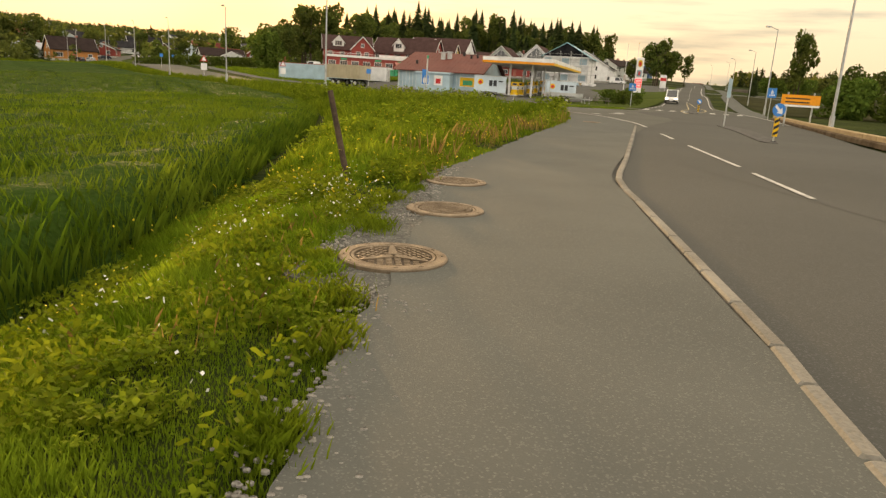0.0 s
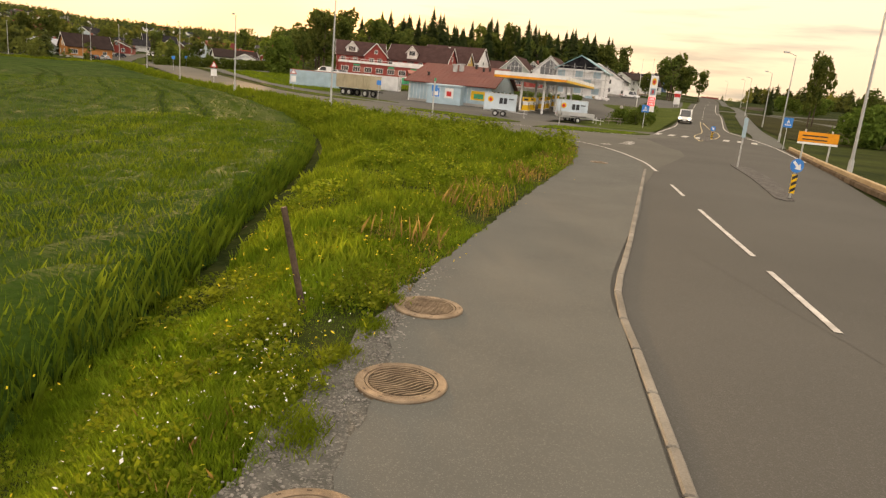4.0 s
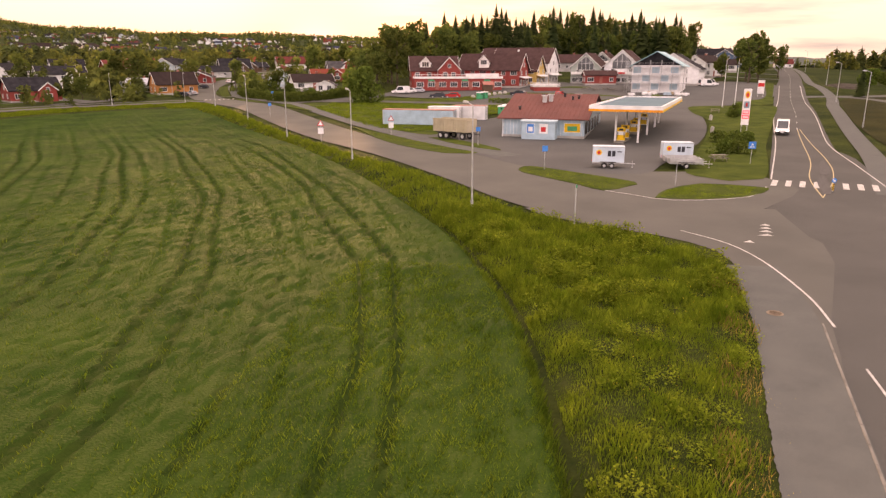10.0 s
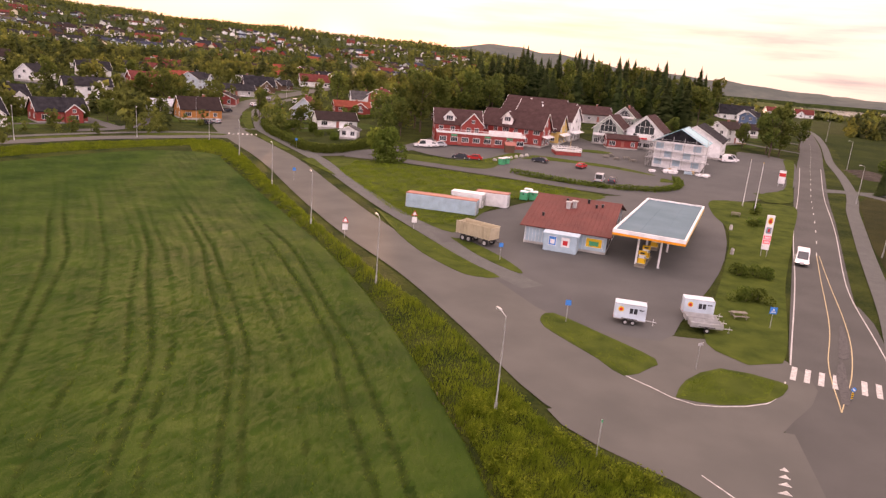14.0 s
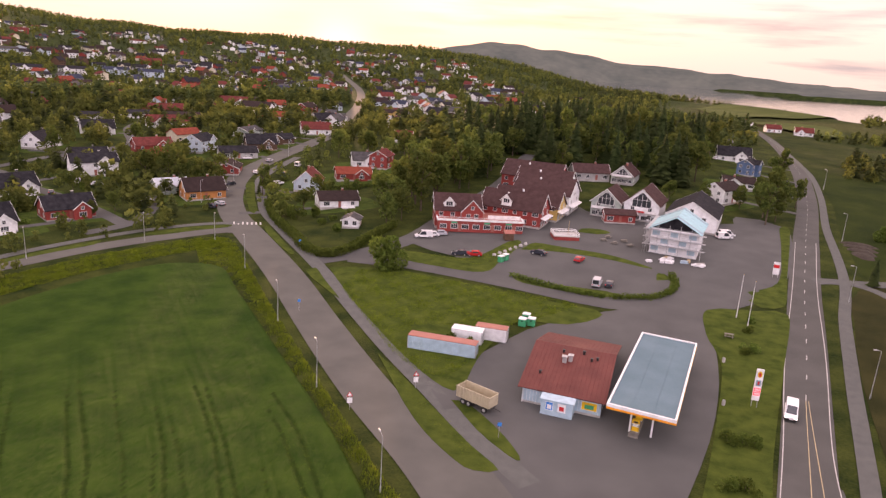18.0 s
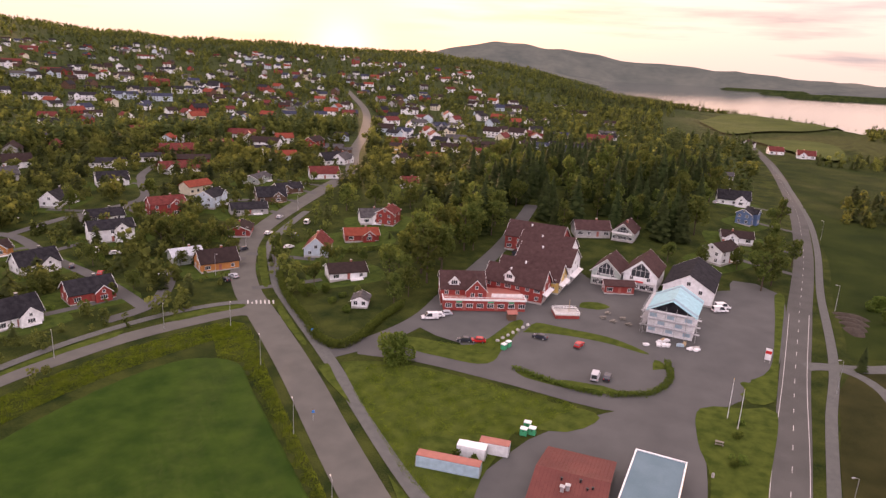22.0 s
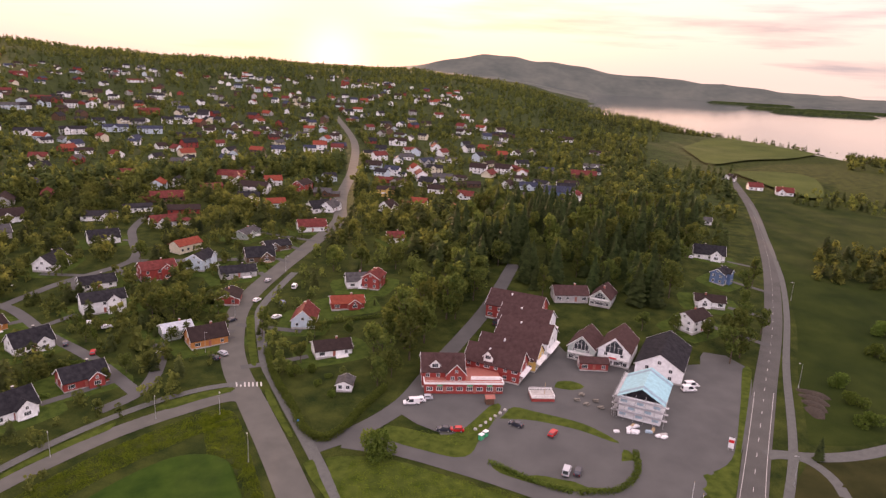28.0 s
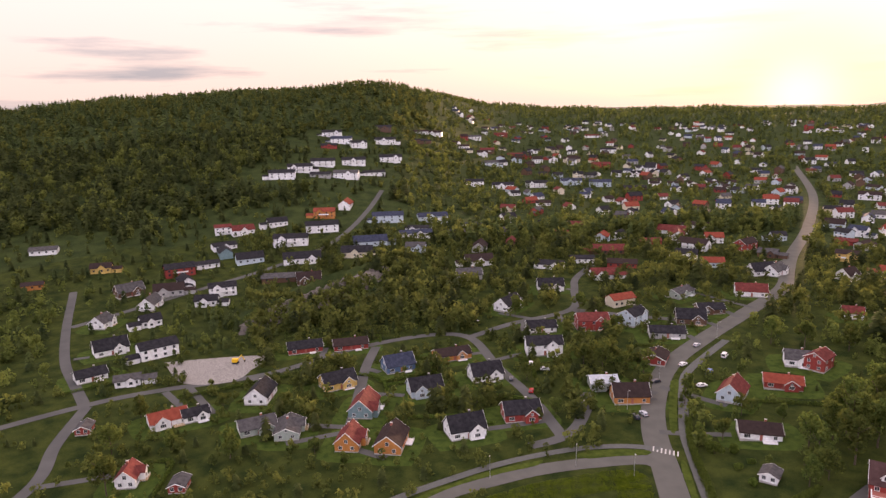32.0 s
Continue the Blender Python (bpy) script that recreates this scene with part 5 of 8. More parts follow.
# ---- vehicles ----
def car(x, y, turn, paint, label, van=False, lights=False):
    t = thing("van" if van else "car", at(x, y, turn, 0.05), label, "van" if van else "car", "parked cars")
    L, w, h = (5.2, 1.95, 2.1) if van else (4.3, 1.75, 1.45)
    low = [(-L / 2, 0.3), (-L / 2 + 0.05, 0.85), (L / 2 - (0.9 if van else 0.15), 0.95), (L / 2, 0.7), (L / 2, 0.3)]
    side = lambda pts, s0, s1: shifted(prism(pts, s0, s1), pose(0, 0, 0, 90, 0, 0))
    part("body", side([(a, b) for a, b in low], -w / 2, w / 2), CAR_PAINT[paint], t)
    if van:
        cab = [(-L / 2 + 0.05, 0.84), (-L / 2 + 0.12, h), (L / 2 - 1.9, h), (L / 2 - 0.95, 0.94)]
    else:
        cab = [(-L / 2 + 0.25, 0.84), (-L / 2 + 0.8, h), (0.35, h), (1.15, 0.92)]
    part("cabin", side(cab, -w / 2 + 0.1, w / 2 - 0.1), CAR_PAINT[paint], t)
    for s in (-1, 1):
        win = [(cab[2][0] - (1.3 if van else 1.6), 0.98), (cab[2][0] - (1.25 if van else 1.35), h - 0.12), (cab[2][0] - 0.05, h - 0.12), (cab[3][0] - 0.25, 0.98)]
        part("side_window", side(win, s * (w / 2 - 0.1) - 0.012, s * (w / 2 - 0.1) + 0.012), WINDOW, t)
    ws = [(cab[3][0] + 0.01, -w / 2 + 0.2, 0.98), (cab[3][0] + 0.01, w / 2 - 0.2, 0.98), (cab[2][0] + 0.07, w / 2 - 0.25, h - 0.08), (cab[2][0] + 0.07, -w / 2 + 0.25, h - 0.08)]
    part("windscreen", (ws, [(0, 1, 2, 3)]), WINDOW, t)
    rw = [(cab[0][0] - 0.005, -w / 2 + 0.25, 1.0), (cab[0][0] - 0.005, w / 2 - 0.25, 1.0), (cab[1][0] - 0.02, w / 2 - 0.28, h - 0.1), (cab[1][0] - 0.02, -w / 2 + 0.28, h - 0.1)]
    part("rear_window", (rw, [(3, 2, 1, 0)]), WINDOW, t)
    for dx in (-L * 0.3, L * 0.3):
        for s in (-1, 1):
            q = part("wheel", shifted(tube(0.32, 0.32, -0.1, 0.1, 16), pose(dx, s * (w / 2 - 0.08), 0.32, 90, 0, 0)), TYRE, t)
            part("rim", shifted(tube(0.2, 0.2, -0.11, 0.11, 10), pose(dx, s * (w / 2 - 0.08), 0.32, 90, 0, 0)), STEEL, q)
    for s in (-1, 1):
        part("headlight", block(0.05, 0.32, 0.16, L / 2, s * (w / 2 - 0.28), 0.62), LAMP_GLOW if lights else COLOURS["white"], t, "lit headlight" if lights else "")
        part("tail_lamp", block(0.05, 0.2, 0.22, -L / 2, s * (w / 2 - 0.2), 0.7), COLOURS["red"], t)
    part("bumper", join(soft_block(0.12, w, 0.25, L / 2, 0, 0.25, 0.03), soft_block(0.12, w, 0.25, -L / 2, 0, 0.25, 0.03)), BLACK, t)
    part("number_plate", block(0.02, 0.5, 0.11, L / 2 + 0.07, 0, 0.36), COLOURS["white"], t)


car(30.4, 112.1, 253, "white", "white delivery van with lit headlights on the main road", True, True)
for x, y, a, c, lab, v in ((-48.4, 190.8, 200, "white", "white van parked before the red building", True), (-46.4, 192.8, 200, "white", "white car parked before the red building", False), (-44.4, 194.8, 200, "silver", "silver car parked before the red building", False),
                           (-35.6, 178.2, 190, "dark", "dark car parked by the grass border", False), (-31.8, 178.9, 190, "red", "dark red car parked by the grass border", False), (-14.8, 186.2, 160, "dark", "dark estate car in the car park", False),
                           (-3.7, 183.9, 70, "red", "red car in the car park", False), (0.6, 165.8, 80, "silver", "silver-white van in the car park", True), (3.6, 166.3, 80, "dark", "dark car in the car park", False), (41.0, 222.6, 20, "white", "white van parked at the gable", True), (42.4, 226.0, 20, "white", "white van parked at the gable", True),
                           (-135, 240, 245, "dark", "dark car on the village road", False), (-139.6, 285, 90, "silver", "silver car on the village road", False),
                           (-125, 208, 150, "dark", "dark car parked at the orange house", False), (-124, 212, 150, "silver", "grey car parked at the orange house", False), (-122, 261, 100, "blue", "blue van parked on the gravel", True), (-119, 248, 60, "white", "white car parked on the gravel", False),
                           (-185.6, 221.2, 130, "white", "white van on the lane", True), (-182.2, 203.8, 130, "dark", "dark car on the lane", False), (-177.7, 221.3, 40, "white", "white car on the drive", False), (-199.9, 275.4, 60, "white", "white car on the lane", False), (-144.5, 228.6, 50, "dark", "dark car on the drive", False), (-147.9, 206.5, 30, "white", "white car on the drive", False), (-134.3, 262, 80, "white", "white car on the village road", False), (-124.5, 280.7, 100, "white", "white van beside the village road", True), (-246.2, 247, 30, "white", "white van at the lane's bend", True), (-215.8, 256, 60, "silver", "silver car on the drive", False), (-168, 200, 120, "red", "red car on the lane", False), (-228, 150, 40, "blue", "blue car on the drive", False),
                           (66, 378, 60, "white", "white car by the dark-roofed house", False), (70, 384, 60, "dark", "dark car by the dark-roofed house", False), (-29, 262, 75, "dark", "dark van on the church lane", True)):
    car(x, y, a, c, lab, v)


# ---- houses ----
def window_mesh(name, w, h, bars=1):
    """A framed window in the plane y = 0, looking towards -y, standing on z = 0: one stepped sheet of proud frame and set-back panes."""
    e = 0.012
    cuts = [(-w / 2 - 0.1, False), (-w / 2, True)]
    for k in range(bars):
        m = -w / 2 + w * (k + 1) / (bars + 1)
        cuts += [(m - 0.03, False), (m + 0.03, True)]
    cuts += [(w / 2, False), (w / 2 + 0.1, False)]
    xs, ax = [cuts[0][0]], [False]
    for c, pane in cuts[1:-1]:
        xs += [c - e / 2, c + e / 2]
        ax += [ax[-1], pane]
    xs, ax = xs + [cuts[-1][0]], ax + [False]
    zs, az = [-0.1, -e / 2, e / 2, h - e / 2, h + e / 2, h + 0.1], [False, False, True, True, False, False]
    v = [(x, 0.0 if ax[i] and az[j] else -0.06, z) for j, z in enumerate(zs) for i, x in enumerate(xs)]
    n = len(xs)
    f, glass = [], []
    for j in range(len(zs) - 1):
        for i in range(n - 1):
            f.append((j * n + i, j * n + i + 1, (j + 1) * n + i + 1, (j + 1) * n + i))
            glass.append(ax[i] and ax[i + 1] and az[j] and az[j + 1])
    me = mesh_of(name, (v, f), TRIM)
    me.materials.append(WINDOW)
    for q, g in zip(me.polygons, glass):
        q.material_index = 1 if g else 0
    return me


WIN, WIN_WIDE, WIN_SMALL = window_mesh("window", 1.1, 1.2), window_mesh("window_wide", 1.9, 1.25, 2), window_mesh("window_small", 0.8, 0.9, 1)
DOOR = mesh_of("door", join(block(0.95, 0.06, 2.05), block(0.3, 0.08, 0.5, 0, -0.01, 1.3), block(1.15, 0.05, 0.1, 0, 0, 2.05)), COLOURS["brick"])


def gable_walls(L, D, e, r, t0=-0.4):
    x, y = L / 2, D / 2
    v = [(-x, -y, t0), (x, -y, t0), (x, y, t0), (-x, y, t0), (-x, -y, e), (x, -y, e), (x, y, e), (-x, y, e), (-x, 0, r), (x, 0, r)]
    return v, [(0, 1, 5, 4), (2, 3, 7, 6), (1, 2, 6, 9, 5), (3, 0, 4, 8, 7), (3, 2, 1, 0)]


def gable_roof(L, D, e, r, over=0.5, thick=0.2):
    slope = (r - e) / (D / 2)
    x, y, lo = L / 2 + over, D / 2 + over, e - slope * over
    top = [(-x, -y, lo), (x, -y, lo), (x, 0, r), (-x, 0, r), (x, y, lo), (-x, y, lo)]
    v = [(a, b, c + thick) for a, b, c in top] + top
    f = [(0, 1, 2, 3), (3, 2, 4, 5), (9, 8, 7, 6), (11, 10, 8, 9), (6, 7, 1, 0), (10, 11, 5, 4), (7, 8, 2, 1), (8, 10, 4, 2), (9, 6, 0, 3), (11, 9, 3, 5)]
    return [(a, b, c + 0.02) for a, b, c in v], f


def barge_boards(L, D, e, r, over=0.5, ends=(-1, 1)):
    slope, out = (r - e) / (D / 2), []
    x, y, lo = L / 2 + over + 0.03, D / 2 + over, e - slope * over
    for s in ends:
        for q in (-1, 1):
            a, b = (s * x, q * y, lo + 0.1), (s * x, 0, r + 0.1)
            out.append(([(a[0] - 0.03, a[1], a[2] - 0.14), (a[0] + 0.03, a[1], a[2] - 0.14), (b[0] + 0.03, 0, b[2] - 0.14), (b[0] - 0.03, 0, b[2] - 0.14), (a[0] - 0.03, a[1], a[2] + 0.14), (a[0] + 0.03, a[1], a[2] + 0.14), (b[0] + 0.03, 0, b[2] + 0.14), (b[0] - 0.03, 0, b[2] + 0.14)],
                        [(3, 2, 1, 0), (4, 5, 6, 7), (0, 1, 5, 4), (1, 2, 6, 5), (2, 3, 7, 6), (3, 0, 4, 7)]))
    return join(*out)


def gabled(name, m, L, D, e, r, wall, roof, label, category="house", chimney=True, rows=1, trim=True, group="village houses", door=True, over=0.5, dense=1.0):
    """A house with its ridge along its own x; e and r: the heights of eaves and ridge."""
    t = thing(name, m, label, category, group)
    part("foundation", block(L + 0.06, D + 0.06, 0.9, 0, 0, -0.55), CONCRETE, t)
    part("wall", gable_walls(L, D, e, r), wall, t)
    part("roof", gable_roof(L, D, e, r, over), roof, t)
    if trim:
        for s in (-1, 1):
            part("barge_board", barge_boards(L, D, e, r, over, (s,)), TRIM, t)
    n = max(2, int(L / 3.3 * dense))
    for s, ang in ((-1, 0), (1, 180)):
        for row in range(rows):
            z = 0.95 + 2.6 * row
            for k in range(n):
                x = -L / 2 + L * (k + 0.5) / n
                if door and s < 0 and row == 0 and k == n // 2:
                    part("door", DOOR, None, t, m=pose(x, s * (D / 2 + 0.03), 0.2, 0, 0, ang))
                else:
                    part("window", WIN_WIDE if (k + row) % 3 == 0 else WIN, None, t, m=pose(x, s * (D / 2 + 0.02), z, 0, 0, ang))
    for s, ang in ((-1, -90), (1, 90)):
        for row in range(rows):
            for y in (-D / 4, D / 4):
                part("window", WIN, None, t, m=pose(s * (L / 2 + 0.02), y, 0.95 + 2.6 * row, 0, 0, ang))
        if r - 2.6 * rows > 2.0:
            part("attic_window", WIN_SMALL if r - 2.6 * rows < 3.2 else WIN, None, t, m=pose(s * (L / 2 + 0.02), 0, 2.6 * rows + 0.75, 0, 0, ang))
    if chimney:
        c = part("chimney", block(0.7, 0.7, 1.5, L * 0.15, 0.5, r - 0.7), COLOURS["brick"] if roof not in (ROOFS["black"], ROOFS["navy"]) else ROOFS["grey"], t)
        part("chimney_cap", block(0.85, 0.85, 0.1, L * 0.15, 0.5, r + 0.8), CONCRETE, c)
    return t


ROOF_WORD = {"black": "black tiled roof", "brown": "dark brown tiled roof", "maroon": "dark red tiled roof", "redtile": "bright red tiled roof", "grey": "grey tiled roof", "slate": "pale metal roof", "navy": "dark blue roof"}
WALL_WORD = {"white": "white", "cream": "cream", "red": "dark red", "orange": "orange-brown", "yellow": "yellow", "blue": "blue", "paleblue": "pale blue", "teal": "blue-green", "grey": "grey", "greygreen": "grey-green", "brown": "brown"}
KEEP, HOMES = [(-293, 125, 24)], []


def house(x, y, turn, w, roof, wall, st=1.5):
    """One dwelling: turn is its ridge's bearing from east, w its length, st its storeys."""
    rnd = random.Random(int(x * 31 + y * 17))
    L = min(w, 14.0 if math.hypot(x, y) < 300 else 16.5) * rnd.uniform(0.93, 1.0)
    D = max(5.0, min(9.2, L * rnd.uniform(0.68, 0.82)))
    e = {1: 2.7, 1.5: 3.3, 2: 5.4}[st]
    r = e + D / 2 * (rnd.uniform(0.42, 0.55) if st == 1 else rnd.uniform(0.72, 0.95) if st == 1.5 else rnd.uniform(0.5, 0.65))
    size = {1: "low", 1.5: "one-and-a-half-storey", 2: "two-storey"}[st]
    KEEP.append((x, y, L * 0.62 + 2))
    small = L < 7.5
    HOMES.append((x, y, turn, L, D, small))
    t = gabled("shed" if small else "house", at(x, y, turn), L, D, e - (0.4 if small else 0), r - (0.4 if small else 0), WALLS[wall], ROOFS[roof], f"{size} {WALL_WORD[wall]} wooden {'shed' if small else 'house'} with a {ROOF_WORD[roof]}", "shed" if small else "house", chimney=not small, rows=2 if st == 2 else 1, dense=0.8)
    if not small and rnd.random() < 0.65:
        s = rnd.choice((-1, 1))
        front = 1 if math.sin(math.radians(turn)) * -x + math.cos(math.radians(turn)) * y > 0 else -1
        wide, deep = D * rnd.uniform(0.5, 0.62), D / 2 + rnd.uniform(0.8, 1.8)
        top = min(r - 0.2, e + wide * 0.42)
        an = part("cross_gable", gable_walls(deep, wide, e, top), WALLS[wall], t, m=pose(L * 0.2 * s, -front * deep / 2, 0, 0, 0, -90 * front))
        part("cross_roof", gable_roof(deep, wide, e, top, 0.4, 0.16), ROOFS[roof], an)
        part("cross_trim", barge_boards(deep, wide, e, top, 0.4, (1,)), TRIM, an)
        part("cross_window", WIN_WIDE, None, an, m=pose(deep / 2 + 0.02, 0, 0.95, 0, 0, 90))
        if e + 0.4 < top - 0.7 or st == 2:
            part("cross_window", WIN_SMALL, None, an, m=pose(deep / 2 + 0.02, 0, e - 0.3, 0, 0, 90))
    if not small and rnd.random() < 0.6:
        v = part("veranda", block(rnd.uniform(3, 5), 2.4, 0.25, L * 0.2, -D / 2 - 1.2, 0.25), PLANK if rnd.random() < 0.5 else COLOURS["white"], t)
        part("railing", join(*[block(0.06, 0.06, 0.9, L * 0.2 - 1.5 + 0.75 * k, -D / 2 - 2.35, 0.5) for k in range(5)], block(3.2, 0.07, 0.07, L * 0.2, -D / 2 - 2.35, 1.35)), TRIM, v)
    return t


house(-72, 196, 99, 6.0, "grey", "white", 1)
house(-202, 68, 140, 6.8, "grey", "red", 1)
house(-175, 132, 127, 14.9, "brown", "orange", 1.5)
house(-186, 122, 130, 10.4, "maroon", "orange", 1.5)
house(-217, 58, 144, 8.8, "maroon", "white", 1.5)
house(-163, 156, 65, 16.9, "black", "white", 1.5)
house(-210, 112, 141, 13.2, "grey", "greygreen", 1)
house(-86, 222, 32, 16.4, "brown", "white", 1)
house(-157, 180, 55, 15.5, "black", "red", 1.5)
house(-221, 105, 73, 16.8, "grey", "greygreen", 1)
house(-204, 142, 129, 16.0, "maroon", "teal", 1.5)
house(-135, 220, 46, 17.0, "brown", "orange", 1.5)
house(-247, 93, 78, 10.0, "black", "white", 1)
house(-200, 170, 64, 17.0, "black", "paleblue", 1.5)
house(-251, 84, 80, 14.8, "redtile", "white", 1)
house(-106, 247, 102, 16.1, "maroon", "paleblue", 1.5)
house(-266, 59, 147, 6.9, "grey", "red", 1)
house(-150, 224, 48, 11.0, "slate", "greygreen", 1)
house(-245, 120, 133, 14.8, "black", "white", 1.5)
house(-232, 149, 76, 17.0, "black", "yellow", 1.5)
house(-192, 198, 63, 17.0, "black", "white", 1.5)
house(-95, 267, 26, 16.5, "redtile", "red", 1)
house(51, 281, 48, 12.7, "brown", "white", 2)
house(-228, 179, 71, 17.0, "navy", "blue", 1.5)
house(-90, 292, 86, 10.7, "maroon", "red", 2)
house(-146, 260, 109, 12.3, "brown", "red", 1)
house(-98, 291, 27, 10.7, "grey", "white", 1.5)
house(-220, 205, 66, 17.0, "brown", "orange", 1)
house(-191, 237, 48, 17.0, "black", "white", 2)
house(63, 310, 177, 12.8, "brown", "white", 1)
house(-267, 181, 60, 17.0, "brown", "red", 1)
house(-280, 163, 64, 17.0, "black", "red", 1)
house(-320, 77, 86, 12.7, "black", "white", 1)
house(-157, 289, 38, 17.0, "black", "grey", 1)
house(-210, 259, 48, 14.7, "black", "white", 1)
house(-191, 276, 49, 17.0, "maroon", "red", 2)
house(-179, 295, 90, 13.6, "black", "paleblue", 2)
house(74, 343, 57, 9.2, "black", "blue", 2)
house(-157, 313, 36, 14.7, "black", "brown", 1.5)
house(-349, 95, 84, 17.0, "black", "white", 1.5)
house(-246, 275, 101, 17.0, "black", "white", 1.5)
house(-157, 334, 45, 14.2, "black", "brown", 1)
house(-98, 363, 24, 9.7, "maroon", "white", 1.5)
house(76, 385, 176, 17.0, "black", "white", 1.5)
house(-183, 352, 87, 17.0, "grey", "greygreen", 1)
house(-248, 316, 47, 15.3, "black", "white", 1.5)
house(-54, 404, 21, 17.0, "brown", "grey", 1)
house(-394, 105, 134, 11.9, "grey", "white", 1.5)
house(-153, 376, 31, 17.0, "maroon", "white", 1.5)
house(-408, 137, 141, 17.0, "grey", "white", 1.5)
house(-305, 304, 54, 17.0, "grey", "grey", 1.5)
house(-379, 229, 63, 17.0, "brown", "brown", 1.5)
house(-168, 428, 60, 17.0, "black", "white", 1.5)
house(-440, 136, 92, 17.0, "grey", "brown", 1.5)
house(-125, 449, 75, 11.1, "brown", "white", 1.5)
house(-162, 434, 90, 17.0, "grey", "white", 1.5)
house(93, 497, 179, 11.2, "grey", "white", 1)
house(-206, 495, 82, 17.0, "brown", "red", 2)
house(-4, 593, 10, 17.0, "black", "grey", 1.5)
house(195, 666, 173, 15.2, "maroon", "white", 1.5)
house(174, 686, 5, 13.1, "maroon", "white", 1.5)
house(161, 737, 57, 12.7, "brown", "white", 1.5)


# ---- the shopping street ----
def row_house(x, y, turn, L, D, e, r, wall, roof, label, rows=2, **more):
    KEEP.append((x, y, max(L, D) * 0.7))
    return gabled("shop_building", at(x, y, turn), L, D, e, r, wall, roof, label, "shop building", rows=rows, group="shopping street", **more)


DARK = ROOFS["umber"]
RED = WALLS["red"]
a0 = 15
red = row_house(-42.2, 209.4, a0, 14, 12, 5.4, 9.4, RED, DARK, "dark red shop building with a brown roof and white trim", chimney=False)
g = part("gable_bay", gable_walls(7, 6.4, 5.6, 9.0), RED, red, "red cross gable", m=pose(4.0, -5.0, 0, 0, 0, 90))
part("gable_roof", gable_roof(7, 6.4, 5.6, 9.0, 0.4), DARK, g)
part("gable_trim", barge_boards(7, 6.4, 5.6, 9.0, 0.4, (-1,)), TRIM, g)
for q in (-1.2, 1.2):
    part("gable_window", WIN, None, g, m=pose(-3.52, q, 3.6, 0, 0, -90))
part("gable_window", WIN_SMALL, None, g, m=pose(-3.52, 0, 6.2, 0, 0, -90))


def dormer(b, x, y, z):
    """A white-framed dormer on the slope towards -y of a building's own space."""
    d = part("dormer", gable_walls(4.2, 3.2, z, z + 1.7), TRIM, b, "white dormer", m=pose(x, y, 0, 0, 0, 90))
    part("dormer_roof", gable_roof(4.2, 3.2, z, z + 1.7, 0.4, 0.14), DARK, d)
    part("dormer_trim", barge_boards(4.2, 3.2, z, z + 1.7, 0.4, (-1,)), TRIM, d)
    part("dormer_window", WIN_WIDE, None, d, m=pose(-2.12, 0, z - 0.9, 0, 0, -90))


dormer(red, -2.8, -2.9, 7.4)
ter = part("terrace", box(-6.4, -10.5, -0.3, 19.4, -6.0, 3.1), RED, red, "red ground-floor front under a white terrace")
part("upper_front", box(7.05, -6.0, -0.3, 19.2, 2.0, 3.1), RED, ter)
part("terrace_deck", join(box(-6.4, -10.5, 3.1, 19.4, -6.02, 3.3), box(7.05, -6.02, 3.1, 19.2, 2.0, 3.28)), COLOURS["brick"], ter, "dull red terrace deck")
part("fascia", join(box(-6.7, -10.8, 3.1, 19.7, -10.5, 3.7), box(-6.7, -10.5, 3.1, -6.4, -6.0, 3.7), box(19.4, -10.5, 3.1, 19.7, -6.0, 3.7), box(-6.6, -10.75, 4.2, 19.6, -10.65, 4.3)), TRIM, ter, "white band")
part("parapet", box(9.0, -7.6, 3.3, 19.0, -7.4, 4.5), TRIM, ter, "white solid terrace rail")
for k in range(14):
    part("railing_post", block(0.08, 0.08, 0.6, -6.4 + 1.98 * k, -10.7, 3.7), TRIM, ter)
for k in range(8):
    part("shop_window", WIN_WIDE, None, ter, m=pose(-4.8 + 3.3 * k, -10.53, 0.8))
for k in (1, 4, 6):
    part("shop_sign", block(1.8, 0.08, 0.5, -4.8 + 3.3 * k, -10.58, 2.35), COLOURS["green"], ter)
    part("shop_door", DOOR, None, ter, m=pose(-3.1 + 3.3 * k, -10.55, 0.0))
row = ((-24.6, 218.4, 10, 20, 5.2, 9.8, "red", "dark red gabled shop front with a brown roof"), (-20.6, 229.6, 10.5, 22, 4.4, 8.9, "yellow", "yellow gabled shop front with a brown roof"),
       (-15.7, 241.9, 14, 20, 6.6, 11.3, "white", "white gabled shop front with a brown roof"), (-16.6, 256.8, 13.5, 20, 6.4, 11.2, "white", "white gabled building with a brown roof"), (-21.6, 271.6, 13, 23, 5.8, 10.8, "red", "dark red gabled building with a brown roof"))
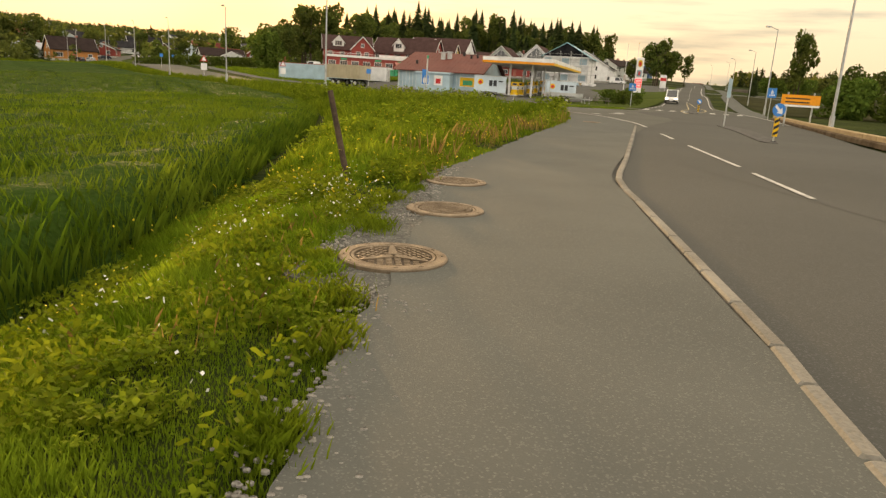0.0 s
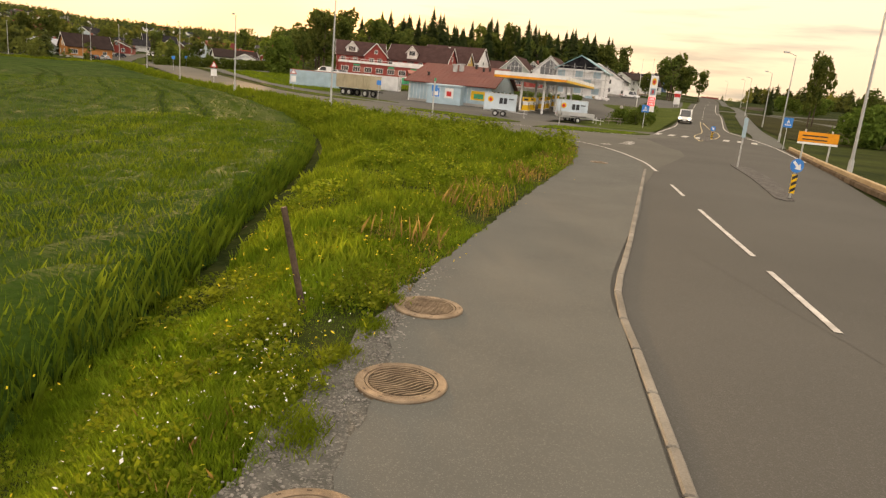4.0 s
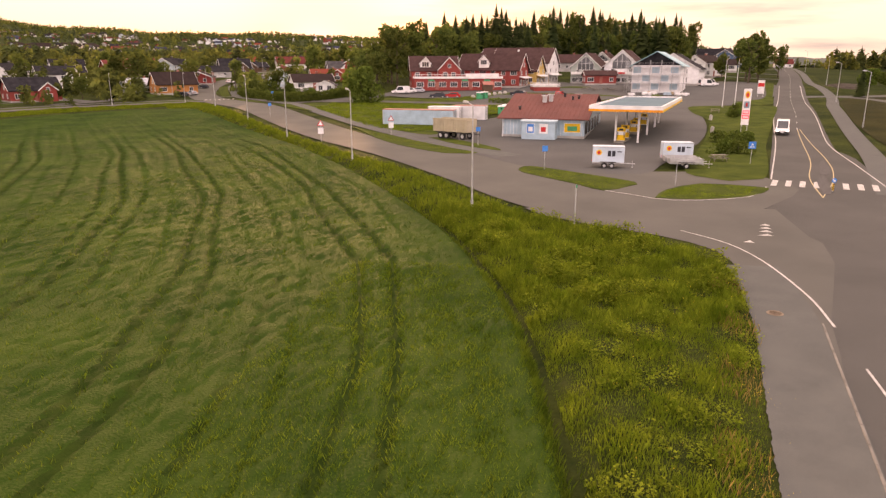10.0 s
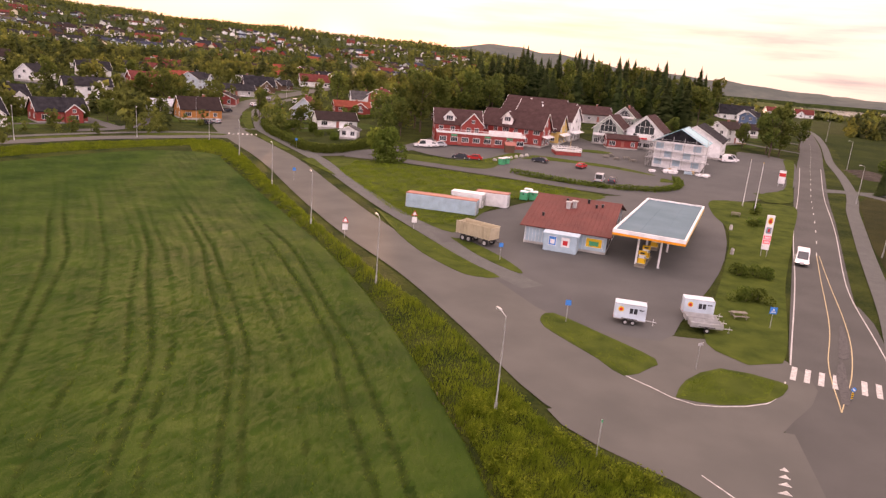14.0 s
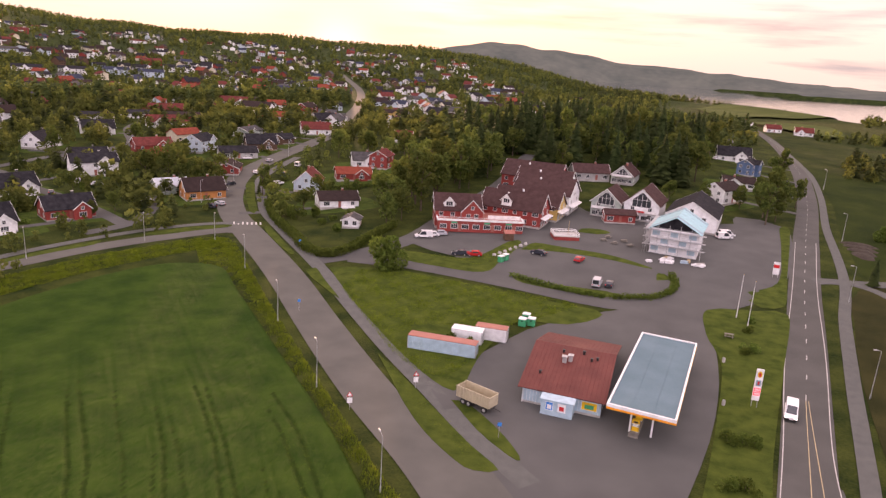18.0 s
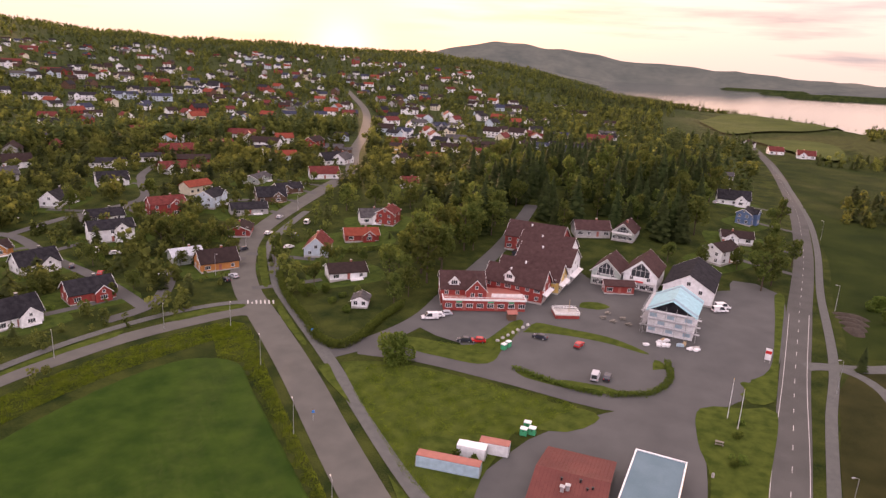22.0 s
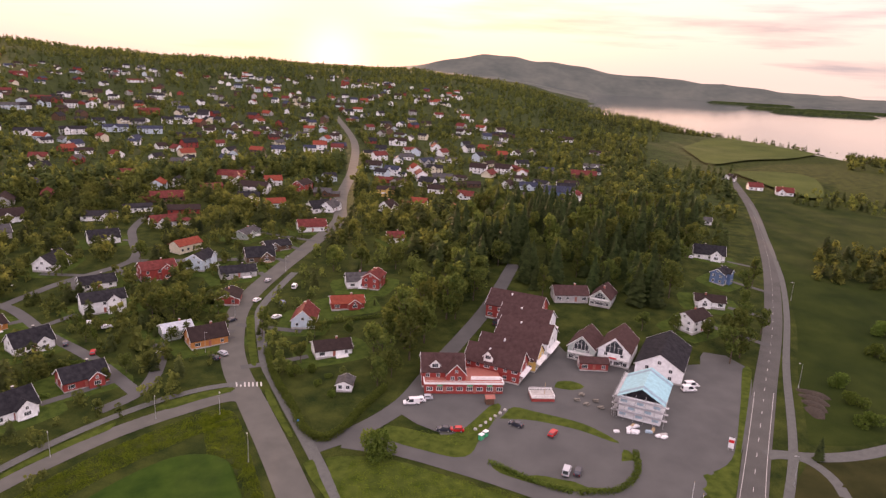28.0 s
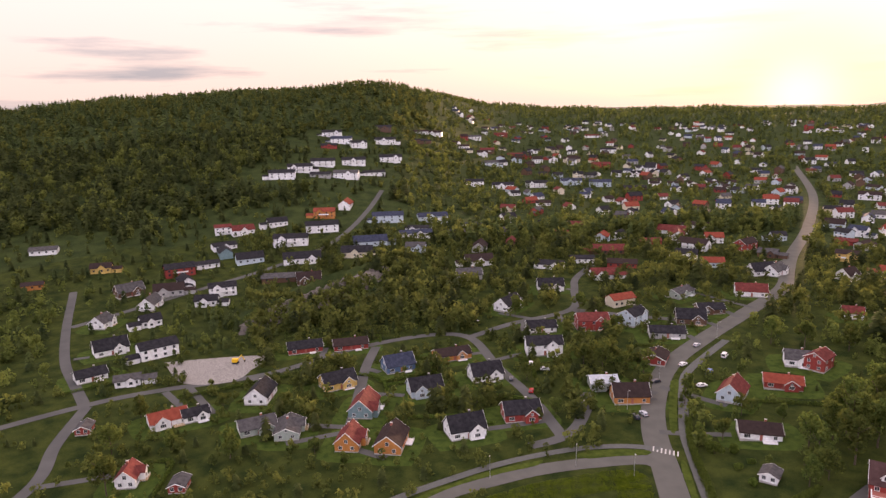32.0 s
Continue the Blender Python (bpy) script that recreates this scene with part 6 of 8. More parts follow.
for x, y, D, L, e, r, wall, lab in row:
    b = row_house(x, y, -14, L, D, e, r, WALLS[wall], DARK, lab, door=False, chimney=False)
    part("awning", ([(L / 2, -D / 2 + 0.5, 3.2), (L / 2, D / 2 - 0.5, 3.2), (L / 2 + 1.6, D / 2 - 0.5, 2.7), (L / 2 + 1.6, -D / 2 + 0.5, 2.7), (L / 2, -D / 2 + 0.5, 3.05), (L / 2, D / 2 - 0.5, 3.05), (L / 2 + 1.6, D / 2 - 0.5, 2.55), (L / 2 + 1.6, -D / 2 + 0.5, 2.55)],
                    [(0, 3, 2, 1), (4, 5, 6, 7), (3, 7, 6, 2), (0, 4, 7, 3), (1, 2, 6, 5)]), COLOURS["white"], b)
    for k in range(3):
        part("shop_window", WIN_WIDE, None, b, m=pose(L / 2 + 0.03, -D / 3 + D / 3 * k, 0.6, 0, 0, 90))
    part("roof_vent", soft_block(0.6, 0.6, 1.3, -2, -1.5, r - 1.6, 0.05), COLOURS["white"], b)
    if wall == "red" and y < 230:
        dormer(b, -1.5, -2.6, 7.6)
shop_a = row_house(6.5, 243, 255, 14, 10, 5.2, 9.6, WALLS["greygreen"], DARK, "grey gabled building with a glazed gable", chimney=False)
shop_b = row_house(18.5, 243.5, 255, 17, 11.5, 5.6, 10.6, WALLS["white"], DARK, "white gabled shop building with a glazed gable", chimney=False)
row_house(34.5, 240, 255, 26, 16, 4.8, 9.4, WALLS["white"], ROOFS["black"], "wide white building under a big dark roof", chimney=False)
row_house(9.0, 231.5, 10, 10, 5, 3.0, 4.2, RED, DARK, "small dark red kiosk building", rows=1, chimney=False)
row_house(0, 296, 15, 15, 9, 3.2, 6.2, WALLS["grey"], DARK, "grey low building with a dark roof", rows=1)
shop_c = row_house(15, 297, 255, 14, 9, 3.4, 7.2, WALLS["greygreen"], DARK, "grey-green gabled building by the wood", rows=1)


def glazed_front(b, L, D, e, r, sign):
    """A tall gable window over a balcony with a solid rail."""
    w, pitch, x = D * 0.27, (r - e) / (D / 2), L / 2 + 0.1
    high = r - pitch * w - 0.8
    ring = [(-w, e - 0.9), (w, e - 0.9), (w, high), (0, r - 0.8), (-w, high)]
    g = part("gable_glazing", ([(x, y, z) for y, z in ring] + [(x - 0.15, y, z) for y, z in ring], [(0, 1, 2, 3, 4)] + [(k, k + 5, (k + 1) % 5 + 5, (k + 1) % 5) for k in range(5)]), WINDOW, b, "dark glazed gable")
    bars = [bar((x + 0.02, *p), (x + 0.02, *q), 0.07, 4) for p, q in zip(ring, ring[1:] + ring[:1])] + [bar((x + 0.02, y, e - 0.9), (x + 0.02, y, r - 0.8 - pitch * abs(y)), 0.05, 4) for y in (-w / 2, 0, w / 2)] + [bar((x + 0.02, -w, high), (x + 0.02, w, high), 0.05, 4)]
    part("mullions", join(*bars), TRIM, g, "white mullions")
    bal = part("balcony", box(L / 2 + 0.05, -D * 0.46, 2.75, L / 2 + 1.3, D * 0.46, 2.95), CONCRETE, b)
    part("balcony_rail", box(L / 2 + 1.2, -D * 0.46, 2.95, L / 2 + 1.28, D * 0.46, 3.75), TRIM, bal, "white solid rail")
    for k in range(4):
        part("shop_window", WIN_WIDE, None, b, m=pose(L / 2 + 0.06, -D * 0.34 + D * 0.226 * k, 0.5, 0, 0, 90))
    if sign:
        part("shop_sign", box(L / 2 + 1.28, -1.4, 3.05, L / 2 + 1.34, 1.4, 3.6), COLOURS[sign], b, "plain coloured sign board")


glazed_front(shop_a, 14, 10, 5.2, 9.6, "")
glazed_front(shop_b, 17, 11.5, 5.6, 10.6, "red")
glazed_front(shop_c, 14, 9, 3.4, 7.2, "")

def scaffolded_house():
    t = thing("building_site", at(24.5, 206.5, 255), "house under construction with a blue tarpaulin roof and scaffolding", "building")
    L, D, e, r = 17, 13, 7.0, 10.6
    KEEP.append((24, 206, 14))
    part("wall", gable_walls(L, D, e, r), COLOURS["white"], t)
    part("gable_sheet", join(([(L / 2 + 0.05, -D / 2, e), (L / 2 + 0.05, D / 2, e), (L / 2 + 0.05, 0, r)], [(0, 1, 2)])), ROOFS["black"], t)
    part("tarpaulin", gable_roof(L, D, e, r, 0.8, 0.12), COLOURS["tarp"], t, "blue tarpaulin")
    for k in range(0, 5, 4):
        part("batten", shifted(gable_roof(0.12, D, e + 0.15, r + 0.15, 0.7, 0.05), pose(-7 + 3.5 * k, 0, 0)), COLOURS["teal"], t)
    for row in range(3):
        for k in range(5):
            part("panel", block(2.2, 0.08, 1.7, -6.5 + 3.2 * k, -D / 2 - 0.06, 0.5 + 2.2 * row), COLOURS["sheet"] if (k + row) % 2 else COLOURS["white"], t)
            part("end_panel", block(0.08, 2.0, 1.6, L / 2 + 0.06, -D / 2 + 1.4 + 2.5 * k, 0.5 + 2.2 * row), COLOURS["white"] if (k + row) % 2 else COLOURS["pale"], t)
    sc = part("scaffold", block(0.1, 0.1, 0.1, L / 2 + 1.6, -D / 2, 0), STEEL, t)
    for k in range(6):
        for q in (0.5, 1.7):
            part("standard", bar((L / 2 + q, -D / 2 - 1.0 + 3.0 * k, -0.3), (L / 2 + q, -D / 2 - 1.0 + 3.0 * k, 8.4), 0.04), STEEL, sc)
    for k in range(7):
        for q in (0.5, 1.7):
            part("standard", bar((-L / 2 + 3.0 * k, -D / 2 - q, -0.3), (-L / 2 + 3.0 * k, -D / 2 - q, 8.0), 0.04), STEEL, sc)
    for z in (2.2, 4.4, 6.6):
        part("deck_board", block(1.2, D + 4, 0.06, L / 2 + 1.1, 0, z), COLOURS["grey"], sc)
        part("deck_board", block(L + 3, 1.2, 0.06, 0, -D / 2 - 1.1, z), COLOURS["grey"], sc)
        part("guard_rail", join(bar((L / 2 + 1.7, -D / 2 - 1, z + 1), (L / 2 + 1.7, D / 2 + 1.6, z + 1), 0.03), bar((-L / 2, -D / 2 - 1.7, z + 1), (L / 2 + 1, -D / 2 - 1.7, z + 1), 0.03)), STEEL, sc)


scaffolded_house()
rnd = random.Random(5)
for k in range(14):
    x, y = 24 + rnd.uniform(-9, 9), 192.5 + rnd.uniform(-2.5, 2.5)
    p = thing("building_material_stack", at(x, y, rnd.uniform(0, 90)), "stack of boards and pale wrapped building material", "building material", "stacks beside the scaffolding")
    c = rnd.choice((PLANK, COLOURS["white"], COLOURS["pale"], CONCRETE))
    for q in range(3):
        part("board", soft_block(rnd.uniform(1.2, 2.6), rnd.uniform(0.6, 1.1), 0.22, rnd.uniform(-0.1, 0.1), 0, 0.23 * q, 0.02), c, p)


def stage():
    t = thing("wooden_stage", at(-8.1, 205.5, 14), "red wooden platform with a white railing", "platform")
    part("base", block(7.5, 6, 1.2, 0, 0, -0.3), RED, t)
    part("floor", block(7.7, 6.2, 0.12, 0, 0, 0.9), CONCRETE, t)
    for k in range(9):
        for y in (-3, 3):
            part("post", block(0.1, 0.1, 1.0, -3.7 + 0.925 * k, y, 1.0), TRIM, t)
    for y in (-3, 3):
        part("rail", join(block(7.6, 0.08, 0.1, 0, y, 1.95), block(7.6, 0.06, 0.3, 0, y, 1.35)), TRIM, t)
    for x in (-3.75, 3.75):
        part("rail", join(block(0.08, 6, 0.1, x, 0, 1.95), block(0.06, 6, 0.3, x, 0, 1.35)), TRIM, t)
    part("mast", tube(0.1, 0.07, 1, 5, 8, 1, 0), PLANK, t)


stage()
for k in range(7):
    x, y = -26.5 + 1.25 * k, 181 + 2.2 * k
    solid("boulder", soft_block(1.3, 1.0, 0.8, 0, 0, -0.1, 0.28), CONCRETE, "pale boulder lining the car park edge", "boulder", m=at(x, y, 37 * k), group="boulders")
bx = thing("wooden_hut", at(-24.3, 197.4, 20), "small brown hut on the square", "hut")
part("wall", block(2.6, 2.2, 2.2), WALLS["brown"], bx)
part("roof", gable_roof(2.6, 2.2, 2.2, 2.9, 0.3, 0.1), COLOURS["brick"], bx)
sb = thing("billboard", at(47.5, 188.5, -18), "white and red board standing in the grass strip", "sign")
part("board", block(1.6, 0.1, 3.4, 0, 0, 0.8), COLOURS["white"], sb)
part("stripe", block(1.5, 0.04, 0.9, 0, -0.06, 2.6), COLOURS["red"], sb)
part("post", join(block(0.1, 0.1, 1.0, -0.6), block(0.1, 0.1, 1.0, 0.6)), STEEL, sb)
ex = thing("excavator", at(-289, 131, 40), "yellow excavator working on the gravel yard", "excavator")
part("track", join(soft_block(3.2, 0.5, 0.8, 0, -0.9, 0, 0.2), soft_block(3.2, 0.5, 0.8, 0, 0.9, 0, 0.2)), BLACK, ex)
part("cab", soft_block(2.6, 2.2, 1.6, -0.2, 0, 0.9, 0.15), COLOURS["yellow"], ex)
part("boom", join(bar((1, 0, 1.6), (3.2, 0, 4.4), 0.2), bar((3.2, 0, 4.4), (4.6, 0, 1.8), 0.15)), COLOURS["yellow"], ex)
part("bucket", soft_block(0.7, 0.9, 0.7, 4.6, 0, 1.2, 0.1), IRON_DARK, ex)


# ---- plants ----
def fast_mesh(name, v, f, material):
    """A mesh of equal polygons from arrays."""
    n = f.shape[1]
    me = bpy.data.meshes.new(name)
    me.vertices.add(len(v))
    me.vertices.foreach_set("co", np.ascontiguousarray(v, dtype=np.float32).ravel())
    me.loops.add(f.size)
    me.loops.foreach_set("vertex_index", np.ascontiguousarray(f, dtype=np.int32).ravel())
    me.polygons.add(len(f))
    me.polygons.foreach_set("loop_start", np.arange(0, f.size, n, dtype=np.int32))
    me.materials.append(material)
    me.update(calc_edges=True)
    return me


rng = np.random.default_rng(4)


def spruce_tufts(h, spreading, levels, arms, g):
    """Drooping boughs in whorls: triangles of needles on a spire."""
    v, f = [], []
    for lv in range(levels):
        u = lv / levels
        z = h * (0.10 + 0.88 * u)
        for a in range(arms):
            th = 6.283 * (a + g.random() * 0.8) / arms + lv * 0.9
            reach = spreading * (1 - u) ** 0.7 * g.uniform(0.65, 1.15) + 0.12
            drop, wide = reach * g.uniform(0.25, 0.5), reach * g.uniform(0.30, 0.5)
            c, s = math.cos(th), math.sin(th)
            zz = z + g.uniform(-0.4, 0.4) * h / levels
            p = [(0, 0, zz + reach * 0.15), (reach * 0.6 * c - wide * s, reach * 0.6 * s + wide * c, zz - drop * 0.7), (reach * c, reach * s, zz - drop), (reach * 0.6 * c + wide * s, reach * 0.6 * s - wide * c, zz - drop * 0.7)]
            n = len(v)
            v += p
            f += [(n, n + 1, n + 2), (n, n + 2, n + 3)]
    n = len(v)
    v += [(0.18 * spreading, 0, h * 0.8), (-0.1 * spreading, 0.15 * spreading, h * 0.8), (-0.1 * spreading, -0.15 * spreading, h * 0.8), (0, 0, h * 1.03)]
    f += [(n, n + 1, n + 3), (n + 1, n + 2, n + 3), (n + 2, n, n + 3)]
    return np.array(v), np.array(f)


def leaf_clumps(h, spreading, count, size, g, lobes=7, low=0.22):
    """Leaf clumps on the skins of several lobes, leaving gaps."""
    mids = np.stack([g.normal(0, spreading * 0.42, lobes), g.normal(0, spreading * 0.42, lobes), h * (low + 0.1 + (0.62 - low * 0.3) * g.random(lobes))], -1)
    mids[0] = (0, 0, h * 0.78)
    rad = spreading * g.uniform(0.38, 0.62, lobes)
    k = g.integers(0, lobes, count)
    d = g.normal(size=(count, 3))
    d /= np.linalg.norm(d, axis=1)[:, None]
    p = mids[k] + d * (rad[k] * g.uniform(0.7, 1.06, count))[:, None] * (1, 1, 1.15)
    p[:, 2] = np.clip(p[:, 2], h * low * 0.6, h * 1.02)
    a, b = g.normal(size=(count, 3)), g.normal(size=(count, 3))
    s = size * g.uniform(0.6, 1.35, count)[:, None]
    a, b = a / np.linalg.norm(a, axis=1)[:, None] * s, b / np.linalg.norm(b, axis=1)[:, None] * s
    v = np.stack([p - a, p + b * 0.9, p + a], 1)
    v2 = np.stack([p - a, p + a, p - b * 0.9 + d * s * 0.3], 1)
    v = np.concatenate([v, v2], 1).reshape(-1, 3)
    i = np.arange(count)[:, None] * 6
    return v, np.concatenate([i + (0, 1, 2), i + (3, 4, 5)], 1).reshape(-1, 3)


def limbs(h, r, spreading, g, n=6):
    some = [tube(r, r * 0.35, -0.3, h * 0.8, 8)]
    for k in range(n):
        th, z = 6.283 * k / n + g.random(), h * g.uniform(0.25, 0.6)
        some.append(bar((0, 0, z), (math.cos(th) * spreading * 0.7, math.sin(th) * spreading * 0.7, z + h * g.uniform(0.1, 0.25)), r * 0.25, 5))
    return join(*some)


def tree(kind, h, spreading, count, size, label, g):
    t = thing("spruce_tree" if kind == "spruce" else "birch_tree", Matrix(), label, "tree", "trees")
    if kind == "spruce":
        part("trunk", tube(h * 0.016, h * 0.004, -0.3, h * 0.95, 8), BARK, t)
        v, f = spruce_tufts(h, spreading, count, 11, g)
        part("crown", fast_mesh("crown", v, f, SPRUCE), None, t)
    else:
        part("trunk", limbs(h, h * 0.018, spreading, g), BARK, t)
        v, f = leaf_clumps(h, spreading, count, size, g)
        part("crown", fast_mesh("crown", v, f, BIRCH), None, t)
    return t


PROTO = [tree("spruce", 15, 3.5, 22, 0, "tall dark green spruce with drooping boughs", np.random.default_rng(k)) for k in (1, 2, 3)]
PROTO += [tree("birch", 11, 3.6, 1050, 0.4, "broad green leafy tree with an uneven crown", np.random.default_rng(k)) for k in (4, 5, 6)]
PROTO += [tree("birch", 14, 3.0, 1050, 0.4, "tall slender leafy birch tree", np.random.default_rng(k)) for k in (7, 8)]
used = set()


def plant(i, x, y, s=1.0):
    """The i-th kind of tree at x, y; its first use places the pattern itself."""
    m = at(x, y, (x * 57 + y * 91) % 360, -0.1)
    if i not in used:
        used.add(i)
        PROTO[i].matrix_basis = m
        PROTO[i].scale = (s, s, s)
        return PROTO[i]
    t = copy_thing(PROTO[i], m)
    t.scale = (s, s, s * (0.92 + 0.16 * ((x * 13 + y * 7) % 10) / 10))
    return t


ROADS = [[(6.3, 8), (13, 40), (19.6, 66), (39.6, 135), (67, 229), (91.5, 312), (119.5, 435), (147, 588), (168, 760)], [(3, 49), (-23, 82.5), (-55.5, 124), (-100, 184), (-127.5, 226), (-139, 258), (-142, 340), (-145, 400), (-175, 500), (-205, 620), (-264, 806), (-364, 1031)],
         [(-106, 184), (-127.5, 155.5), (-139.5, 125), (-143, 20)], [(66, 193), (98, 315), (137, 517), (150, 602)], [(-51, 190), (-40.5, 246), (-28, 330)], [(-136, 178), (-195, 210), (-232, 229), (-264, 180), (-266, 136), (-291, 66), (-293, 0)], [(-291, 66), (-405, 90), (-470, 112)],
         [(-232, 229), (-216, 293), (-250, 345)], [(-404, 92), (-428, 250), (-459, 321), (-540, 420)], [(-184, 118), (-258, 190)], [(-291, 66), (-236, 34)]]
SEGS = np.array([(*a, *b) for line in ROADS for a, b in zip(line, line[1:])], float)


def clear(x, y, road=6.5, house_gap=1.0):
    """Whether a plant may stand here: off the roads, squares and houses."""
    a, d = SEGS[:, :2], SEGS[:, 2:] - SEGS[:, :2]
    u = np.clip((((x, y) - a) * d).sum(1) / (d * d).sum(1), 0, 1)
    if (np.hypot(*(a + u[:, None] * d - (x, y)).T)).min() < road:
        return False
    return all((x - hx) ** 2 + (y - hy) ** 2 > (r * house_gap) ** 2 for hx, hy, r in KEEP)


# mown gardens and drives of the nearer houses
for lot, (x, y, turn, L, D, small) in enumerate(HOMES):
    if small or math.hypot(x, y) > 420:
        continue
    c, s = math.cos(math.radians(turn)), math.sin(math.radians(turn))
    rim = [(x + c * a - s * b, y + s * a + c * b) for a, b in ((-L / 2 - 6, -D / 2 - 5), (0, -D / 2 - 6.5), (L / 2 + 6, -D / 2 - 5), (L / 2 + 7, 0), (L / 2 + 5, D / 2 + 5), (0, D / 2 + 6), (-L / 2 - 5, D / 2 + 5), (-L / 2 - 7, 0))]
    solid("lawn", patch(rim, -0.02 + 0.004 * (lot % 11), 0.0, 4.0), MOWN, "mown green garden lawn round a house", "lawn", "structure")
    a, d = SEGS[:, :2], SEGS[:, 2:] - SEGS[:, :2]
    u = np.clip((((x, y) - a) * d).sum(1) / (d * d).sum(1), 0, 1)
    near_by = a + u[:, None] * d
    gap_to = np.hypot(*(near_by - (x, y)).T)
    k = int(gap_to.argmin())
    if 9 < gap_to[k] < 42:
        ex_, ey_ = near_by[k]
        side = (L / 2 + 2) if (ex_ - x) * c + (ey_ - y) * s > 0 else -(L / 2 + 2)
        sx, sy = x + c * side, y + s * side
        solid("drive", ribbon([(sx, sy), ((sx + ex_) / 2, (sy + ey_) / 2), (ex_, ey_)], 3.2, 0.046, 2.0), PLAZA, "grey asphalt drive to a house", "drive", "structure")

# the wood behind the shops
g = random.Random(11)
count = 0
spots = []
while count < 300:
    x, y = g.uniform(-66, 105), g.uniform(262, 500)
    edge = 285 + 0.25 * (x + 20) if x > -20 else 240
    if y < edge or x > 42 + (y - 290) * 0.24 or x < -60 - (y - 250) * 0.25 or not clear(x, y, 5.5, 0.85) or any((x - a) ** 2 + (y - b) ** 2 < 14 for a, b in spots):
        continue
    spots.append((x, y))
    plant(g.choice((0, 1, 2, 0, 1, 2, 6, 7, 3, 4, 5)), x, y, g.uniform(0.85, 1.6))
    count += 1
# garden and roadside trees
for x, y, i, s in ((-62, 199, 4, 0.95), (-59, 206, 5, 0.95), (-64, 212, 6, 1.0), (-56, 220, 7, 1.4), (-60, 229, 6, 1.55), (-54, 236, 7, 1.5), (-64, 240, 6, 1.5), (-57, 247, 7, 1.6), (-50, 262, 6, 1.55), (-52, 275, 7, 1.5), (-66, 232, 3, 1.3), (-68, 248, 4, 1.4), (-58, 258, 3, 1.4), (-62, 268, 7, 1.5), (-48, 285, 6, 1.5), (-70, 222, 5, 1.1), (-94, 212, 3, 0.8), (-99, 205, 4, 0.7), (-84, 238, 4, 0.6), (-97, 234, 5, 0.7),
                   (62, 262, 3, 1.45), (60, 250, 6, 1.25), (65, 268, 7, 1.4), (72, 285, 6, 1.0), (56, 272, 4, 0.9), (76, 300, 7, 1.0), (84, 330, 6, 1.0), (90, 345, 7, 1.1), (-118, 236, 7, 0.8), (-117, 230, 6, 0.75), (-150, 240, 4, 1.0), (-158, 236, 5, 1.2), (-131, 228, 6, 0.75), (-234, 267, 4, 1.1), (-210, 292, 3, 1.1), (-177, 208, 5, 0.7), (-86, 317, 4, 1.3), (-102, 311, 3, 1.3), (-115, 307, 5, 1.2), (65, 257, 6, 1.0), (79, 283, 7, 0.9), (43, 272, 4, 0.9), (30, 272, 3, 0.8), (-165, 232, 3, 1.1), (-160, 246, 4, 1.15), (-144, 246, 6, 0.9), (-147, 216, 5, 0.6),
                   (-185, 165, 3, 0.6), (-170, 172, 4, 0.7), (-148, 190, 5, 0.6), (-150, 182, 4, 0.5), (-214, 50, 3, 1.2), (-208, 88, 4, 1.1), (-240, 60, 5, 1.1), (-228, 76, 3, 0.7), (-262, 78, 4, 1.0), (-246, 104, 5, 0.7), (-182, 140, 5, 0.5), (-190, 110, 3, 0.6), (-176, 112, 4, 0.5), (-228, 120, 4, 0.7)):
    plant(i, x, y, s)
    KEEP.append((x, y, 2.5))
# tall trees on the far side of the main road near the start
for x, y, i, s in ((58.5, 134, 6, 1.0), (61, 138, 7, 1.08), (66, 128, 4, 0.75), (64, 116, 5, 0.62), (69, 120, 3, 0.8), (74, 126, 4, 0.9), (38, 64, 3, 0.3), (43, 70, 5, 0.35), (36, 52, 4, 0.3), (46, 78, 3, 0.4), (33, 44, 5, 0.3), (72, 190, 0, 0.5), (52, 60, 4, 0.6), (58, 74, 5, 0.6)):
    made = plant(i, x, y, s)
    if i > 5:
        made.scale = (s * 0.6, s * 0.6, s)


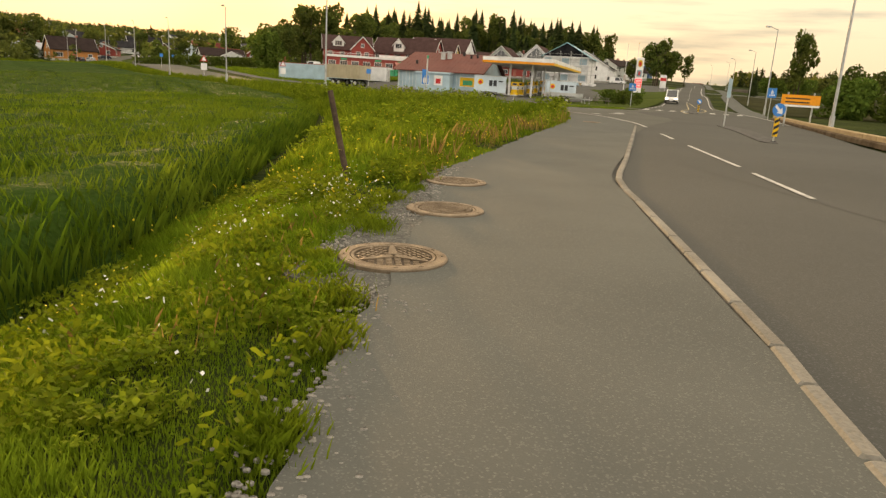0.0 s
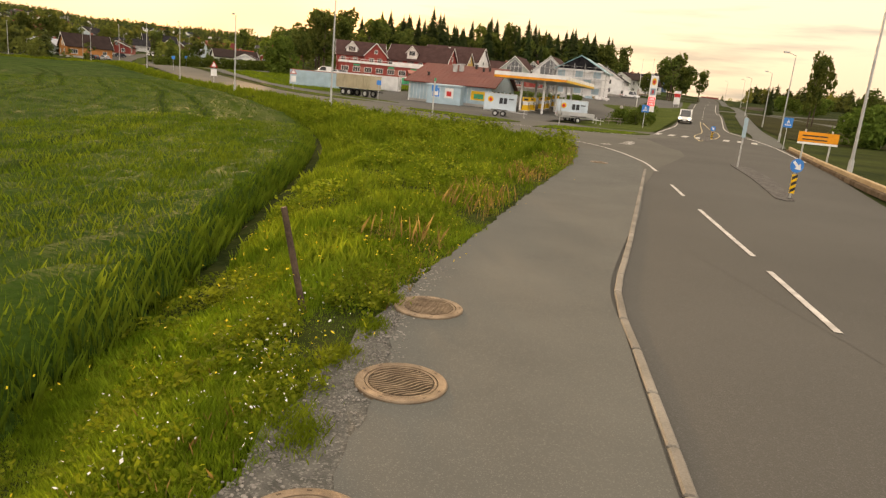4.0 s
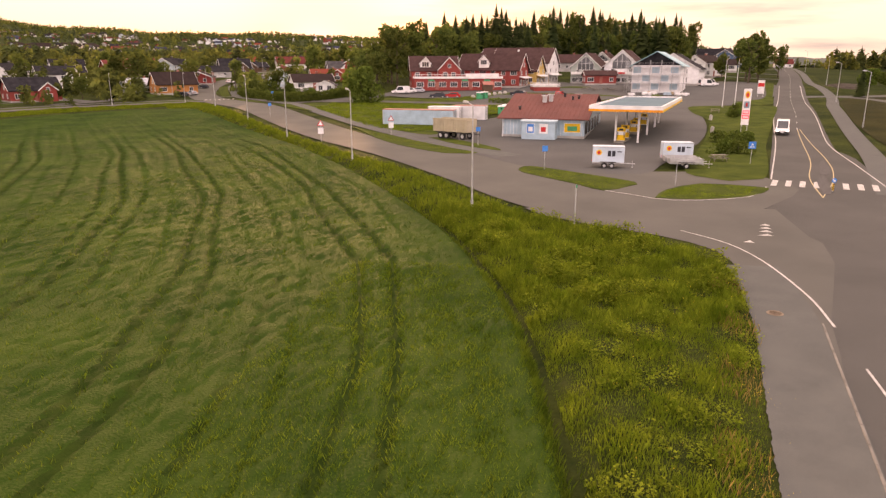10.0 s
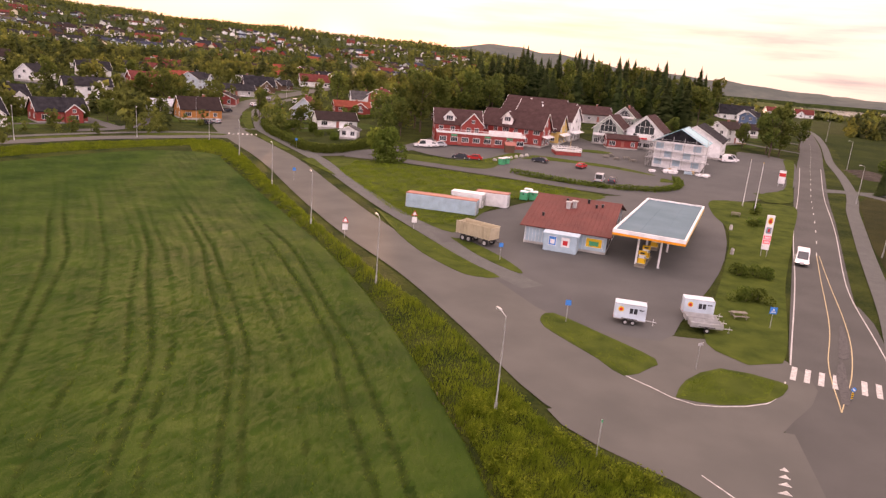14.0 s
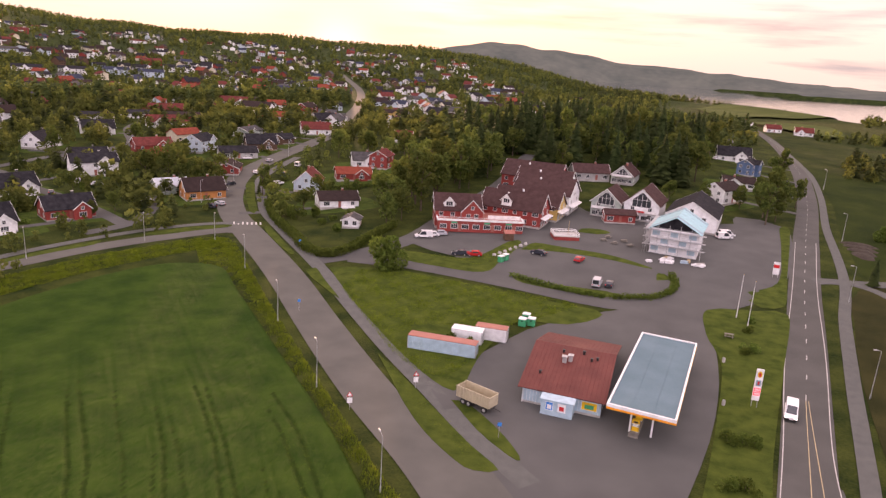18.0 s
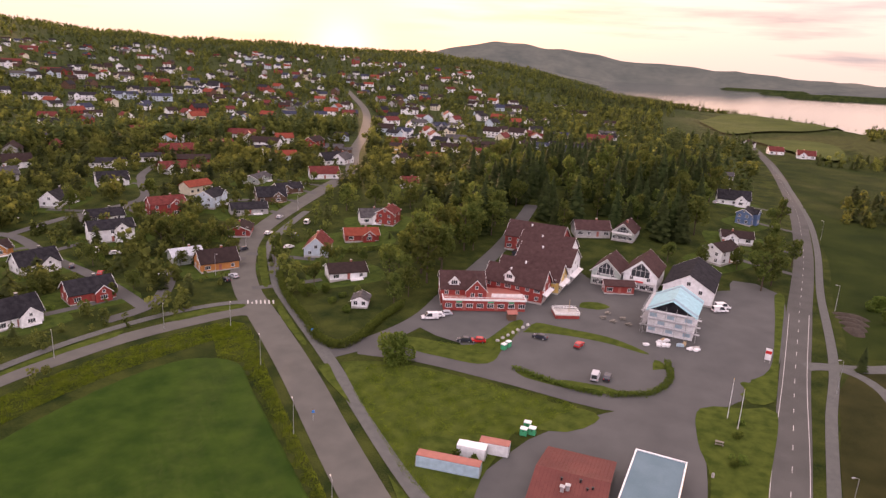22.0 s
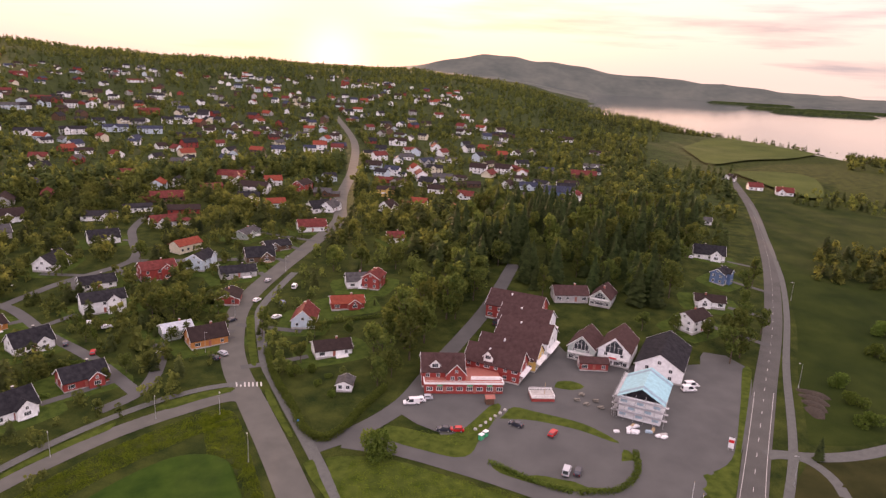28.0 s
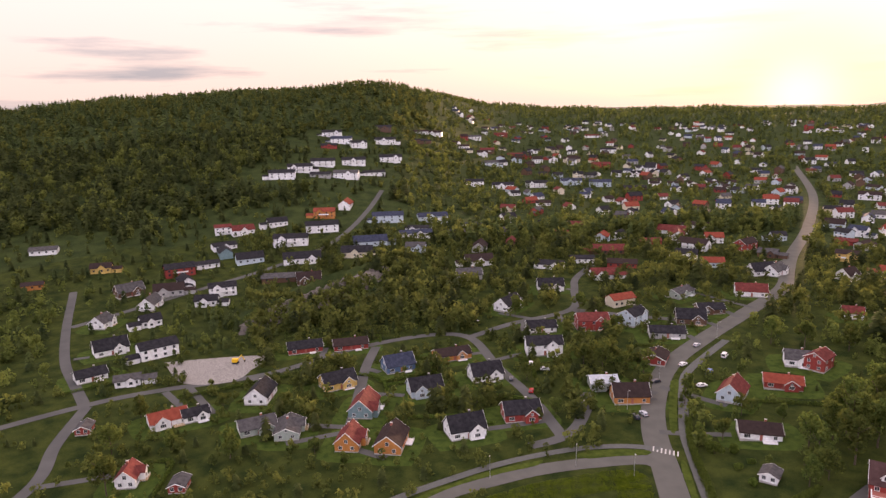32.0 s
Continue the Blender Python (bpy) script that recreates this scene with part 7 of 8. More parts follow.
def woods(name, label, spots, kinds, heights, g, plain=False, gardens=1.0):
    """Many trees as one object: spots (n, 2); kinds: the share of spruces."""
    vs, fs, vb, fb, n, nb = [], [], [], [], 0, 0
    near_s = [spruce_tufts(1.0, 0.22, 5 if plain else 8, 5 if plain else 6, g) for _ in range(6)]
    near_b = [leaf_clumps(1.0, 0.34, 34 if plain else 72, 0.15 if plain else 0.1, g, 6, 0.08) for _ in range(6)]
    z = land(spots[:, 0], spots[:, 1]) + ground_bumps(spots[:, 0], spots[:, 1])
    homes = np.array([(a, b) for a, b, r in KEEP if r > 6])
    for (x, y), zz in zip(spots, z):
        h = g.uniform(*heights)
        # gardens have fewer and lower trees than the woods
        gap_home = math.sqrt(((homes - (x, y)) ** 2).sum(1).min())
        if gap_home < 30 * gardens:
            if g.random() < 0.25 * gardens:
                continue
            h *= 0.45 / max(1, gardens) + 0.5 * gap_home / 30 / max(1, gardens)
        c, s = math.cos(x * 7), math.sin(x * 7)
        sp = g.random() < kinds
        v, f = (near_s if sp else near_b)[g.integers(0, 6)]
        k = h * (1.0 if sp else 0.8)
        q = np.stack([(v[:, 0] * c - v[:, 1] * s) * k + x, (v[:, 0] * s + v[:, 1] * c) * k + y, v[:, 2] * k + zz - 0.05 * h], -1)
        if sp:
            vs.append(q)
            fs.append(f + n)
            n += len(q)
        else:
            vb.append(q)
            fb.append(f + nb)
            nb += len(q)
    t = thing(name, Matrix(), label, "wood", kind="stuff")
    if n:
        tagged(part("spruces", fast_mesh("spruces", np.concatenate(vs), np.concatenate(fs), WOOD_SPRUCE), None, t), kind="stuff")
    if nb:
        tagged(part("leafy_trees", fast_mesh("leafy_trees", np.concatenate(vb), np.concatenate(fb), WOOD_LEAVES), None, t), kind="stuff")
    return t


def scatter(n, bearing, reach, g, keep=True, road=8.0, test=None):
    out = []
    tries = 0
    while len(out) < n and tries < n * 12:
        tries += 1
        th, r = math.radians(g.uniform(*bearing)), math.sqrt(g.uniform(reach[0] ** 2, reach[1] ** 2))
        x, y = r * math.sin(th), r * math.cos(th)
        if test and not test(x, y):
            continue
        if not keep or clear(x, y, road, 0.8):
            out.append((x, y))
    return np.array(out)


g2 = np.random.default_rng(21)
# more dwellings, farther up the slopes
far_spots = []
for bearing, reach, n in (((-42, -4), (560, 1050), 230), ((-46, -8), (1050, 1750), 230), ((-14, 2), (520, 760), 40), ((-38, -20), (370, 560), 26)):
    for x, y in scatter(n, bearing, reach, g2, True, 14):
        if all((x - a) ** 2 + (y - b) ** 2 > 330 for a, b in far_spots):
            far_spots.append((x, y))
gf2 = random.Random(8)


FAR_WINDOW = mesh_of("far_window", block(1.3, 0.06, 1.25), WINDOW)


def far_house(x, y, turn, wall, roof, L, D, e, steep):
    own = random.Random(int(x * 13 + y * 29))
    r = e + D * steep
    KEEP.append((x, y, max(9, L * 0.6)))
    t = thing("house", at(x, y, turn, float(ground_bumps(np.array(x), np.array(y)))), f"distant {WALL_WORD[wall]} house with a {ROOF_WORD[roof]}", "house", "distant houses")
    part("wall", gable_walls(L, D, e, r, -2.0), WALLS[wall], t)
    part("roof", gable_roof(L, D, e, r, 0.6), ROOFS[roof], t)
    rows = (1.0, 3.6) if e > 4.5 else (1.0,)
    s = -1 if math.cos(math.radians(turn)) * y - math.sin(math.radians(turn)) * x > 0 else 1
    count = 3 if L < 14 else 4
    for z in rows:
        for k in range(count):
            part("window", FAR_WINDOW, None, t, m=pose(-L / 2 + L * (k + 0.5) / count, s * (D / 2 + 0.02), z))
    if own.random() < 0.6 and L > 9:
        # a gabled bay towards the valley
        wide, deep = min(L * 0.36, 5.5), D / 2 + own.uniform(0.8, 2.0)
        top = min(r - 0.15, e + wide * 0.45)
        bay = part("gable_bay", gable_walls(deep, wide, e, top, -2.0), WALLS[wall], t, m=pose(L * own.uniform(-0.28, 0.28), s * deep / 2, 0, 0, 0, 90 * s))
        part("bay_roof", gable_roof(deep, wide, e, top, 0.4, 0.16), ROOFS[roof], bay)
        part("bay_window", FAR_WINDOW, None, bay, m=pose(deep / 2 + 0.02, 0, rows[-1], 0, 0, 90))
    if own.random() < 0.45:
        # a low garage at one end
        end = own.choice((-1, 1))
        shed = part("garage", gable_walls(6.0, 6.5, 2.3, 3.6, -2.0), WALLS[wall], t, m=pose(end * (L / 2 + 3.6), s * 1.2, 0))
        part("garage_roof", gable_roof(6.0, 6.5, 2.3, 3.6, 0.4, 0.16), ROOFS[roof], shed)
    if e > 4.5 and own.random() < 0.6:
        part("balcony", join(block(L * 0.5, 1.6, 0.18, 0, s * (D / 2 + 0.8), 2.6), block(L * 0.5, 0.08, 0.9, 0, s * (D / 2 + 1.55), 2.75)), TRIM, t)


# dwellings on the slope, row by row
far_house(-622, 356, 53, "white", "black", 26.0, 10.5, 5.6, 0.26)
far_house(-633, 384, 60, "white", "black", 26.0, 10.5, 5.6, 0.26)
far_house(-643, 420, 53, "white", "black", 26.0, 10.5, 5.6, 0.26)
far_house(-634, 455, 57, "white", "black", 26.0, 10.5, 5.6, 0.26)
far_house(-629, 505, 54, "white", "black", 26.0, 10.5, 5.6, 0.26)
far_house(-609, 394, 45, "grey", "black", 21.3, 10.5, 2.9, 0.2)
far_house(-594, 416, 41, "white", "grey", 26.0, 10.5, 5.6, 0.26)
far_house(-591, 450, 62, "white", "black", 23.3, 10.5, 2.9, 0.2)
far_house(-747, 505, 49, "white", "black", 24.8, 10.5, 5.6, 0.26)
far_house(-718, 499, 47, "white", "navy", 26.0, 10.5, 5.6, 0.26)
far_house(-695, 508, 67, "white", "black", 19.7, 10.5, 5.6, 0.26)
far_house(-705, 471, 55, "red", "black", 19.2, 10.5, 2.9, 0.2)
far_house(-698, 553, 61, "white", "black", 26.0, 10.5, 5.6, 0.26)
far_house(-752, 593, 51, "brown", "black", 23.4, 10.5, 5.6, 0.26)
far_house(-775, 681, 52, "white", "brown", 26.0, 10.5, 2.9, 0.2)
far_house(-797, 731, 37, "white", "brown", 26.0, 10.5, 5.6, 0.26)
far_house(-721, 628, 52, "brown", "black", 26.0, 10.5, 2.9, 0.2)
far_house(-859, 885, 54, "white", "grey", 26.0, 10.5, 5.6, 0.26)
far_house(-916, 1022, 42, "red", "maroon", 26.0, 10.5, 5.6, 0.26)
far_house(-751, 752, 51, "cream", "black", 26.0, 10.5, 2.9, 0.2)
far_house(-775, 830, 48, "brown", "maroon", 22.5, 10.5, 5.6, 0.26)
far_house(-945, 1138, 27, "white", "brown", 26.0, 10.5, 2.9, 0.2)
far_house(-730, 868, 47, "red", "brown", 26.0, 10.5, 5.6, 0.26)
far_house(-680, 732, 45, "paleblue", "grey", 26.0, 10.5, 5.6, 0.26)
far_house(-762, 886, 35, "red", "maroon", 26.0, 10.5, 2.9, 0.2)
far_house(-766, 943, 26, "white", "black", 26.0, 10.5, 5.6, 0.26)
far_house(-573, 588, 54, "white", "black", 21.9, 10.5, 5.6, 0.26)
far_house(-553, 618, 41, "white", "black", 26.0, 10.5, 5.6, 0.26)
far_house(-537, 663, 45, "white", "black", 26.0, 10.5, 5.6, 0.26)
far_house(-516, 706, 46, "paleblue", "navy", 26.0, 10.5, 5.6, 0.26)
far_house(-480, 717, 39, "paleblue", "navy", 26.0, 10.5, 5.6, 0.26)
far_house(-433, 719, 43, "brown", "black", 26.0, 10.5, 2.9, 0.2)
far_house(-638, 876, 33, "cream", "brown", 26.0, 10.5, 5.6, 0.26)
far_house(-565, 846, 42, "red", "maroon", 26.0, 10.5, 5.6, 0.26)
far_house(-655, 1004, 31, "white", "black", 26.0, 10.5, 5.6, 0.26)
far_house(-793, 1155, 46, "white", "maroon", 26.0, 10.5, 2.9, 0.2)
far_house(-500, 858, 41, "white", "black", 26.0, 10.5, 5.6, 0.26)
far_house(-513, 356, 134, "white", "redtile", 20.6, 10.5, 3.6, 0.36)
far_house(-500, 324, 49, "orange", "redtile", 17.7, 9.7, 5.6, 0.26)
far_house(-507, 281, 74, "white", "black", 16.1, 8.8, 3.6, 0.36)
far_house(-470, 301, 60, "white", "black", 26.0, 10.5, 5.6, 0.26)
far_house(-459, 265, 54, "white", "black", 26.0, 10.5, 5.6, 0.26)
far_house(-420, 250, 59, "white", "black", 26.0, 10.5, 3.6, 0.36)
far_house(-401, 285, 50, "cream", "black", 22.3, 10.5, 3.6, 0.36)
far_house(-456, 359, 54, "paleblue", "navy", 26.0, 10.5, 5.6, 0.26)
far_house(-443, 399, 59, "paleblue", "navy", 26.0, 10.5, 5.6, 0.26)
far_house(-415, 308, 58, "paleblue", "navy", 25.2, 10.5, 3.6, 0.36)
far_house(-411, 351, 59, "white", "navy", 26.0, 10.5, 2.9, 0.2)
far_house(-401, 383, 60, "white", "grey", 19.7, 10.5, 2.9, 0.2)
far_house(-415, 419, 49, "white", "navy", 21.8, 10.5, 2.9, 0.2)
far_house(-380, 324, 39, "paleblue", "grey", 14.4, 7.9, 3.6, 0.36)
far_house(-512, 252, 76, "white", "maroon", 17.5, 9.6, 3.6, 0.36)
far_house(-524, 241, 67, "white", "maroon", 12.9, 7.5, 5.6, 0.26)
far_house(-475, 218, 161, "teal", "black", 16.8, 9.2, 3.6, 0.36)
far_house(-449, 224, 72, "paleblue", "black", 18.8, 10.3, 3.6, 0.36)
far_house(-353, 365, 127, "grey", "brown", 18.9, 10.4, 3.6, 0.36)
far_house(-325, 334, 54, "white", "brown", 19.0, 10.5, 3.6, 0.36)
far_house(-281, 358, 26, "white", "black", 19.2, 10.5, 2.9, 0.2)
far_house(-273, 384, 43, "white", "black", 16.5, 9.1, 2.9, 0.2)
far_house(-346, 394, 128, "brown", "maroon", 13.3, 7.5, 3.6, 0.36)
far_house(-397, 220, 55, "brown", "grey", 26.0, 10.5, 2.9, 0.2)
far_house(-458, 176, 76, "red", "black", 19.3, 10.5, 5.6, 0.26)
far_house(-434, 170, 168, "white", "black", 16.3, 8.9, 3.6, 0.36)
far_house(-400, 179, 68, "white", "black", 16.3, 9.0, 5.6, 0.26)
far_house(-388, 163, 54, "white", "black", 12.9, 7.5, 3.6, 0.36)
far_house(-424, 155, 65, "grey", "brown", 17.8, 9.8, 3.6, 0.36)
far_house(-377, 125, 85, "white", "black", 10.6, 7.5, 3.6, 0.36)
far_house(-328, 110, 85, "white", "black", 17.5, 9.6, 5.6, 0.26)
far_house(-302, 87, 68, "white", "grey", 10.3, 7.5, 2.9, 0.2)
far_house(-500, 139, 62, "yellow", "brown", 13.3, 7.5, 3.6, 0.36)
far_house(-570, 121, 64, "white", "grey", 18.5, 10.2, 2.9, 0.2)
far_house(-494, 95, 70, "orange", "brown", 12.4, 7.5, 2.9, 0.2)
far_house(-245, 391, 29, "red", "brown", 19.0, 10.5, 2.9, 0.2)
far_house(-264, 503, 120, "white", "maroon", 20.0, 10.5, 3.6, 0.36)
far_house(-270, 555, 13, "white", "brown", 19.5, 10.5, 2.9, 0.2)
far_house(-269, 469, 40, "red", "maroon", 15.8, 8.7, 2.9, 0.2)
far_house(-225, 442, 21, "white", "black", 14.3, 7.9, 3.6, 0.36)
far_house(-200, 429, 36, "paleblue", "redtile", 13.5, 7.5, 3.6, 0.36)
far_house(-48, 628, 3, "white", "brown", 17.8, 9.8, 2.9, 0.2)
far_house(-36, 584, 3, "paleblue", "navy", 14.6, 8.0, 3.6, 0.36)
far_house(-30, 531, 5, "paleblue", "grey", 13.3, 7.5, 3.6, 0.36)
far_house(-11, 569, 4, "blue", "navy", 21.7, 10.5, 3.6, 0.36)
far_house(12, 679, -1, "brown", "maroon", 25.5, 10.5, 3.6, 0.36)
far_house(25, 754, 4, "white", "grey", 22.1, 10.5, 2.9, 0.2)
far_house(-8, 1053, -7, "white", "brown", 22.2, 10.5, 3.6, 0.36)
far_house(-3, 621, 13, "grey", "brown", 18.4, 10.1, 2.9, 0.2)
far_house(-62, 689, 5, "red", "maroon", 16.0, 8.8, 2.9, 0.2)
far_house(-47, 832, 94, "white", "black", 23.3, 10.5, 3.6, 0.36)
far_house(-99, 976, 3, "brown", "black", 25.8, 10.5, 2.9, 0.2)
far_house(-141, 1138, 99, "white", "black", 24.4, 10.5, 3.6, 0.36)
far_house(-151, 961, 12, "white", "brown", 20.8, 10.5, 3.6, 0.36)
far_house(-44, 1184, -11, "white", "black", 25.0, 10.5, 2.9, 0.2)
far_house(36, 890, 1, "grey", "brown", 25.9, 10.5, 2.9, 0.2)
far_house(-112, 587, 9, "white", "grey", 17.0, 9.3, 3.6, 0.36)
far_house(-107, 531, 6, "white", "brown", 12.7, 7.5, 3.6, 0.36)
far_house(-80, 456, 106, "white", "redtile", 12.5, 7.5, 3.6, 0.36)
far_house(-108, 472, -0, "white", "redtile", 11.4, 7.5, 3.6, 0.36)
far_house(-85, 572, 21, "brown", "brown", 16.4, 9.0, 2.9, 0.2)
far_house(-99, 600, 2, "grey", "brown", 14.2, 7.8, 2.9, 0.2)
far_house(-170, 695, 12, "white", "grey", 14.2, 7.8, 3.6, 0.36)
far_house(-129, 702, 5, "white", "grey", 23.7, 10.5, 2.9, 0.2)
far_house(-206, 798, 10, "white", "brown", 20.3, 10.5, 5.6, 0.26)
far_house(-140, 501, 10, "yellow", "brown", 13.9, 7.7, 5.6, 0.26)
far_house(-158, 560, 11, "red", "maroon", 14.5, 8.0, 2.9, 0.2)
far_house(-491, 225, 80, "white", "black", 17.4, 10, 2.9, 0.2)
far_house(-462, 196, 78, "white", "black", 18.7, 10, 2.8, 0.16)
far_house(-423, 365, 39, "white", "black", 20.9, 10, 2.6, 0.16)
far_house(-276, 519, 13, "white", "maroon", 24, 10, 3.2, 0.36)
far_house(-235, 473, 1, "white", "brown", 21.6, 10, 5.0, 0.32)
far_house(-235, 505, 35, "white", "redtile", 13.3, 8.0, 4.6, 0.4)
far_house(-238, 358, 48, "white", "maroon", 16.3, 9.8, 3.2, 0.32)
far_house(-275, 420, 43, "brown", "maroon", 22.3, 10, 3.0, 0.36)
# terraced rows and larger blocks on the slope
for ax, ay, bx, by, n, L, D, e, roof in ((-760, 760, -640, 880, 7, 16, 11, 6.5, "brown"), (-560, 740, -470, 830, 6, 13, 9, 5.2, "black"), (-430, 760, -360, 820, 5, 12, 9, 3.4, "brown")):
    turn = math.degrees(math.atan2(by - ay, bx - ax))
    for k in range(n):
        u = k / (n - 1)
        far_house(ax + (bx - ax) * u + gf2.uniform(-2, 2), ay + (by - ay) * u + gf2.uniform(-2, 2), turn + gf2.uniform(-5, 5) + (90 if k % 3 == 2 else 0), gf2.choice(("white", "white", "white", "paleblue", "cream")), roof, L, D, e, gf2.uniform(0.2, 0.38))
beyond = {}
for x, y in far_spots:
    if any((x - a) ** 2 + (y - b) ** 2 < (r + 9) ** 2 for a, b, r in KEEP):
        continue
    look_of = (gf2.choice(("white", "white", "white", "white", "white", "paleblue", "cream", "red", "brown", "grey")), gf2.choice(("black", "navy", "brown", "maroon", "black", "brown", "black", "black", "navy", "grey", "maroon", "redtile")))
    size = gf2.uniform(10.5, 16), gf2.uniform(8, 10.5), gf2.choice((3.0, 4.0, 5.6)), gf2.uniform(0.26, 0.4)
    turn = gf2.uniform(-30, 120)
    if math.hypot(x, y) < 690:
        far_house(x, y, turn, *look_of, *size)
    else:
        L, D, e, steep = size
        m = at(x, y, turn, float(ground_bumps(np.array(x), np.array(y))))
        beyond.setdefault(("wall", look_of[0]), []).append(shifted(gable_walls(L, D, e, e + D * steep, -2.0), m))
        toward = -1 if math.cos(math.radians(turn)) * y - math.sin(math.radians(turn)) * x > 0 else 1
        beyond.setdefault(("window", "glass"), []).extend(shifted(block(1.4, 0.06, 1.3, -L / 3 + L / 3 * k, toward * (D / 2 + 0.02), z), m) for k in range(3) for z in ((1.0, 3.7) if e > 5 else (1.0,)))
        beyond.setdefault(("roof", look_of[1]), []).append(shifted(gable_roof(L, D, e, e + D * steep, 0.5), m))
        KEEP.append((x, y, 9))
upper = thing("distant_village", Matrix(), "distant houses scattered over the upper slopes", "village", kind="stuff")
for (piece, colour), some in beyond.items():
    tagged(part(piece, join(*some), WINDOW if piece == "window" else (WALLS if piece == "wall" else ROOFS)[colour], upper), kind="stuff")
band = np.array([(-405 + 190 * u + g2.uniform(-30, 30), 372 + 262 * u + g2.uniform(-30, 30)) for u in g2.random(800)])
woods("belt_wood", "tall belt of leafy trees below the terraces", np.array([p for p in band if clear(*p, 9, 1.0)]), 0.25, (11, 18), g2, False, 0)
woods("wooded_hillside", "dark mixed forest covering the near hillside", scatter(3000, (-104, -50), (470, 900), g2, True, 9), 0.6, (11, 20), g2, False, 1.8)
woods("wooded_hilltop", "dark mixed forest over the crest of the hill", scatter(4600, (-104, -48), (900, 1480), g2, True, 9), 0.6, (11, 20), g2, True)
woods("wooded_slope", "trees between the gardens of the village", scatter(1900, (-64, -9), (228, 560), g2, True, 8, lambda x, y: (x < -62 or y > 300) and not (-140 < x < -58 and y < 335)), 0.2, (8, 17), g2)
woods("village_wood", "trees among the houses up the valley", scatter(3600, (-50, 6), (560, 1150), g2, True, 9), 0.35, (8, 15), g2, True)
woods("far_wood", "distant wooded ridge", scatter(6800, (-50, 7), (1150, 2600), g2, True, 12), 0.5, (10, 18), g2, True)


def open_meadow(x, y):
    return not (150 < x < 300 + 0.35 * (y - 800) and 640 < y < 1320)


woods("shore_wood", "belt of trees before the lake", np.concatenate([scatter(1100, (9, 40), (1000, 1420), g2, True, 10, open_meadow), scatter(800, (-2, 11), (1300, 1900), g2, True, 10, open_meadow)]), 0.6, (9, 17), g2, True)
woods("roadside_wood", "trees beyond the pasture", scatter(420, (-6, 13), (430, 800), g2, True, 9), 0.6, (9, 16), g2)
woods("pasture_wood", "dark belt of trees beyond the pasture", scatter(230, (19, 42), (390, 470), g2, True, 9), 0.4, (7, 13), g2)
woods("hedgerow", "belt of bushes and trees between the fields", scatter(260, (17, 42), (640, 720), g2, True, 10), 0.3, (5, 10), g2)
woods("upper_wood", "tall trees behind the shopping street", scatter(110, (-12, -6), (330, 460), g2, True, 8), 0.45, (12, 20), g2)
def off_field(x, y):
    return (x < -122 or y > 200) and low_side(np.array(x), np.array(y)) < -14


woods("garden_shrubs", "garden trees and shrubs between the houses", np.concatenate([scatter(620, (-78, -28), (180, 340), g2, True, 6, off_field), scatter(200, (-95, -62), (190, 330), g2, True, 6, off_field)]), 0.08, (2.5, 9.5), g2)
woods("garden_trees", "loose garden trees between the road and the wood", scatter(95, (-31, -10), (215, 352), g2, True, 6, lambda x, y: -142 < x < -58), 0.1, (4, 12), g2)
woods("rock_wood", "trees on the rocky knoll", scatter(420, (-70, -45), (330, 420), g2, True, 7), 0.3, (6, 12), g2, False, 1.4)
woods("left_wood", "trees by the lanes below the hill", scatter(330, (-95, -66), (300, 520), g2, True, 7), 0.4, (7, 13), g2)


def hedge(points, w, h, label):
    line = smooth_line(points, 0.8)
    t = thing("hedge", Matrix(), label, "hedge", kind="stuff")
    g3 = np.random.default_rng(len(points) + int(h * 10))
    p = np.repeat(np.array([(q.x, q.y) for q in line]), int(34 * w * h) + 8, 0)
    p = p + g3.uniform(-w / 2, w / 2, p.shape)
    z = land(p[:, 0], p[:, 1]) + g3.uniform(0.05, h, len(p))
    p = np.column_stack([p, z])
    a, b = g3.normal(0, 0.16, (len(p), 3)), g3.normal(0, 0.16, (len(p), 3))
    v = np.stack([p - a, p + b, p + a], 1).reshape(-1, 3)
    tagged(part("leaves", fast_mesh("leaves", v, np.arange(len(v)).reshape(-1, 3), HEDGE), None, t), kind="stuff")


hedge([(-110, 218.5), (-98, 198.5), (-84, 180), (-75, 167.8), (-68, 164.5), (-64, 172), (-62.5, 183), (-59, 197)], 2.0, 2.3, "dense trimmed green hedge round the garden")
hedge([(-20, 165), (-6, 158.5), (2, 157)], 1.6, 1.1, "low rough hedge along the car park")
hedge([(4, 157), (14, 161), (19.5, 170), (20, 180)], 1.8, 1.2, "low rough hedge along the car park")
for x, y, turn, L, D, small in HOMES:
    if not small and 175 < math.hypot(x, y) < 330 and x < -90 and (int(x * 3 + y * 5) % 3):
        c, q = math.cos(math.radians(turn)), math.sin(math.radians(turn))
        way = -1 if int(x + y) % 2 else 1
        line = [(x + c * a - q * b, y + q * a + c * b) for a, b in ((-L / 2 - 6, way * (D / 2 + 7)), (0, way * (D / 2 + 7.6)), (L / 2 + 6.5, way * (D / 2 + 7)), (L / 2 + 7, way * D / 4))]
        if all(clear(*p, 4.5, 0.6) for p in line):
            hedge(line, 1.1, 1.3, "clipped garden hedge along a lawn")
for pts in ([(-240, 158), (-226, 166), (-212, 160)], [(-222, 190), (-205, 184), (-196, 176)], [(-186, 150), (-172, 164), (-160, 168)], [(-176, 186), (-166, 192), (-158, 194)], [(-270, 96), (-262, 120), (-256, 140)], [(-240, 176), (-232, 192), (-218, 196)], [(-100, 246), (-88, 252), (-76, 258)], [(-196, 226), (-184, 220), (-176, 212)]):
    hedge(pts, 1.2, 1.4, "clipped garden hedge")


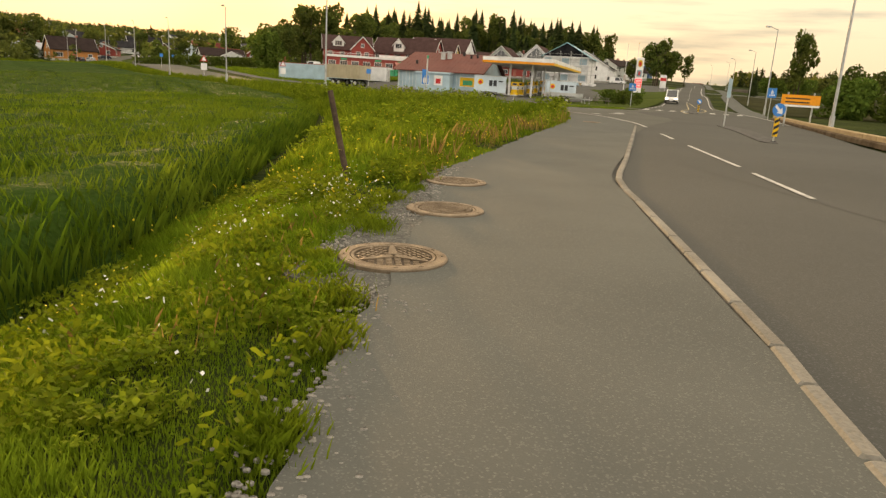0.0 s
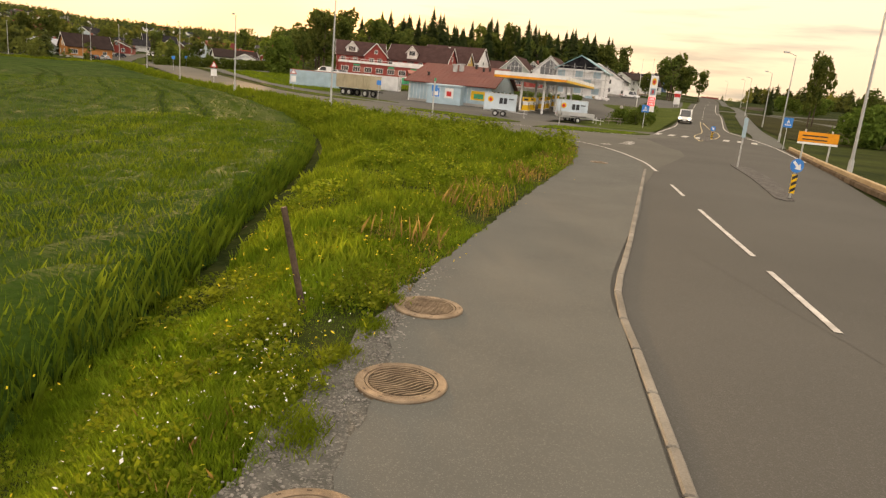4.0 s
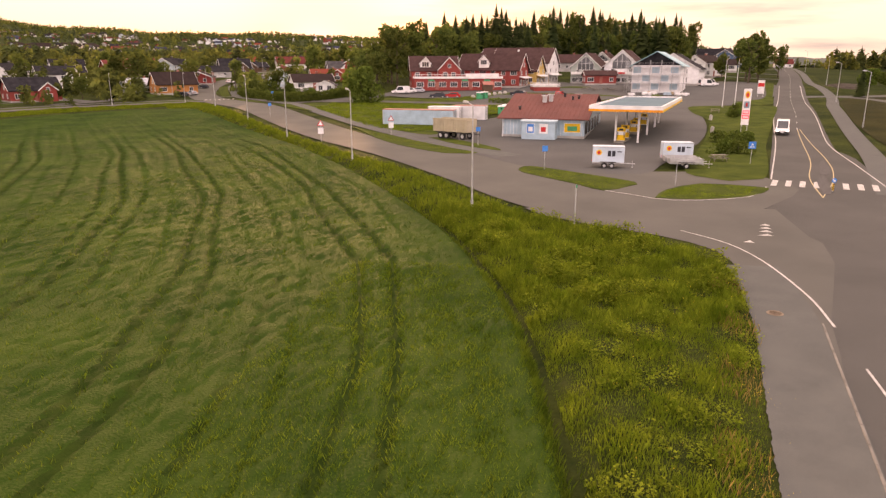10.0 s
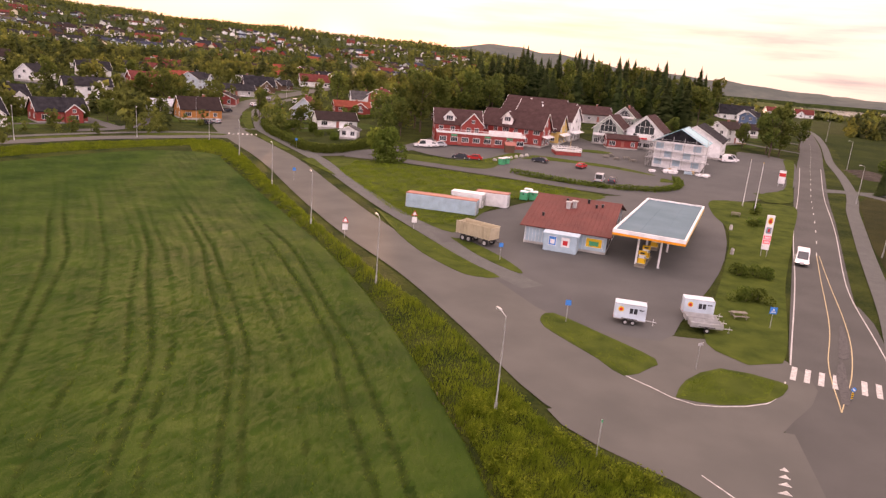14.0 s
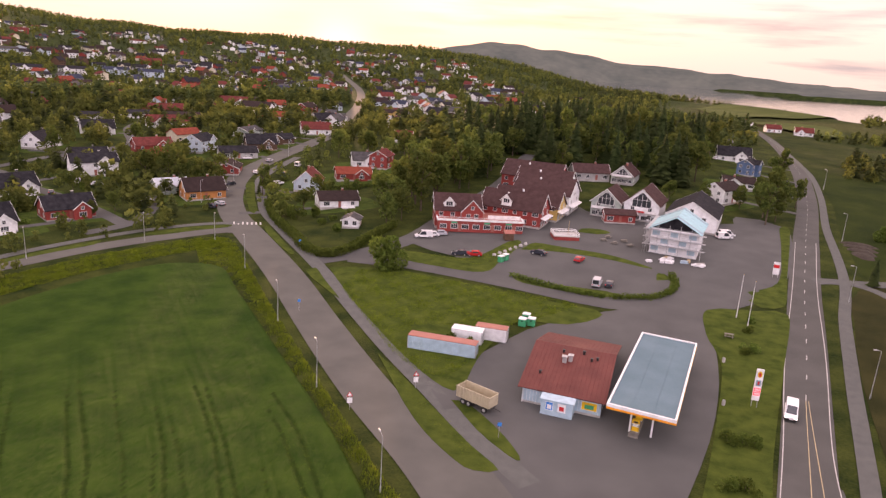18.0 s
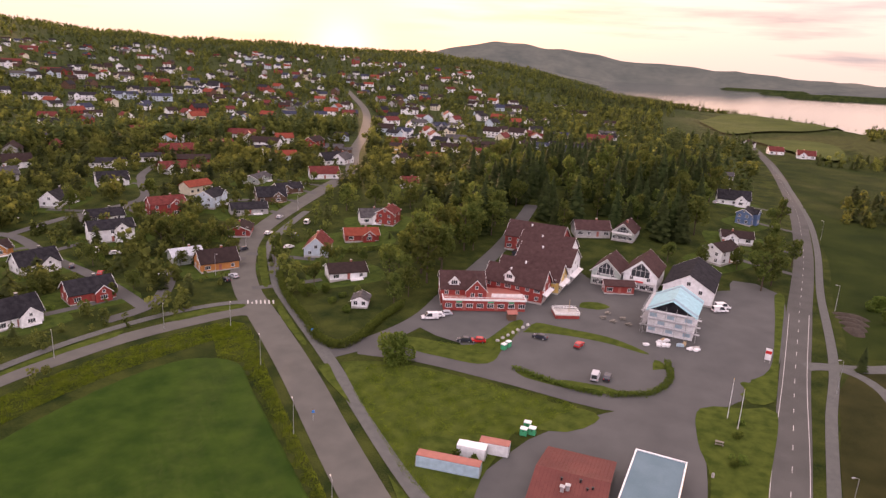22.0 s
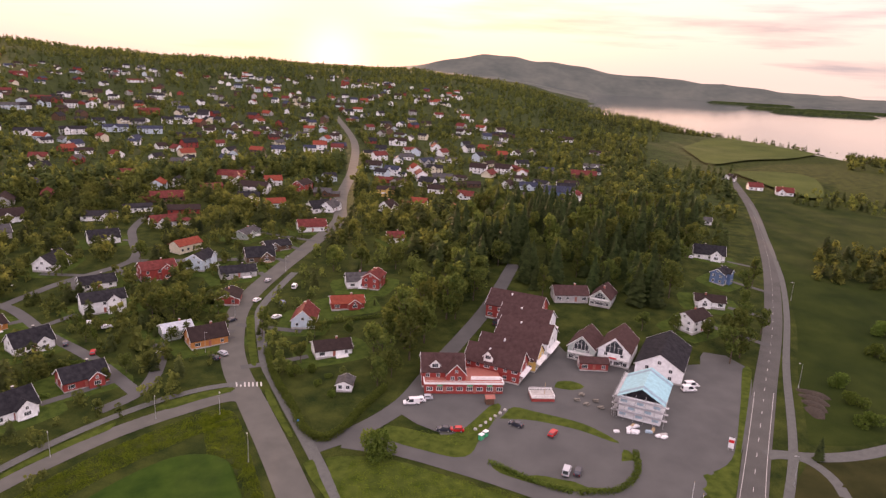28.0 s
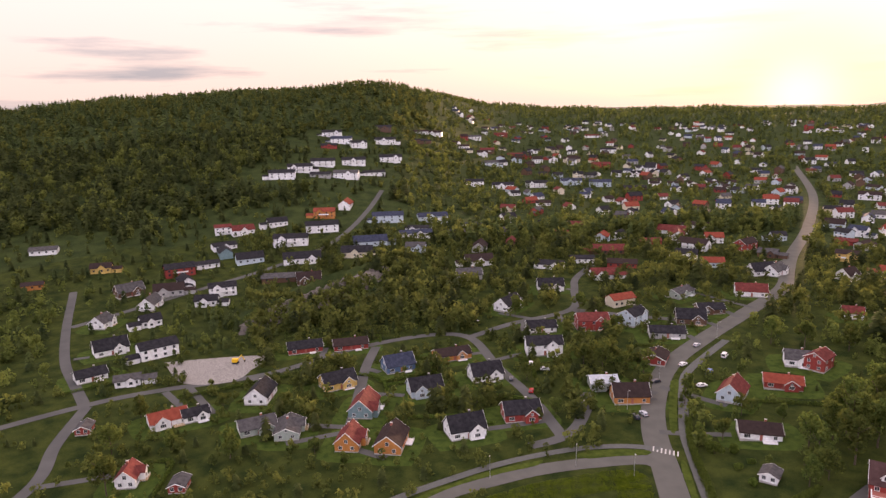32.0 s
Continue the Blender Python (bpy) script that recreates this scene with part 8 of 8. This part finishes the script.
def bush(x, y, r, h, label="rounded green garden bush", size=0.13):
    t = thing("bush", at(x, y), label, "bush", "bushes on the lawn")
    v, f = leaf_clumps(h, r, int(500 * r), size, np.random.default_rng(int(abs(x) * 10 + y)), 6, 0.05)
    part("leaves", fast_mesh("leaves", v, f, HEDGE), None, t)
    part("stem", join(*[bar((0, 0, -0.1), (r * 0.4 * math.cos(k * 2.1), r * 0.4 * math.sin(k * 2.1), h * 0.6), 0.03) for k in range(3)]), BARK, t)


for x, y, r, h in ((18.4, 100.4, 1.6, 1.6), (20.6, 100.6, 1.7, 1.7), (22.4, 101, 1.4, 1.5), (16.6, 88, 1.6, 1.7), (18.2, 88.2, 1.5, 1.6), (31.5, 146, 1.3, 1.2), (29.8, 136, 1.5, 1.3), (33, 152, 1.2, 1.1), (28.4, 134.5, 1.2, 1.1), (-82, 196, 1.6, 1.8), (-80, 202, 1.2, 1.4)):
    bush(x, y, r, h)


for x, y, r, h in ((-91.6, 201, 2.6, 4.2), (-96, 206, 2.2, 3.6), (-74.4, 189.5, 1.6, 2.0), (-87, 205, 2.0, 3.2), (-27.5, 123.4, 1.3, 1.8), (-24.2, 122.2, 1.1, 1.5)):
    bush(x, y, r, h, "loose green garden bush", 0.2)
for x, y, r, h in ((45, 88, 2.6, 4.4), (49, 92, 3.0, 5.0), (53, 88, 2.8, 4.6), (48, 82, 2.2, 3.4), (57, 94, 3.0, 5.0), (52, 80, 2.4, 3.6), (60, 86, 3.0, 4.8), (44, 84, 1.8, 2.6)):
    bush(x, y, r, h, "dense dark green roadside bush", 0.24)
for k in range(4):
    u = np.linspace(0, 6.283, 13)[:-1]
    rings = [(r * math.cos(q) * (1 + 0.2 * math.sin(3 * q + k)), 1.7 * r * math.sin(q) * (1 + 0.15 * math.cos(2 * q + k)), z) for r, z in ((3.2, -0.2), (2.0, 0.4), (0.8, 0.7)) for q in u]
    solid("earth_mound", (rings, [(12 * i + a, 12 * i + (a + 1) % 12, 12 * i + 12 + (a + 1) % 12, 12 * i + 12 + a) for i in range(2) for a in range(12)] + [tuple(range(24, 36))]), DARK_SOIL, "heap of bare brown earth in the pasture", "earth heap", smooth=True, m=at(80.1 + 1.2 * k, 218.8 + 4.5 * k, 20 * k), group="earth heaps")
for x, y, r, h in ((94, 228, 3.0, 4.0), (94, 214, 3.3, 4.4), (95, 241, 3.6, 4.8), (119, 273, 3.9, 5.2), (131, 299, 4.2, 5.6)):
    bush(x, y, r, h, "dense dark green bush in the pasture", 0.28)
bush(-50, 160, 4.6, 8.2, "tall dense rounded bush on the corner of the grass", 0.36)


# ---- the crop field and the verge ----
fx, fy = np.meshgrid(np.arange(-122, -2.3, 0.22), np.arange(-12, 153, 0.5))
gap = low_side(fx, fy)


def road_gap(x, y):
    """Distance from the field's roadside edge alone, along which the wheel tracks run."""
    best = np.full(x.shape, 1e9)
    line = [(-2.6, -60), (-2.6, 0), (-3.1, 9), (-5.2, 22), (-9.2, 36), (-20.5, 59), (-40, 89), (-66, 121), (-91, 151), (-140, 215)]
    for (ax, ay), (bx, by) in zip(line, line[1:]):
        dx, dy = bx - ax, by - ay
        u = np.clip(((x - ax) * dx + (y - ay) * dy) / (dx * dx + dy * dy), 0, 1)
        best = np.minimum(best, np.hypot(x - ax - u * dx, y - ay - u * dy))
    return best


run_gap = road_gap(fx, fy)


def tramlines(d, x, y):
    """Depth of the wheel tracks, which run along the field's edge."""
    w = np.zeros(d.shape)
    for c, wide, deep in ((5.2, 0.17, 1.0), (7.1, 0.17, 1.0), (14.8, 0.17, 0.95), (16.4, 0.17, 0.95), (22.7, 0.17, 0.9), (24.3, 0.15, 0.72), (11.1, 0.14, 0.75), (9.6, 0.13, 0.6), (20.8, 0.14, 0.7), (27.6, 0.16, 0.8), (2.7, 0.13, 0.62), (18.4, 0.13, 0.55), (12.9, 0.12, 0.5),
                          (32.2, 0.17, 0.85), (34.0, 0.17, 0.85), (30.0, 0.14, 0.6), (38.0, 0.14, 0.6), (41.6, 0.17, 0.8), (43.4, 0.17, 0.8), (51.2, 0.17, 0.75), (53.0, 0.17, 0.75)):
        w = np.maximum(w, deep * np.exp(-(((d - c - 0.25 * np.sin(y * 0.15 + c)) / wide) ** 2)))
    fine = 0.12 * (0.5 + 0.5 * np.sin(d * 6.283 / 1.6)) * (0.5 + 0.5 * np.sin(x * 0.4 + y * 0.23))
    return w * 0.5 * (1 - 0.85 * ease(70, 122, y)) + fine


lift = 0.62 * ease(0.0, 0.7, gap) - 0.38 * tramlines(run_gap, fx, fy) + 0.02 * np.sin(fx * 2.1) * np.sin(fy * 1.7) + rng.normal(0, 0.035, fx.shape)
fz = land(fx, fy) - 0.7 + np.maximum(lift, 0.02)
inside = gap > 0.05
index = np.full(fx.shape, -1)
index[inside] = np.arange(inside.sum())
q = np.stack([index[:-1, :-1], index[:-1, 1:], index[1:, 1:], index[1:, :-1]], -1).reshape(-1, 4)
q = q[(q >= 0).all(1)]
field = new("crop_field", fast_mesh("crop_field", np.column_stack([fx[inside], fy[inside], fz[inside]]), q, CROP))
field.data.materials.append(SOIL_GREEN)
track = tramlines(run_gap, fx, fy)[inside]
field.data.polygons.foreach_set("material_index", (track[q].max(1) > 0.37).astype(np.int32))
tagged(field, "green cereal field with curved wheel tracks", "crop field", kind="stuff")


def blades(name, label, xy, z, h, w, material, category="grass", lean=0.35, kind="stuff"):
    """Single bent blades as pairs of triangles."""
    n = len(xy)
    th = rng.uniform(0, 6.283, n)
    hh = h * rng.uniform(0.55, 1.25, n)
    d = np.stack([np.cos(th), np.sin(th)], -1)
    side = np.stack([-d[:, 1], d[:, 0]], -1) * (w * rng.uniform(0.6, 1.3, n))[:, None]
    ln = (lean * hh * rng.uniform(0.2, 1.4, n))[:, None]
    base = np.column_stack([xy, z])
    a, b = base.copy(), base.copy()
    a[:, :2] -= side
    b[:, :2] += side
    m1, tip = base.copy(), base.copy()
    m1[:, :2] += d * ln * 0.35 + side * 0.7
    m1[:, 2] += hh * 0.6
    tip[:, :2] += d * ln
    tip[:, 2] += hh
    v = np.stack([a, b, m1, tip], 1).reshape(-1, 3)
    i = np.arange(n)[:, None] * 4
    f = np.concatenate([i + (0, 1, 2), i + (0, 2, 3)], 1).reshape(-1, 3)
    return tagged(new(name, fast_mesh(name, v, f, material)), label, category, kind=kind)


def crop_points(n, x, y):
    px, py = rng.uniform(*x, n), rng.uniform(*y, n)
    d = low_side(px, py)
    ok = (d > 0.1) & (tramlines(road_gap(px, py), px, py) < 0.3)
    px, py, d = px[ok], py[ok], d[ok]
    return np.column_stack([px, py]), land(px, py) - 0.7 + 0.25 * ease(0, 0.7, d)


xy, z = crop_points(150000, (-16, -2.3), (-1, 34))
blades("crop_stalks", "green cereal stalks in the near part of the field", xy, z, 0.42, 0.0055, CROP_BLADES, "crop")
xy, z = crop_points(150000, (-46, -5), (4, 90))
blades("crop_stalks", "green cereal stalks across the field", xy, z, 0.42, 0.022, CROP_TIPS, "crop")

# the verge between field and path
PATH_EDGE = np.array([(p.x, p.y) for p in smooth_line([(-1.0, -20), (-0.02, -3), (0.07, 0.3), (0.06, 1.4), (0.09, 2.2), (-0.3, 2.45), (-0.5, 2.7), (-0.5, 3.4), (-0.4, 4.1), (-0.12, 4.9), (-0.02, 6.0), (0.0, 7.9), (0.95, 12.5), (1.5, 16), (3.2, 23), (4.2, 28), (4.7, 33), (4.6, 38), (1.8, 42), (-3, 44.5), (-8, 49.5), (-17.5, 65), (-29, 78.5), (-41.5, 95), (-68.5, 130.5), (-86, 155), (-97, 171), (-103, 175.5), (-109, 173), (-119, 157), (-128, 137), (-134, 114), (-137, 80)], 2.0)])


def verge_points(n, x, y, far_edge=-0.28):
    px, py = rng.uniform(*x, n), rng.uniform(*y, n)
    d = low_side(px, py)
    best, side = np.full(n, 1e9), np.zeros(n)
    for (ax, ay), (bx, by) in zip(PATH_EDGE, PATH_EDGE[1:]):
        dx, dy = bx - ax, by - ay
        u = np.clip(((px - ax) * dx + (py - ay) * dy) / (dx * dx + dy * dy), 0, 1)
        qx, qy = px - ax - u * dx, py - ay - u * dy
        dist = np.hypot(qx, qy)
        side = np.where(dist < best, dx * qy - dy * qx, side)
        best = np.minimum(best, dist)
    ragged = 0.12 * np.sin(py * 3.1) + 0.1 * np.sin(py * 7.7 + 1)
    best = np.where(side > 0, best, -best)
    ok = (d < np.where(py < 9, 0.25, far_edge)) & (best > -0.02 + 0.45 * ragged)
    return np.column_stack([px[ok], py[ok]]), np.maximum(best[ok], 0)


for n, x, y, h, w in ((170000, (-3.6, 0.3), (-0.3, 5.5), 0.19, 0.0038), (90000, (-4.2, 1.0), (4.0, 13), 0.20, 0.005), (80000, (-8, 5), (8, 34), 0.34, 0.010), (60000, (-14, 5), (26, 52), 0.6, 0.018)):
    xy, d = verge_points(n, x, y)
    near = np.clip(d / 0.9, 0.45, 1)
    pick = rng.random(len(xy)) < np.clip(0.75 + d, 0, 1)
    xy, near = xy[pick], near[pick]
    blades("verge_grass", "tall unmown green grass on the verge", xy, land(xy[:, 0], xy[:, 1]) + dip(xy[:, 0], xy[:, 1]) - 0.05, h * near * (0.7 + 0.5 * np.sin(xy[:, 0] * 1.9) * np.sin(xy[:, 1] * 1.3)), w, BLADES)
# the long verge beside the village road
seg_a, seg_b = PATH_EDGE[:-1], PATH_EDGE[1:]
far_ones = np.where(seg_a[:, 1] > 41)[0]
pickseg = rng.choice(far_ones, 120000)
u = rng.random((120000, 1))
dirs = (seg_b - seg_a)[pickseg]
dirs /= np.linalg.norm(dirs, axis=1)[:, None]
off = rng.uniform(0.2, 11, (120000, 1))
xy = seg_a[pickseg] + (seg_b - seg_a)[pickseg] * u + np.column_stack([-dirs[:, 1], dirs[:, 0]]) * off
xy = xy[low_side(xy[:, 0], xy[:, 1]) < 0.4]
blades("verge_grass", "tall unmown green grass beside the village road", xy, land(xy[:, 0], xy[:, 1]) + dip(xy[:, 0], xy[:, 1]) - 0.07, 0.55 * (0.75 + 0.45 * np.sin(xy[:, 0] * 0.9) * np.sin(xy[:, 1] * 0.7)), 0.03, BLADES)
for n, x, y, h, w in ((2600, (-3, 1.0), (1.3, 13), 0.15, 0.0025), (6000, (-4, 5), (10, 33), 0.42, 0.006)):
    xy, d = verge_points(n, x, y)
    pick = (d < 1.5) & (np.sin(xy[:, 1] * 0.9 + xy[:, 0]) > -0.2)
    xy = xy[pick]
    blades("dry_grass", "dry reddish grass stems at the path's edge", xy, land(xy[:, 0], xy[:, 1]) + dip(xy[:, 0], xy[:, 1]) - 0.05, h, w, DRY_BLADES)


def flowers(name, label, xy, h, r, material):
    n = len(xy)
    p = np.column_stack([xy, land(xy[:, 0], xy[:, 1]) + dip(xy[:, 0], xy[:, 1]) + h * rng.uniform(0.6, 1.2, n)])
    a, b = rng.normal(0, r, (n, 3)), rng.normal(0, r, (n, 3))
    v = np.stack([p - a, p + b, p + a, p - b], 1).reshape(-1, 3)
    tagged(new(name, fast_mesh(name, v, np.arange(4 * n).reshape(-1, 4), material)), label, "flowers", kind="stuff")


xy, d = verge_points(1200, (-2.2, 0.2), (0.5, 8))
flowers("clover_flowers", "small white clover heads in the grass", xy[d > 0.3][:220], 0.17, 0.0055, PETAL_WHITE)
xy, d = verge_points(2600, (-3, 5), (4, 32))
flowers("buttercups", "scattered yellow wild flowers in the verge", xy[:900], 0.36, 0.009, PETAL_YELLOW)
for pts in ([(0.2, 2.15), (-0.05, 2.2), (-0.3, 2.36), (-0.42, 2.5), (-0.56, 2.62), (-0.5, 2.85), (-0.58, 3.2), (-0.44, 3.6), (-0.52, 4.2), (-0.38, 4.7), (-0.42, 5.1), (-0.25, 5.7), (-0.28, 6.3), (-0.1, 7.0), (-0.05, 8.0), (0.25, 7.4), (0.3, 4.6), (0.3, 3.0)],):
    solid("path_margin", patch(pts, 0.044, 0.045, 0.4), GRIT, "loose grey gravel along the path's edge", "gravel", "structure")
# low leafy weeds along the path
xy, d = verge_points(34000, (-2.6, 0.4), (0.3, 9))
pick = (d > 0.1) & (np.sin(xy[:, 0] * 5 + 1) * np.sin(xy[:, 1] * 2.3) > 0.1)
xy = xy[pick]
p3 = np.column_stack([xy, land(xy[:, 0], xy[:, 1]) + dip(xy[:, 0], xy[:, 1]) + rng.uniform(0.0, 0.2, len(xy))])
a3, b3 = rng.normal(0, 0.011, p3.shape), rng.normal(0, 0.011, p3.shape)
wv = np.stack([p3 - a3, p3 + b3, p3 + a3, p3 - b3], 1).reshape(-1, 3)
tagged(new("verge_weeds", fast_mesh("verge_weeds", wv, np.arange(len(wv)).reshape(-1, 4), BLADES)), "low broad-leaved weeds among the grass", "weeds", kind="stuff")
WEED = leafy("weed_leaves", (0.10, 0.165, 0.012), (0.27, 0.335, 0.034), 0.7, 0.55, 0.16)


def herbs(name, label, xy, leaf, high, count):
    """Broad-leaved plants: bent leaves that stand round short stems."""
    n = len(xy) * count
    base = np.repeat(np.column_stack([xy, land(xy[:, 0], xy[:, 1]) + dip(xy[:, 0], xy[:, 1]) - 0.03]), count, 0)
    size = np.repeat(rng.uniform(0.6, 1.3, len(xy)), count)
    th, up = rng.uniform(0, 6.283, n), rng.uniform(0.15, 1.1, n)
    base[:, 2] += high * size * rng.uniform(0.1, 1.0, n)
    base[:, :2] += rng.normal(0, leaf * 0.8, (n, 2))
    way = np.column_stack([np.cos(th) * np.cos(up), np.sin(th) * np.cos(up), np.sin(up)])
    side = np.column_stack([-np.sin(th), np.cos(th), rng.normal(0, 0.3, n)])
    ln = (leaf * size * rng.uniform(0.7, 1.4, n))[:, None]
    tip = base + way * ln * 1.25
    tip[:, 2] -= ln[:, 0] * 0.35
    mid = base + way * ln * 0.6
    v = np.stack([base, mid - side * ln * 0.36, tip, mid + side * ln * 0.36], 1).reshape(-1, 3)
    tagged(new(name, fast_mesh(name, v, np.arange(4 * n).reshape(-1, 4), WEED)), label, "weeds", kind="stuff")


def clustered(n, x, y, patch_size, cut):
    """Spots on the verge that gather in clumps."""
    xy, d = verge_points(n, x, y)
    k = np.sin(xy[:, 0] / patch_size + 1.7 * np.sin(xy[:, 1] / patch_size * 0.7)) * np.sin(xy[:, 1] / patch_size * 1.3 + 0.8)
    return xy[(k > cut) & (d > 0.05)]


herbs("broad_leaf_weeds", "low dandelion-like weeds with broad leaves beside the path", clustered(2600, (-2.6, 0.3), (-0.2, 5.0), 0.22, 0.3), 0.028, 0.10, 18)
herbs("broad_leaf_weeds", "leafy weeds among the verge grass", clustered(2600, (-3.6, 1.2), (4.5, 14), 0.4, 0.3), 0.05, 0.2, 14)
herbs("tall_weeds", "tall leafy weeds in clumps on the verge", clustered(3600, (-8, 5), (12, 36), 0.9, 0.3), 0.09, 0.45, 14)
herbs("tall_weeds", "tall leafy weeds in clumps on the verge", clustered(4200, (-14, 5), (28, 52), 1.3, 0.3), 0.13, 0.75, 16)
for xm, ym, num in ((-0.62, 4.6, 50), (-1.15, 3.7, 30), (-0.85, 5.4, 40), (-0.5, 3.9, 18)):
    spot = np.column_stack([rng.normal(xm, 0.16, num), rng.normal(ym, 0.3, num)])
    flowers("clover_flowers", "clump of small white clover heads", spot, 0.2, 0.006, PETAL_WHITE)
for xm, ym, num in ((-0.35, 5.0, 40), (-1.4, 2.4, 30), (0.3, 9.5, 60), (1.2, 14.0, 90), (2.4, 20.0, 120)):
    spot = np.column_stack([rng.normal(xm - 0.3, 0.3, num), rng.normal(ym, 0.8, num)])
    flowers("buttercups", "clump of small yellow flowers at the path's edge", spot, 0.22, 0.007, PETAL_YELLOW)
# grass tufts that grow into the gravel
for k, (xm, ym, spread_of) in enumerate(((-0.12, 2.2, 0.09), (-0.3, 2.05, 0.1), (0.0, 1.5, 0.07), (-0.35, 4.35, 0.1), (-0.2, 4.1, 0.08), (-0.42, 3.0, 0.05), (-0.3, 5.6, 0.09), (-0.15, 6.4, 0.08), (-0.32, 2.7, 0.06), (0.02, 0.6, 0.06), (-0.1, 7.3, 0.08))):
    xy = rng.normal((xm, ym), (spread_of, spread_of * 1.5), (420, 2))
    blades("grass_tuft", "low tuft of grass in the loose gravel", xy, land(xy[:, 0], xy[:, 1]) - 0.01, 0.085, 0.0028, BLADES, lean=0.6)
# stones in the loose margin
gs = random.Random(3)
stones = []
for k in range(1500):
    y = gs.uniform(-0.8, 9.0)
    x = float(np.interp(y, PATH_EDGE[:, 1], PATH_EDGE[:, 0])) + gs.gauss(0.0 if y < 2 else 0.12, 0.11)
    s = gs.uniform(0.004, 0.016)
    stones.append(soft_block(s * 2, s * 1.6, s, x, y, 0.012, s * 0.4))
tagged(solid("loose_stones", join(*stones), GRAVEL, "small loose stones at the path's edge", "gravel"), kind="stuff")
# rough grass on the island lawns and banks
def inside(pts, x, y):
    odd = np.zeros(x.shape, bool)
    for (ax, ay), (bx, by) in zip(pts, pts[1:] + pts[:1]):
        odd ^= ((ay > y) != (by > y)) & (x < (bx - ax) * (y - ay) / (by - ay + 1e-9) + ax)
    return odd


for pts, n, h, w in (([(-37, 114.5), (-31, 109), (-26, 108), (-23, 116), (-35.5, 117), (-37, 128), (-16, 134.5), (-3.5, 149), (-7, 152), (-46, 159), (-57, 157), (-57, 143)], 70000, 0.32, 0.03), ([(-48, 176), (-30, 171), (-22, 184), (-17, 196), (-24, 190), (-31, 178)], 9000, 0.3, 0.03),
                     ([(-8.3, 71), (-7.2, 72.6), (-1.9, 68.2), (2.5, 63.6), (-0.4, 59.2), (-7.7, 68.3)], 9000, 0.14, 0.014), ([(4.1, 56.2), (5.3, 59.6), (8.9, 63.5), (13.5, 62.4), (11.6, 58.2), (7.2, 56)], 9000, 0.14, 0.014), ([(-15.2, 83.8), (-15.7, 81.8), (-29.5, 97.8), (-37.6, 110.8), (-34.6, 107.6), (-24.4, 96.6)], 9000, 0.22, 0.02)):
    a, b = np.min(pts, 0), np.max(pts, 0)
    px, py = rng.uniform(a[0], b[0], n), rng.uniform(a[1], b[1], n)
    ok = inside(pts, px, py)
    xy = np.column_stack([px[ok], py[ok]])
    blades("rough_grass", "rough unmown grass", xy, land(xy[:, 0], xy[:, 1]) + 0.02, h * (0.7 + 0.5 * np.sin(xy[:, 0] * 0.8) * np.sin(xy[:, 1] * 0.6)), w, BLADES)
# a rocky knoll below the upper houses
u, w = np.meshgrid(np.linspace(0, 1, 60), np.linspace(0, 1, 16))
kx = np.interp(u, [0, 0.35, 0.7, 1], [-322, -330, -338, -352]) - 34 * w
ky = np.interp(u, [0, 0.35, 0.7, 1], [150, 195, 245, 282]) + 6 * w
lump = np.sin(kx * 0.9) * np.sin(ky * 0.7) + 0.6 * np.sin(kx * 2.1 + ky * 1.3)
kz = land(kx, ky) - 0.6 + 10 * np.interp(w, [0, 0.12, 0.3, 0.6, 1], [0, 0.5, 0.85, 1, 0]) * np.sin(np.pi * u) ** 0.5 * (1 + 0.16 * lump) + rng.normal(0, 0.25, u.shape)
i = (np.arange(15)[:, None] * 60 + np.arange(59)).ravel()
knoll = new("rock_face", fast_mesh("rock_face", np.stack([kx, ky, kz], -1).reshape(-1, 3), np.stack([i, i + 60, i + 61, i + 1], -1), ROCK))
knoll.data.materials.append(WOODLAND)
knoll.data.polygons.foreach_set("material_index", np.repeat([0, 0, 0, 0, 0] + [1] * 10, 59).astype(np.int32))
tagged(knoll, "broken grey-brown rock face of a low knoll", "rock", kind="structure")
